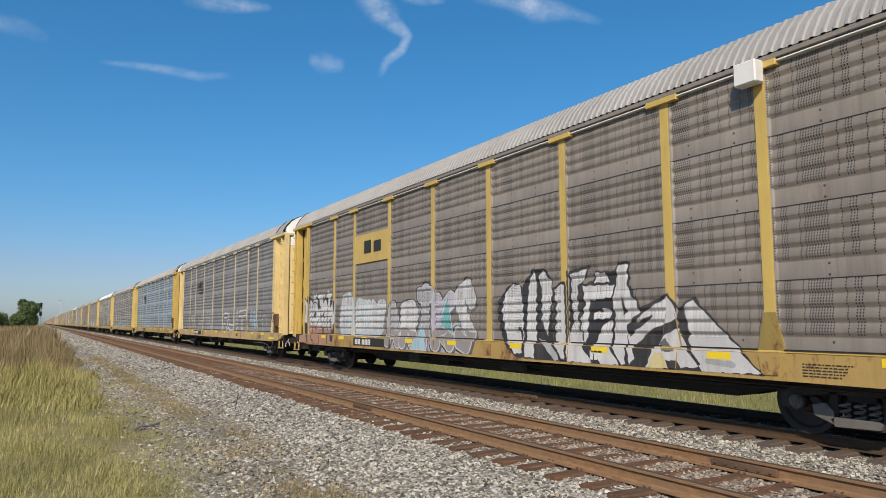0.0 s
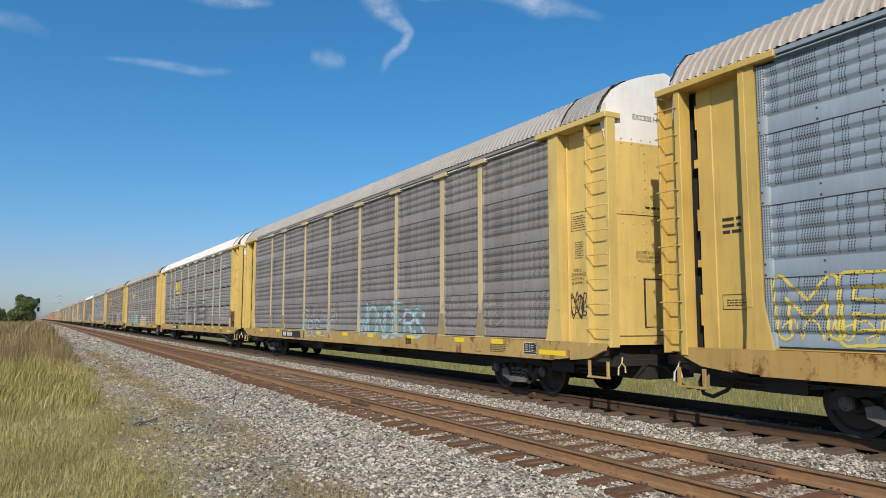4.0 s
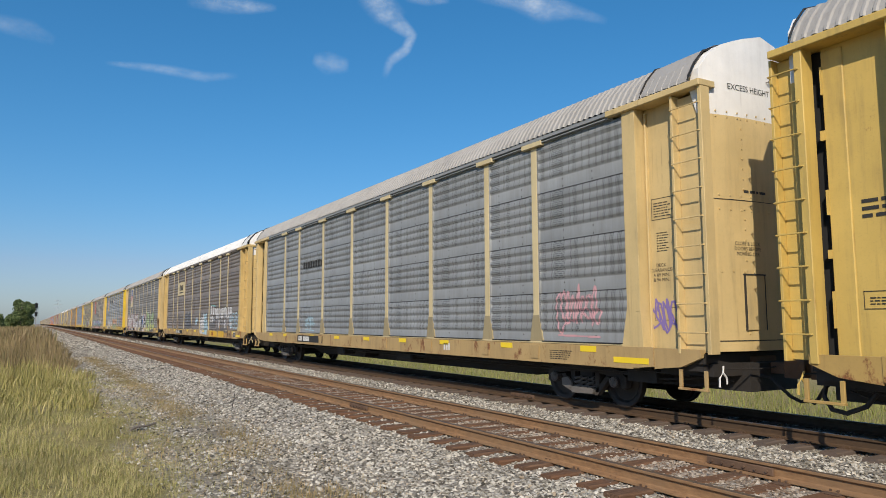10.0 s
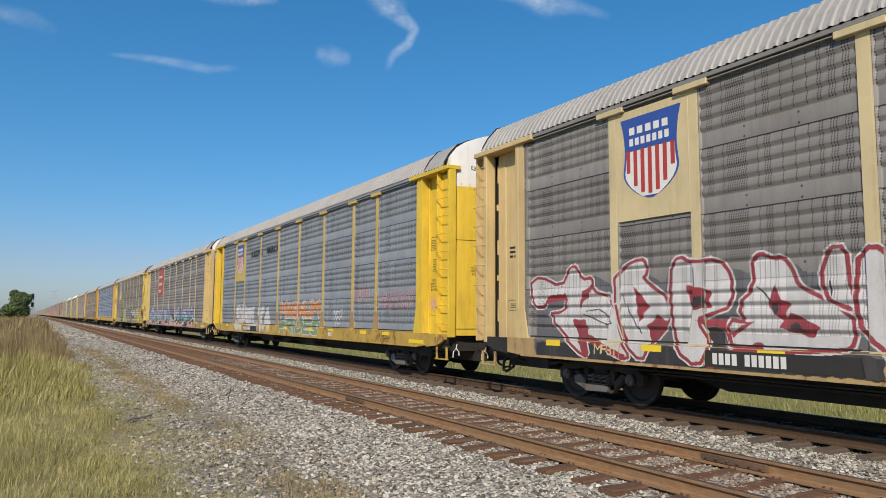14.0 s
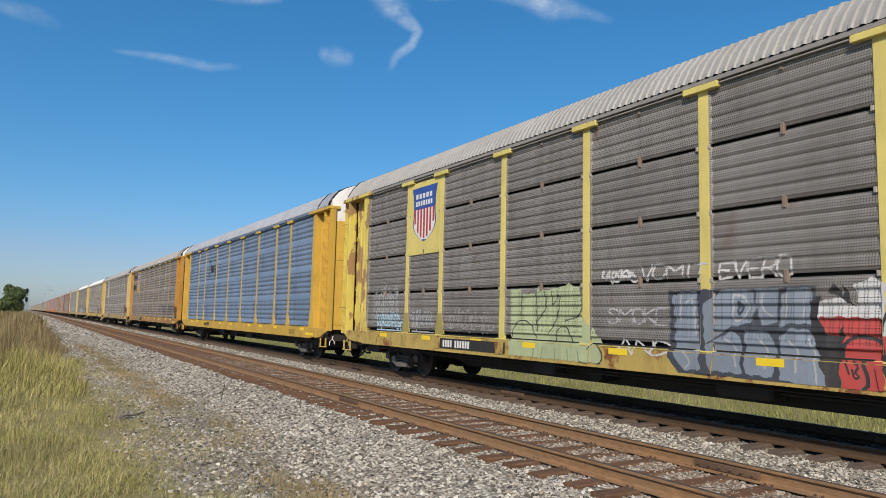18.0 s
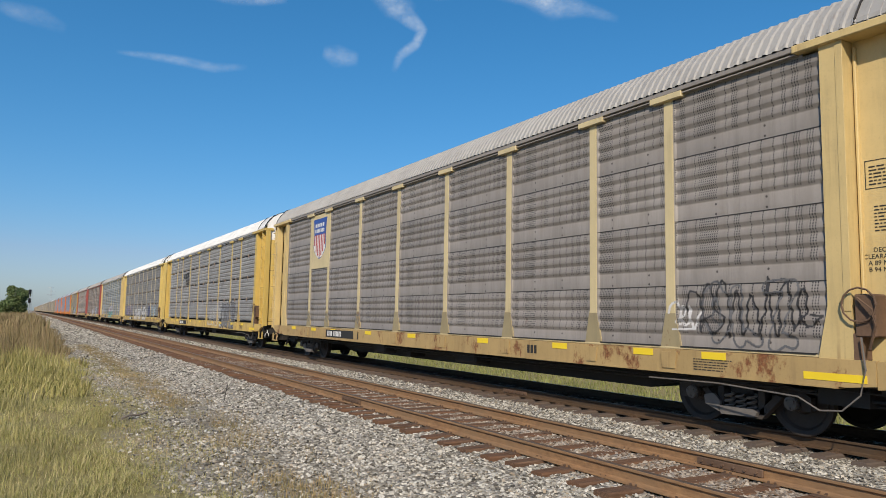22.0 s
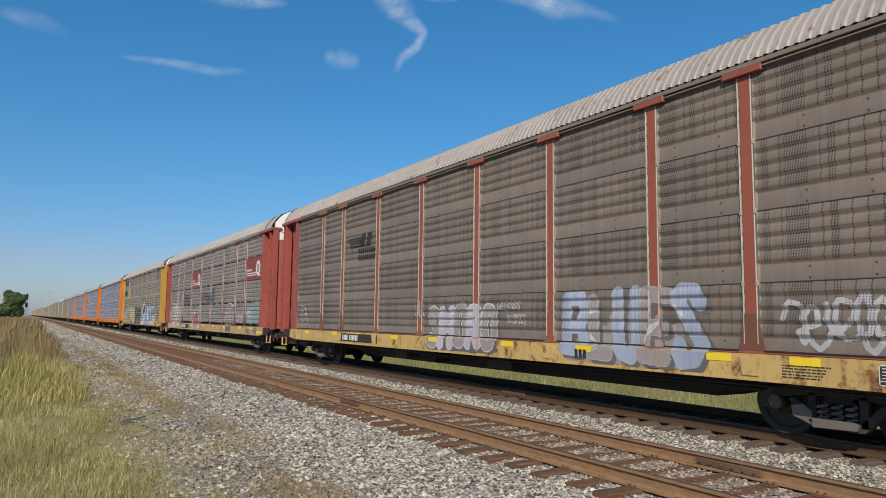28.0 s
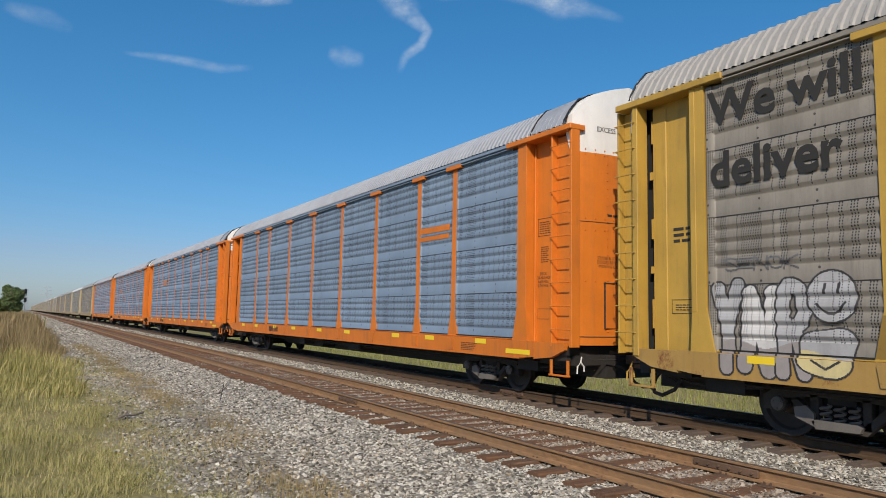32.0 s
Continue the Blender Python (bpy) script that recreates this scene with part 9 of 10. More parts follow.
        G.field(11.2, 7.5, 0.76, 1.15, "pink", 3, 0.05), G.word(11.25, 7.4, 1.0, 2.5, "USRAS", 201, "white", "black", 0.27, 0.022, glow="white", gw=0.05, fills=("ghost", "silver", "straw", "white", "silver"), rise=0.12), G.word(6.5, 4.3, 2.30, 3.2, "CHILE", 202, "grey", "black", 0.09, 0.035, wild=0.14, cuts=3, soft=0, rise=0.35), G.note(6.3, 4.4, 1.5, 1.95, "CHKNSO", "silver", 0.02, 203)
        G.poly("white", (4.09, 2.28), (3.75, 2.01), (3.53, 1.67), (3.20, 2.00), (3.00, 1.80), (2.79, 2.07), (2.60, 1.87), (2.31, 2.18), (2.13, 2.10), (2.05, 1.80), (1.75, 1.61), (1.55, 1.37), (1.59, 1.11), (1.15, 1.04), (1.04, 0.84), (1.97, 0.88), (3.28, 0.90), (3.75, 1.29))
        G.poly("brown", (3.98, 2.14), (3.69, 1.84), (3.53, 1.47), (3.20, 1.88), (3.05, 1.56), (2.79, 1.96), (2.65, 1.64), (2.32, 2.06), (2.18, 1.99), (2.14, 1.68), (1.79, 1.50), (1.67, 1.29), (1.71, 1.04), (3.20, 0.99), (3.64, 1.34))
        G.line("white", 0.022, (3.47, 1.22), (3.15, 1.59), (3.00, 1.28)), G.line("white", 0.022, (2.90, 1.16), (2.60, 1.56), (2.47, 1.22)), G.line("white", 0.022, (2.37, 1.26), (2.19, 1.57), (1.92, 1.35))
        G.line("white", 0.02, (1.59, 0.90), (1.04, 0.84), (0.93, 1.12), (1.19, 1.24)), G.poly("red", (3.34, 1.23), (3.21, 1.39), (3.05, 1.08), (3.20, 1.03)), G.poly("red", (2.37, 1.19), (2.19, 1.34), (1.97, 1.13))
        G.poly("brown", (3.31, 1.10), (1.72, 1.14), (1.47, 1.05), (1.88, 0.90), (3.10, 0.94)), G.line("white", 0.016, (2.95, 1.12), (2.80, 0.90)), G.line("white", 0.016, (2.35, 1.15), (2.14, 0.90))
        G.tag(3.9, 1.4, 0.80, 1.1, 204, "white", 0.02, 12)
        G.word(0.8, -2.2, 2.35, 3.25, "BEAGO", 205, "grey", "black", 0.10, 0.040, wild=0.14, cuts=3, soft=0, rise=0.35)
        G.word(-1.6, -3.95, 1.25, 2.3, "CREO", 206, None, "silver", 0.10, 0.022), G.word(-4.8, -6.75, 1.15, 2.3, "SEO", 227, None, "white", 0.14, 0.026), G.field(-5.1, -6.3, 0.78, 1.06, "grey", 2, 0.05), G.tag(-5.2, -6.2, 0.82, 1.02, 211, "brown", 0.02)
        G.tag(-7.1, -8.5, 1.3, 1.8, 208, "white", 0.025, 14), G.word(-9.2, -11.0, 1.25, 2.35, "KBO", 209, "ghost", "teal", 0.10, 0.07), G.tag(-9.0, -9.7, 1.5, 1.9, 212, "white", 0.025, 8)
        clips(car, s)
        label = "white outlined letters over grey and brown"
    elif k == 21:
        shield_emblem(car, M["post"])
        words(car, "We will", 0.76, 11.33, 4.72, INK), words(car, "deliver", 0.76, 11.33, 3.74, INK)
        G.word(11.3, 9.75, 0.80, 2.25, "YNR", 980, "silver", "black", 0.25, 0.030, low="ghost", split=1.25, rise=0.08, soft=2, fills=("silver", "white", "silver")), G.oval(9.45, 1.95, 0.36, 0.38, "black"), G.oval(9.45, 1.95, 0.33, 0.35, "silver"), G.line("black", 0.018, (9.65, 1.85), (9.55, 1.72), (9.38, 1.72), (9.27, 1.87)), G.line("black", 0.02, (9.55, 2.0), (9.54, 2.12)), G.line("black", 0.02, (9.36, 2.0), (9.35, 2.12)), G.blob(9.95, 9.1, 0.8, 1.55, "silver", "black", "straw", 77, 0.03), G.note(11.1, 9.9, 2.35, 2.6, "SENOK", "grey", 0.014)
        G.field(8.6, 6.6, 0.98, 1.9, "red", 3, 0.03), G.word(8.6, 6.6, 0.98, 2.3, "MOTOR", 212, "pink", "black", 0.13, 0.022, rise=0.1), G.word(8.7, 6.5, 2.1, 2.6, "OUO", 214, "lime", "moss", 0.06, 0.02)
        G.word(6.5, 3.05, 0.76, 2.45, "EH8U", 213, "lime", "red", 0.22, 0.050, cuts=1, glow="straw", gw=0.04, rise=0.12), G.note(5.9, 5.3, 0.98, 1.12, "MORE", "red", 0.012)
        G.field(3.05, -0.9, 0.80, 2.35, "black", 1, 0.03), G.word(3.05, -0.9, 0.74, 2.6, "UPJUS", 215, "black", "white", 0.34, 0.020, soft=0, wild=0.09, cuts=2, rise=0.06), G.word(2.4, 1.9, 1.65, 2.1, "*", 216, "white", None, 0.02, 0.0)
        G.field(-1.2, -4.8, 0.78, 1.9, "haze", 5, 0.12)
        G.oval(-2.83, 2.00, 1.05, 0.94, "black"), G.oval(-2.83, 2.00, 1.02, 0.91, "white"), G.oval(-2.83, 0.96, 0.55, 0.40, "white"), G.oval(-2.83, 2.09, 0.92, 0.72, "cyan", 0.9, 2.23), G.oval(-2.83, 2.09, 0.79, 0.63, "sky", 0.9, 1.99), G.oval(-2.83, 2.19, 0.69, 0.47, "ink", 0.9, 2.47), G.oval(-2.50, 2.24, 0.13, 0.17, "white")
        G.line("black", 0.016, (-1.67, 2.29), (-2.11, 2.59), (-2.82, 2.67), (-3.50, 2.53), (-3.85, 2.25)), G.line("black", 0.014, (-1.73, 1.85), (-2.36, 1.46), (-2.84, 1.38), (-3.41, 1.50), (-3.81, 1.84))
        G.poly("white", (-4.57, 1.19), (-7.27, 1.18), (-8.85, 1.63), (-9.43, 1.06), (-9.46, 0.80), (-4.86, 0.79))
        G.poly("blue", (-4.43, 1.72), (-4.60, 2.53), (-5.19, 2.56), (-5.41, 2.43), (-5.65, 2.56), (-6.03, 2.51), (-5.65, 1.84), (-5.99, 1.28), (-6.26, 0.74), (-5.61, 0.78), (-4.86, 0.80))
        G.poly("white", (-4.70, 1.72), (-4.79, 2.40), (-5.16, 2.43), (-5.22, 1.93), (-5.65, 2.41), (-5.86, 2.42), (-5.41, 1.84), (-5.85, 1.22), (-6.04, 0.80), (-5.79, 0.81), (-5.25, 1.39), (-5.28, 0.83), (-4.99, 0.87))
        G.poly("blue", (-5.86, 2.17), (-5.93, 2.51), (-6.21, 2.61), (-6.47, 2.47), (-6.46, 2.15), (-6.36, 2.05), (-6.48, 1.30), (-6.78, 0.77), (-6.31, 0.75), (-5.92, 1.39))
        G.poly("white", (-6.00, 2.22), (-6.11, 2.47), (-6.31, 2.44), (-6.36, 2.18), (-6.17, 2.07), (-6.21, 1.40), (-6.55, 0.79), (-6.34, 0.78), (-6.03, 1.39))
        G.poly("blue", (-6.57, 2.48), (-6.93, 2.57), (-7.25, 2.45), (-7.24, 1.55), (-7.52, 1.39), (-7.38, 1.11), (-6.66, 1.23))
        G.poly("white", (-6.69, 2.38), (-6.95, 2.47), (-7.15, 2.36), (-7.11, 1.47), (-7.41, 1.33), (-7.27, 1.21), (-6.77, 1.32))
        G.poly("blue", (-7.47, 2.11), (-7.51, 2.49), (-8.37, 2.54), (-8.40, 2.28), (-7.92, 1.83), (-8.14, 1.70), (-8.81, 1.71), (-8.86, 1.59), (-8.23, 1.39), (-7.27, 1.31), (-7.20, 1.47), (-7.84, 2.04))
        G.poly("white", (-7.59, 2.20), (-7.61, 2.40), (-8.28, 2.45), (-8.28, 2.31), (-7.79, 1.83), (-7.83, 1.61), (-8.26, 1.60), (-8.20, 1.46), (-7.41, 1.40), (-7.90, 2.00), (-7.91, 2.15)), G.line("blue", 0.03, (-7.82, 1.30), (-8.02, 0.77))
        G.line("blue", 0.02, (-6.76, 1.18), (-6.90, 0.78)), G.line("orange", 0.018, (-9.27, 1.16), (-9.43, 0.99), (-9.48, 0.80))
        G.poly("leaf", (-8.92, 2.46), (-9.10, 2.54), (-9.35, 2.55), (-9.75, 2.47), (-9.83, 2.21), (-9.59, 2.27), (-9.26, 2.30), (-8.96, 2.19)), G.poly("leaf", (-9.66, 2.15), (-9.83, 2.14), (-9.81, 1.74), (-9.69, 1.82))
        G.note(-9.06, -9.75, 1.86, 2.15, "DIE", "white", 0.022), G.note(-8.89, -9.77, 1.51, 1.84, "HARD", "white", 0.022)
        G.line("white", 0.018, (-9.15, 1.32), (-9.48, 1.40), (-9.72, 1.38), (-9.51, 1.27))
        label = "a painted eye between white, blue, green and black letters"
    elif k in (22, 23, 24, 25):
        for b in (bar(0, 0.14, 1.6, 0.16), bar(0.05, -0.06, 1.5, 0.12)):
            part("emblem_bar", on_side([b], -1.503, -6.9 if k == 22 else 6.2, 3.7), M["post"], car)
    if k in (4, 12, 16, 17):
        clips(car, s)
    if k in (19, 20):
        flanges(car)
    for at, y, z, w, h, col, wd in TAGS:
        if at == k:
            scribble(car, y, z, w, h, col, 40 + k, wd)
    if k in (12, 14, 16, 19, 20, 21):
        n = part("yellow_notice", Geo().box(-1.294, -1.27, -12.36, -11.78, 2.30 if k == 12 else 2.05, 2.52 if k == 12 else 2.25), REFLECT, car, label="yellow notice with black print")
        part("notice_print", on_side(ragged_bars(8, 0.46, 0.12, 2), -1.2970, -11.84, 2.35 if k == 12 else 2.10), INK, n)
    if label:
        G.onto(car, s, label)


for k, car, spin in TRAIN:
    if 0 <= k < 26:
        mark(k, car, CARS[k])


# ---- ballast stones ----
def stone_mat():
    m = Mat("crushed_limestone_ballast")
    geo = m.n.new("ShaderNodeNewGeometry")
    rnd = geo.outputs["Random Per Island"]
    col = m.ramp(rnd, (0.0, (0.060, 0.055, 0.046)), (0.28, (0.20, 0.185, 0.156)), (0.6, (0.375, 0.355, 0.305)), (0.9, (0.62, 0.585, 0.51)), (1.0, (0.33, 0.26, 0.18)))
    x, y, z = m.axes()
    rusty = m.math("MULTIPLY", m.step(m.math("ABSOLUTE", m.math("SUBTRACT", x, TRACK_A)), 1.05, 0.6), m.noise(5, 4))
    # stones below the train go black-brown, its shade as part of their colour
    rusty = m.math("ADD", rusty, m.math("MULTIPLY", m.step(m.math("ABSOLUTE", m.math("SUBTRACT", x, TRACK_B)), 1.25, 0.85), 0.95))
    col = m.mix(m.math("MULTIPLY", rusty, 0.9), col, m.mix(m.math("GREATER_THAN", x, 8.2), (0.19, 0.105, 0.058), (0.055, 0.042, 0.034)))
    fine = m.noise(60, 4, 0.7)
    col = m.mix(m.math("MULTIPLY", m.step(fine, 0.5, 0.8), 0.4), col, (0.14, 0.125, 0.11))
    m.bump(fine, 0.25, 0.006)
    return m.done(col, 0.92, 0.0, 0.25)


def rock_shape(r):
    """An angular stone: a cube-like hull of twelve uneven corners."""
    bm = bmesh.new()
    for i in range(11):
        p = Vector((r.gauss(0, 1), r.gauss(0, 1), r.gauss(0, 1))).normalized()
        bm.verts.new((p.x * r.uniform(0.8, 1.15), p.y * r.uniform(0.65, 0.95), p.z * r.uniform(0.45, 0.75)))
    bmesh.ops.convex_hull(bm, input=bm.verts)
    for v in [v for v in bm.verts if not v.link_faces]:
        bm.verts.remove(v)
    bm.verts.index_update()
    v, f = np.array([v.co[:] for v in bm.verts]), [tuple(q.index for q in p.verts) for p in bm.faces]
    bm.free()
    return v, f


def scatter(name, shapes, spots, mat, label, category):
    """One mesh of many small solids; spots: x, y, z, size, turn."""
    r = random.Random(5)
    V, F, base = [], [], 0
    for x, y, z, s, a in spots:
        v, f = shapes[r.randrange(len(shapes))]
        ca, sa = math.cos(a) * s, math.sin(a) * s
        tilt = r.uniform(-0.5, 0.5)
        zz = v[:, 2] * s + v[:, 0] * s * tilt
        V.append(np.stack([v[:, 0] * ca - v[:, 1] * sa + x, v[:, 0] * sa + v[:, 1] * ca + y, zz + z], 1))
        F += [tuple(i + base for i in q) for q in f]
        base += len(v)
    me = bpy.data.meshes.new(name)
    me.from_pydata(np.concatenate(V).tolist(), [], F)
    me.materials.append(mat)
    return tagged(new(name, me), label, category, kind="stuff")


def build_stones():
    r = random.Random(11)
    shapes = [rock_shape(r) for _ in range(24)]
    spots = []

    def strip(x0, x1, y0, y1, per, s0, s1, keep=lambda x, y: 1.0, drop=0.0):
        for _ in range(int((x1 - x0) * (y1 - y0) * per)):
            x, y = r.uniform(x0, x1), r.uniform(y0, y1)
            if r.random() < keep(x, y):
                s = r.uniform(s0, s1)
                spots.append((x, y, ground_z(x, y) + s * 0.15 - drop, s, r.uniform(0, 6.28)))

    def verge(x, y):
        n = noise.noise(Vector((x * 0.8, y * 0.45, 1.7))) + 0.5 * noise.noise(Vector((x * 2.1, y * 1.6, 4.4)))
        return max(0.0, min(1.0, (x - 1.30 - 0.014 * max(0.0, min(y, 110) - 15) + 0.45 * n) / 0.8)) * (0.45 if n > 0.2 and x < 3.3 else 1.0) * (1.0 - 0.6 * math.exp(-((x - 2.8) / 0.28) ** 2))

    strip(1.0, 5.3, 4.5, 9, 480, 0.015, 0.038, verge)
    strip(1.0, 5.3, 9, 13, 330, 0.018, 0.042, verge)
    strip(1.2, 5.3, -8, 4.5, 60, 0.03, 0.055, verge)
    strip(7.85, 9.6, -8, 3.0, 60, 0.03, 0.05)
    strip(1.0, 5.3, 13, 30, 150, 0.022, 0.045, verge)
    strip(1.2, 5.3, 30, 60, 45, 0.035, 0.06, verge)
    strip(1.2, 5.3, 60, 140, 15, 0.07, 0.11, verge)
    strip(1.2, 5.3, 140, 300, 5, 0.12, 0.18, verge)
    strip(7.85, 9.4, 70, 160, 14, 0.06, 0.10)
    strip(5.3, 7.85, 3.0, 13, 300, 0.018, 0.036)
    strip(5.3, 7.85, 13, 30, 110, 0.022, 0.038)
    strip(7.85, 9.6, 3.0, 15, 360, 0.016, 0.038)
    strip(7.85, 9.6, 15, 34, 110, 0.026, 0.044)
    strip(7.85, 9.4, 34, 70, 40, 0.035, 0.06)
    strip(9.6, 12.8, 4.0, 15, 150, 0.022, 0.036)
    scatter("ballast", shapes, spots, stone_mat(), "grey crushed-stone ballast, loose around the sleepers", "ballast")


build_stones()


# ---- grass and weeds ----
def grass_mat(name, *cols):
    m = Mat(name)
    geo = m.n.new("ShaderNodeNewGeometry")
    col = m.ramp(geo.outputs["Random Per Island"], *[(i / (len(cols) - 1), c) for i, c in enumerate(cols)])
    patch = m.step(m.noise(0.5, 4, 0.6), 0.35, 0.65)
    hsv = m.n.new("ShaderNodeHueSaturation")
    m.l.new(m.math("MULTIPLY_ADD", patch, 0.5, 0.75), hsv.inputs["Value"])
    m.l.new(col, hsv.inputs["Color"])
    m.bsdf.inputs["Transmission Weight"].default_value = 0.0
    return m.done(hsv.outputs[0], 0.75, 0.0, 0.2)


def blades(name, spots, mat, label):
    """Curved, tapering blades; spots: x, y, height, width, lean, heading."""
    n = len(spots)
    a = np.array(spots)
    x, y, h, w, lean, hd = a.T
    z = np.array([ground_z(px, py) for px, py in zip(x, y)]) - 0.02
    cx, cy = np.cos(hd), np.sin(hd)
    V = np.zeros((n, 5, 3))
    for i, (t, side, wid) in enumerate(((0, -1, 1), (0, 1, 1), (0.55, -1, 0.8), (0.55, 1, 0.8), (1, 0, 0))):
        b = lean * t * t
        V[:, i, 0] = x + cx * b + side * wid * w * -cy
        V[:, i, 1] = y + cy * b + side * wid * w * cx
        V[:, i, 2] = z + h * t * (1 - 0.12 * t)
    k = np.arange(n)[:, None] * 5
    F = [tuple(q) for q in (k + np.array([[0, 1, 3, 2]])).tolist()] + [tuple(q) for q in (k + np.array([[2, 3, 4]])).tolist()]
    me = bpy.data.meshes.new(name)
    me.from_pydata(V.reshape(-1, 3).tolist(), [], F)
    me.materials.append(mat)
    return tagged(new(name, me), label, "grass", kind="stuff")


def build_grass():
    r = random.Random(21)
    lawn, weeds, mid, far, stubble = [], [], [], [], []

    def clump(x, y):
        return noise.noise(Vector((x * 1.3, y * 0.9, 2.2))) + 0.5 * noise.noise(Vector((x * 3.9, y * 3.1, 7.1)))

    def edge(y):
        return 1.72 + 0.014 * max(0.0, min(y, 110) - 15) + 0.2 * math.sin(y * 0.55) + 0.35 * noise.noise(Vector((y * 0.5, 3.3, 0.2)))

    while len(lawn) < 150000:
        y = 4.2 + 25 * r.random() ** 1.7
        x = r.uniform(max(-0.62 * y + 1.0, -9), 2.6)
        c = clump(x, y)
        if x > edge(y) + 0.55 * c + 0.5 * (r.random() ** 2) - 0.15 or r.random() > 0.62 + c:
            continue
        h = r.uniform(0.09, 0.24) * (1.0 + 0.6 * c) * min(1.0, 0.35 + 0.45 * max(0, edge(y) - x))
        lawn.append((x, y, h, r.uniform(0.0018, 0.0042), r.uniform(0.02, 0.16), r.uniform(0, 6.28)))
    while len(lawn) < 170000:
        x, y = r.uniform(-11, 1.7), r.uniform(-12, 4.4)
        if r.random() > 0.55 + clump(x, y) or x > edge(y):
            continue
        lawn.append((x, y, r.uniform(0.10, 0.26), r.uniform(0.006, 0.011), r.uniform(0.02, 0.16), r.uniform(0, 6.28)))
    while len(lawn) < 186000:
        y = 4.2 + 30 * r.random() ** 1.6
        x = edge(y) - 0.1 + abs(r.gauss(0, 0.55))
        if clump(x * 1.4, y * 0.8) > r.uniform(-0.35, 0.3):
            lawn.append((x, y, r.uniform(0.03, 0.11), r.uniform(0.0016, 0.0036), r.uniform(0.02, 0.10), r.uniform(0, 6.28)))
    while len(weeds) + len(mid) < 60000:
        y = 18 + 60 * r.random() ** 1.25
        x = r.uniform(-0.30 * y - 4, 2.6)
        c = clump(x * 0.6, y * 0.5)
        if x > edge(y) - 0.25 + 0.3 * c or r.random() > 0.6 + c:
            continue
        tall = min(1.0, max(0.0, (y - 20) / 26)) * min(1.0, max(0.10, (edge(y) - 0.4 - x) / 1.2))
        (mid if y + 9 * c < 33 else weeds).append((x, y, r.uniform(0.22, 0.42) + tall * r.uniform(0.25, 1.25) * (1 + 0.5 * c), r.uniform(0.005, 0.012), r.uniform(0.04, 0.3), r.uniform(0, 6.28)))
    while len(far) < 20000:
        y = 62 + 170 * r.random() ** 1.3
        x = r.uniform(-0.14 * y - 6, 1.6)
        far.append((x, y, r.uniform(0.7, 1.95), r.uniform(0.03, 0.06), r.uniform(0.1, 0.6), r.uniform(0, 6.28)))
    while len(stubble) < 34000:
        y = 5.0 + 40 * r.random() ** 1.5
        x = r.gauss(2.80, 0.24) if r.random() < 0.6 else r.uniform(1.2, 3.6)
        if clump(x * 0.9 + 5, y * 0.45) < r.uniform(-0.45, 0.45):
            continue
        stubble.append((x, y, r.uniform(0.03, 0.13), r.uniform(0.0015, 0.004), r.uniform(0.01, 0.10), r.uniform(0, 6.28)))
    back = []
    while len(back) < 36000:
        y = 5 + 85 * r.random() ** 1.4
        x = 13.4 + 14 * r.random() ** 1.5
        back.append((x, y, r.uniform(0.15, 0.42), r.uniform(0.006, 0.014), r.uniform(0.03, 0.2), r.uniform(0, 6.28)))
    green = grass_mat("mixed_green_grass", (0.23, 0.225, 0.078), (0.30, 0.29, 0.10), (0.355, 0.325, 0.125), (0.40, 0.35, 0.16), (0.44, 0.37, 0.20))
    brown = grass_mat("tall_dry_weeds", (0.150, 0.135, 0.058), (0.215, 0.175, 0.082), (0.27, 0.205, 0.105), (0.21, 0.145, 0.082), (0.31, 0.245, 0.135))
    straw = grass_mat("dry_straw_tufts", (0.17, 0.155, 0.055), (0.28, 0.225, 0.10), (0.38, 0.285, 0.145), (0.34, 0.23, 0.12))
    blades("grass", lawn, green, "yellow-green uncut verge grass")
    blades("long_grass", mid, grass_mat("long_yellow_grass", (0.19, 0.185, 0.058), (0.28, 0.26, 0.085), (0.345, 0.30, 0.115), (0.40, 0.335, 0.155)), "longer yellow-green grass with dry stems")
    blades("weeds", weeds, brown, "taller brown and green roadside weeds")
    blades("far_weeds", far, brown, "tall dry brown weeds along the line")
    blades("tufts", stubble, straw, "dry straw tufts in the edge of the ballast")
    blades("field_grass", back, grass_mat("lush_field_grass", (0.165, 0.185, 0.05), (0.205, 0.225, 0.065), (0.235, 0.245, 0.078), (0.27, 0.265, 0.095)), "green grass beyond the train")


build_grass()


# ---- a stick lying at the grass edge, a dark dead stalk ----
BARK = plain("grey_weathered_wood", (0.27, 0.23, 0.19), 0.9, 0, 0.4)
stick = part("stick", Geo().tube([(1.58, 13.9, -0.30), (1.72, 14.05, -0.27), (1.90, 14.15, -0.28), (2.08, 14.38, -0.27)], 0.022, 6).tube([(1.72, 14.05, -0.27), (1.80, 14.30, -0.21)], 0.012, 5), BARK)
tagged(stick, "grey dry stick lying on the gravel", "stick")
stalk = part("dead_stalk", Geo().tube([(3.83, 15.8, -0.29), (3.86, 15.8, -0.10), (3.90, 15.82, 0.06)], 0.008, 5).tube([(3.86, 15.8, -0.10), (3.95, 15.78, 0.02)], 0.005, 5), UNDER)
tagged(stalk, "dark dead weed stalk standing in the ballast", "weed")


# ---- trees far down the line ----
LEAF = grass_mat("tree_leaves", (0.07, 0.10, 0.035), (0.10, 0.14, 0.05), (0.15, 0.19, 0.075), (0.19, 0.22, 0.09))


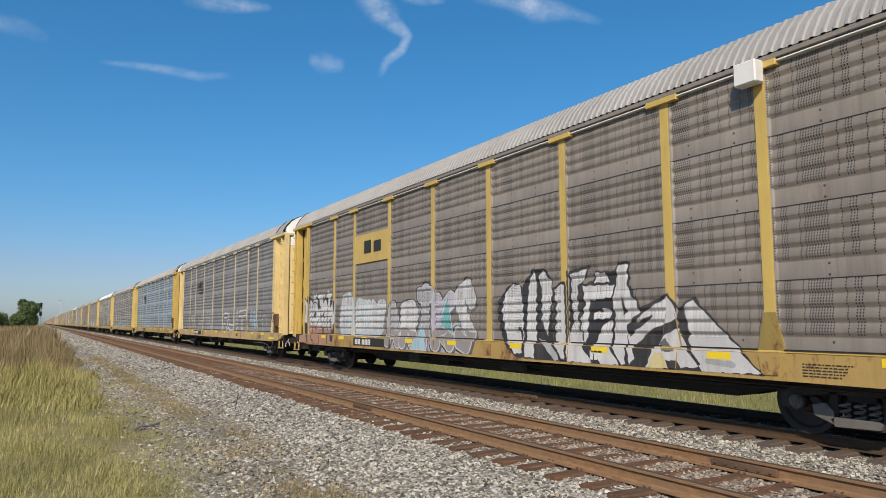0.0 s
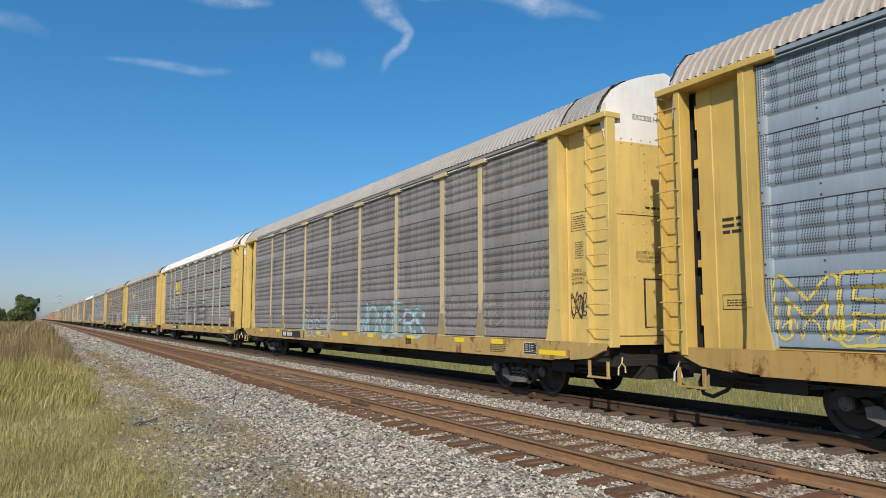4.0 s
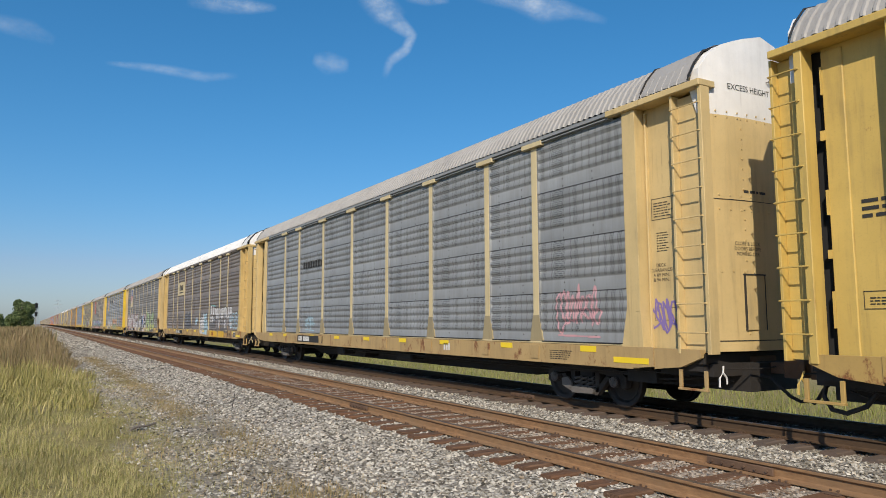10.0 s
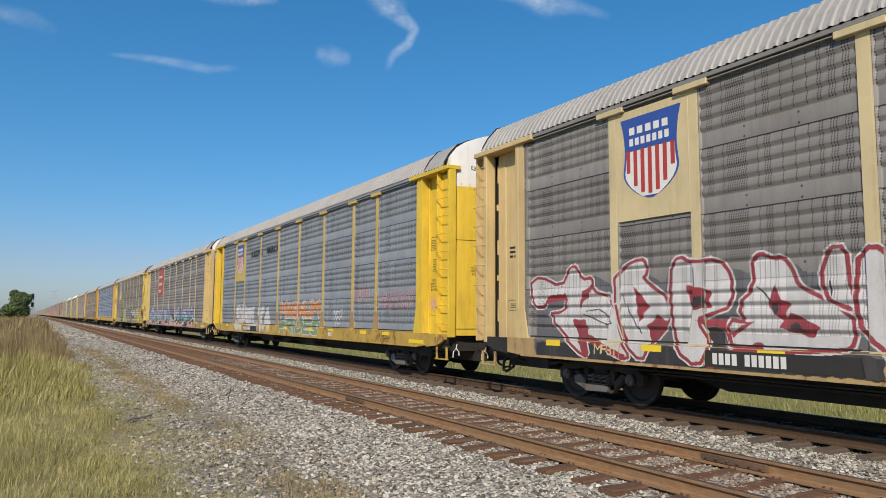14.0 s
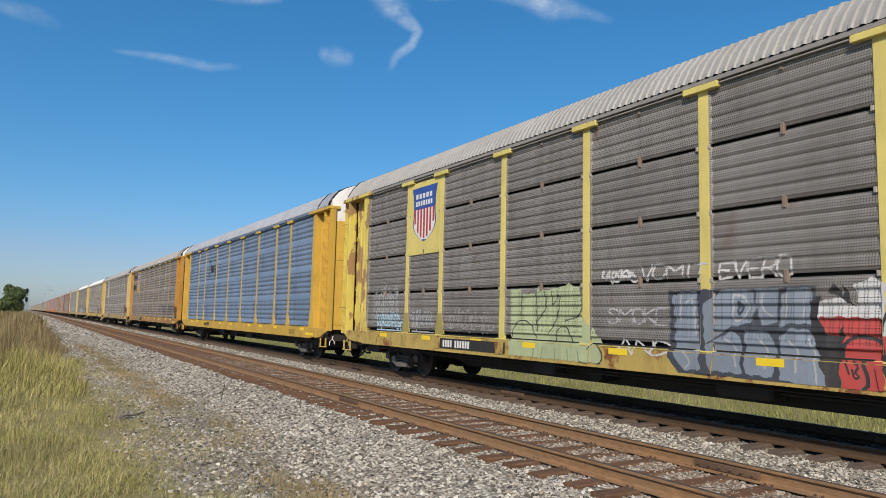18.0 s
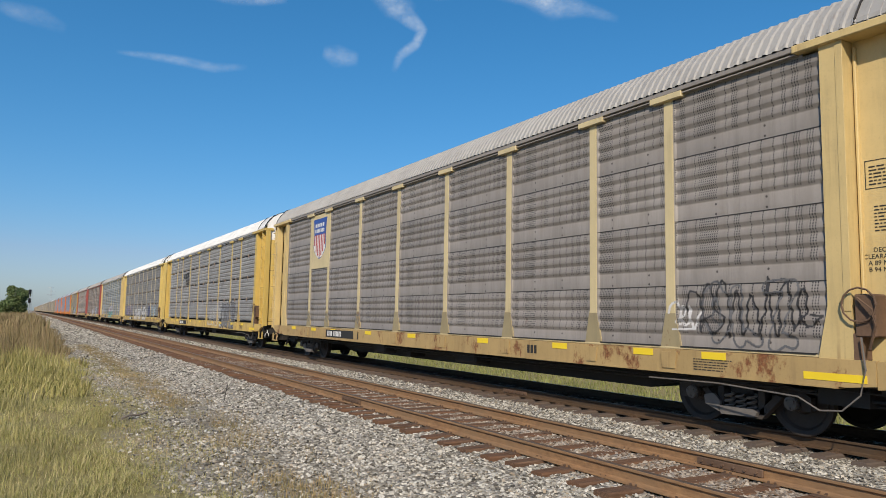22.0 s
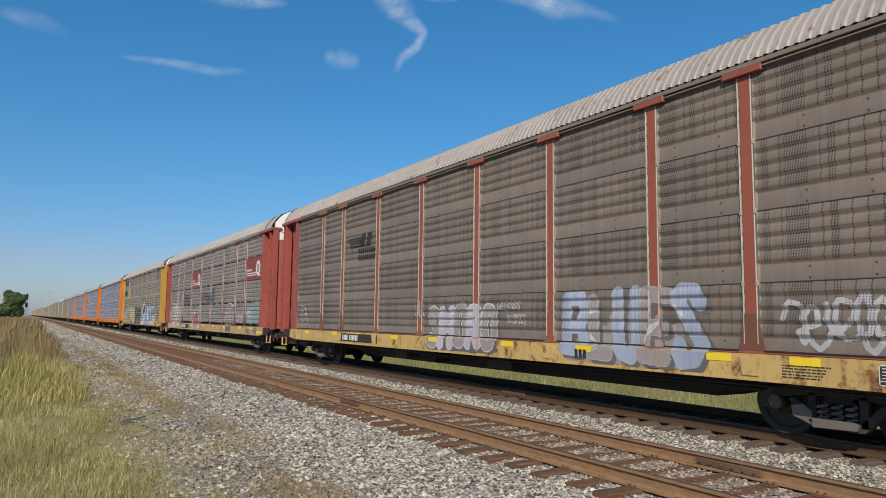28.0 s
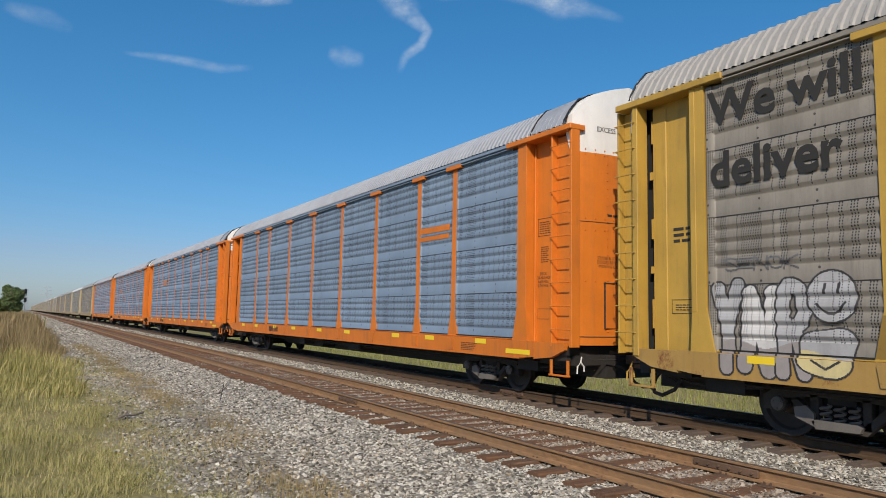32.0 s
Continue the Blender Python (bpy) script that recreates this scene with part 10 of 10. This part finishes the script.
def tree(x, y, height, spread, seed, leaves, lean=0.0):
    r = random.Random(seed)
    g0 = ground_z(x, y)
    ob = thing("tree", "round-crowned leafy green tree beside the line", "tree", at=(x, y, g0))
    g = Geo()
    g.tube([(0, 0, -0.2), (0.1, 0, height * 0.2), (0.0, 0.1, height * 0.45), (0.1, 0, height * 0.8)], 0.22, 8)
    hubs = [(0.0, 0.0, height * 0.60, spread * 0.66), (0.0, 0.0, height * 0.36, spread * 0.74), (0.5 * spread, 0.0, height * 0.30, spread * 0.50), (-0.5 * spread, 0.0, height * 0.30, spread * 0.50)]
    for i in range(11):
        a = 6.2832 * i / 11 + r.uniform(-0.3, 0.3)
        d, zz = spread * r.uniform(0.35, 0.72), height * r.uniform(0.16, 0.80)
        d *= 1.0 - 0.5 * max(0, zz / height - 0.55)
        hubs.append((d * math.cos(a), d * math.sin(a), zz, spread * r.uniform(0.26, 0.42)))
        g.tube([(0, 0, height * 0.3), (d * 0.5 * math.cos(a), d * 0.5 * math.sin(a), zz * 0.8), (d * math.cos(a), d * math.sin(a), zz)], 0.07, 5)
    hubs = [(hx + lean * (hz / height - 0.45) * 2.4, hy, hz, hr * (1.0 + 0.25 * lean * (hz / height - 0.5))) for hx, hy, hz, hr in hubs]
    part("trunk", g, BARK, ob)
    v, f = [], []
    for i in range(leaves):
        hx, hy, hz, hr = hubs[r.randrange(len(hubs))]
        p = Vector((r.gauss(0, 1), r.gauss(0, 1), r.gauss(0, 1))).normalized() * hr * r.uniform(0.55, 1.05)
        c = Vector((hx, hy, hz)) + p
        s = r.uniform(0.12, 0.26)
        a = Vector((r.gauss(0, 1), r.gauss(0, 1), r.gauss(0, 1))).normalized() * s
        b = a.orthogonal().normalized() * s * r.uniform(0.5, 0.9)
        n = len(v)
        v += [c - a, c + b, c + a, c - b]
        f.append((n, n + 1, n + 2, n + 3))
    part("crown", Geo().add(v, f).mesh("crown"), LEAF, ob)


tree(-3.2, 232, 9.9, 3.7, 1, 20000, 0.9)
tree(-10.9, 262, 6.2, 3.4, 2, 7000)
for i, (tx, ty, th) in enumerate(((-21, 430, 5.2), (-29, 450, 6), (-38, 440, 5.2), (-49, 460, 6.6), (-60, 455, 6), (-74, 470, 6))):
    tree(tx, ty, th, 5.5, 30 + i, 900)


# ---- block signal, transmission towers ----
DARK = plain("signal_black", (0.02, 0.02, 0.022), 0.5)
ZINC = plain("galvanised_mast", (0.36, 0.37, 0.38), 0.5, 0.6)
# pale blue-grey: distance haze put into the towers' colour
HAZY = plain("haze_pale_lattice", (0.50, 0.56, 0.62), 0.7)
sig = thing("railway_signal", "two-headed black railway signal on a grey steel mast", "railway signal", at=(0.30, 180, -0.6))
part("mast", Geo().tube([(0, 0, 0), (0, 0, 6.85)], 0.085, 8).box(-0.3, 0.3, -0.3, 0.3, -0.1, 0.25, 0.03), ZINC, sig)
for zz in (6.18, 4.27):
    hd = part("signal_head", Geo().box(-0.26, 0.30, -0.32, -0.16, zz - 0.50, zz + 0.50, 0.05), DARK, sig)
    for d in (-0.32, 0.0, 0.32):
        hood = Geo()
        for i in range(8):
            a, b = math.pi * i / 8 - 0.1, math.pi * (i + 1) / 8 + 0.1
            hood.add([(0.02 + 0.13 * math.cos(a), -0.32, zz + d + 0.13 * math.sin(a)), (0.02 + 0.13 * math.cos(b), -0.32, zz + d + 0.13 * math.sin(b)), (0.02 + 0.13 * math.cos(b), -0.56, zz + d + 0.13 * math.sin(b)), (0.02 + 0.13 * math.cos(a), -0.56, zz + d + 0.13 * math.sin(a))], [(0, 1, 2, 3)])
        part("lens_hood", hood, DARK, hd)
ladder = Geo().tube([(0.30, 0.2, 0), (0.22, 0.1, 6.7)], 0.02, 4).tube([(0.55, 0.2, 0), (0.47, 0.1, 6.7)], 0.02, 4)
for i in range(20):
    ladder.tube([(0.30 - 0.004 * i, 0.19, 0.3 + 0.32 * i), (0.55 - 0.004 * i, 0.19, 0.3 + 0.32 * i)], 0.014, 4)
part("ladder", ladder, ZINC, sig)


def tower(x, y, h):
    ob = thing("transmission_tower", "grey lattice transmission tower on the horizon", "power tower", at=(x, y, -0.9))
    g = Geo()
    for sx in (-1, 1):
        for sy in (-1, 1):
            g.tube([(3.2 * sx, 3.2 * sy, 0), (0.9 * sx, 0.9 * sy, h * 0.62), (0.5 * sx, 0.5 * sy, h)], 0.10, 4)
    n = 9
    for i in range(n):
        z0, z1 = h * i / n, h * (i + 1) / n
        w0, w1 = (float(np.interp(q, [0, h * 0.62, h], [3.2, 0.9, 0.5])) for q in (z0, z1))
        for s in (-1, 1):
            g.tube([(-w0, s * w0, z0), (w1, s * w1, z1)], 0.05, 4).tube([(w0, s * w0, z0), (-w1, s * w1, z1)], 0.05, 4)
    part("lattice", g, HAZY, ob)
    for zz, w in ((0.68, 5.5), (0.82, 4.6), (0.95, 3.6)):
        part("cross_arm", Geo().tube([(-w, 0, h * zz), (0, 0, h * zz + 0.9), (w, 0, h * zz)], 0.14, 4).tube([(-w, 0, h * zz), (w, 0, h * zz)], 0.10, 4), HAZY, ob)


tower(21.9, 900, 29)
tower(58, 1500, 27)


# ---- thin fair-weather clouds that drift slowly ----
def cloud_mat():
    m = Mat("thin_white_cloud")
    uv = m.n.new("ShaderNodeUVMap")
    u, v, _ = m.axes(uv.outputs[0])
    across = m.math("SUBTRACT", 1.0, m.math("MULTIPLY", v, v), clamp=True)
    along = m.math("SUBTRACT", 1.0, m.math("POWER", m.math("ABSOLUTE", u), 3.0), clamp=True)
    wisps = m.noise(0.012, 7, 0.62)
    fibre = m.noise(0.05, 5, 0.6, (1, 1, 2.5))
    a = m.math("MULTIPLY", m.math("POWER", across, 1.7), m.math("MULTIPLY", along, m.step(wisps, 0.22, 0.85)))
    a = m.math("MULTIPLY", a, m.math("MULTIPLY_ADD", fibre, 0.9, 0.35))
    a = m.math("MULTIPLY", a, m.math("MULTIPLY", m.info.outputs["Alpha"], 0.78), clamp=True)
    m.bsdf.inputs["Emission Color"].default_value = (0.80, 0.87, 0.95, 1)
    m.bsdf.inputs["Emission Strength"].default_value = 0.85
    m.l.new(a, m.bsdf.inputs["Alpha"])
    return m.done((0.1, 0.1, 0.1), 1.0, 0.0, 0.0)


CLOUD = cloud_mat()


def sky_at(az, el, d=2600.0):
    return Vector((d * math.sin(radians(az)) * math.cos(radians(el)), d * math.cos(radians(az)) * math.cos(radians(el)), d * math.sin(radians(el))))


def cloud(line, widths, thick):
    """A veil along a line of (azimuth, elevation), so many degrees wide; thick: its opacity."""
    n, m = 40, 8
    verts, uvs, faces = [], [], []
    ts = np.linspace(0, 1, len(line))
    for i in range(n + 1):
        t = i / n
        az, el, w = (float(np.interp(t, ts, col)) for col in ([p[0] for p in line], [p[1] for p in line], widths))
        t2, t0 = min(1, t + 0.06), max(0, t - 0.06)
        dx = float(np.interp(t2, ts, [p[0] for p in line]) - np.interp(t0, ts, [p[0] for p in line]))
        dy = float(np.interp(t2, ts, [p[1] for p in line]) - np.interp(t0, ts, [p[1] for p in line]))
        q = math.hypot(dx, dy) or 1.0
        for j in range(m + 1):
            s = 2 * j / m - 1
            verts.append(sky_at(az - dy / q * s * w, el + dx / q * s * w))
            uvs.append((2 * t - 1, s))
    for i in range(n):
        for j in range(m):
            a = i * (m + 1) + j
            faces.append((a, a + 1, a + m + 2, a + m + 1))
    me = bpy.data.meshes.new("cloud")
    me.from_pydata(verts, [], faces)
    layer = me.uv_layers.new(name="UVMap")
    for lp in me.loops:
        layer.data[lp.index].uv = uvs[lp.vertex_index]
    me.materials.append(CLOUD)
    ob = new("cloud", me)
    ob.color = (1, 1, 1, thick)
    return tagged(ob, "thin wispy white cloud in a blue sky", "cloud", "wispy clouds")


CLOUDS = [
    cloud([(4.60, 18.90), (7.00, 18.99), (9.48, 18.97), (11.82, 18.77), (14.43, 19.14)], [0.18, 0.36, 0.46, 0.46, 0.28], 0.55),
    cloud([(20.26, 20.85), (21.44, 20.59), (23.32, 20.45)], [0.50, 1.05, 0.60], 0.62),
    cloud([(25.51, 26.30), (26.29, 24.49), (27.75, 23.50), (28.58, 22.89), (28.03, 21.81), (26.72, 20.91), (26.18, 19.59)], [1.1, 1.0, 0.75, 0.52, 0.52, 0.50, 0.34], 0.95),
    cloud([(24.09, 25.81), (26.04, 24.88), (27.74, 23.92)], [0.79, 1.47, 0.91], 0.60),
    cloud([(-3.19, 20.49), (-1.80, 20.36), (-0.37, 20.29), (1.31, 19.79)], [0.45, 0.74, 0.79, 0.45], 0.42),
    cloud([(10.22, 24.24), (13.07, 24.16), (15.30, 24.24), (17.34, 24.34)], [0.68, 0.79, 0.62, 0.28], 0.75),
    cloud([(33.72, 25.76), (37.08, 25.37), (39.68, 24.69), (42.24, 24.21), (44.96, 23.28)], [0.45, 0.79, 1.36, 0.68, 0.34], 0.55),
    cloud([(38.26, 25.72), (39.21, 24.79), (40.61, 24.06)], [1.02, 1.13, 0.57], 0.70),
    cloud([(27.94, 25.86), (29.87, 25.50), (31.80, 25.43)], [0.57, 0.51, 0.23], 0.50),
]


# ---- what moves ----
def run(t):
    """Metres that the train has gone at t seconds."""
    return 18.8806 * t - 0.003122 * t * t


def middle(k, t):
    return 28.433 + PITCH * k - HALF - run(t)


def motions():
    for k, car, spin in TRAIN:
        walk(car, [(t, pose(TRACK_B, middle(k, t), 0)) for t in (0, 4, 8, 12, 16, 20, 24, 28, 32)])
        for wheel, y in spin if -1 < k < 24 else ():
            start = (28.433 + PITCH * k - HALF + y - 27.0) / 18.83
            steps = [start + i / 30.0 for i in range(0, 45) if 0.05 < start + i / 30.0 < 31.9]
            home = tuple(wheel.location)
            rows = [(0.0, pose(*home))] + [(t, pose(*home, 78.0 * i)) for i, t in enumerate(steps)]
            rows.append((32.0, rows[-1][1]))
            walk(wheel, rows)
    for veil in CLOUDS:
        walk(veil, [(t, pose(0, 0, EYE_Z, 0, 0, 1.62 - 0.0675 * t)) for t in (0, 8, 16, 24, 32)])


motions()
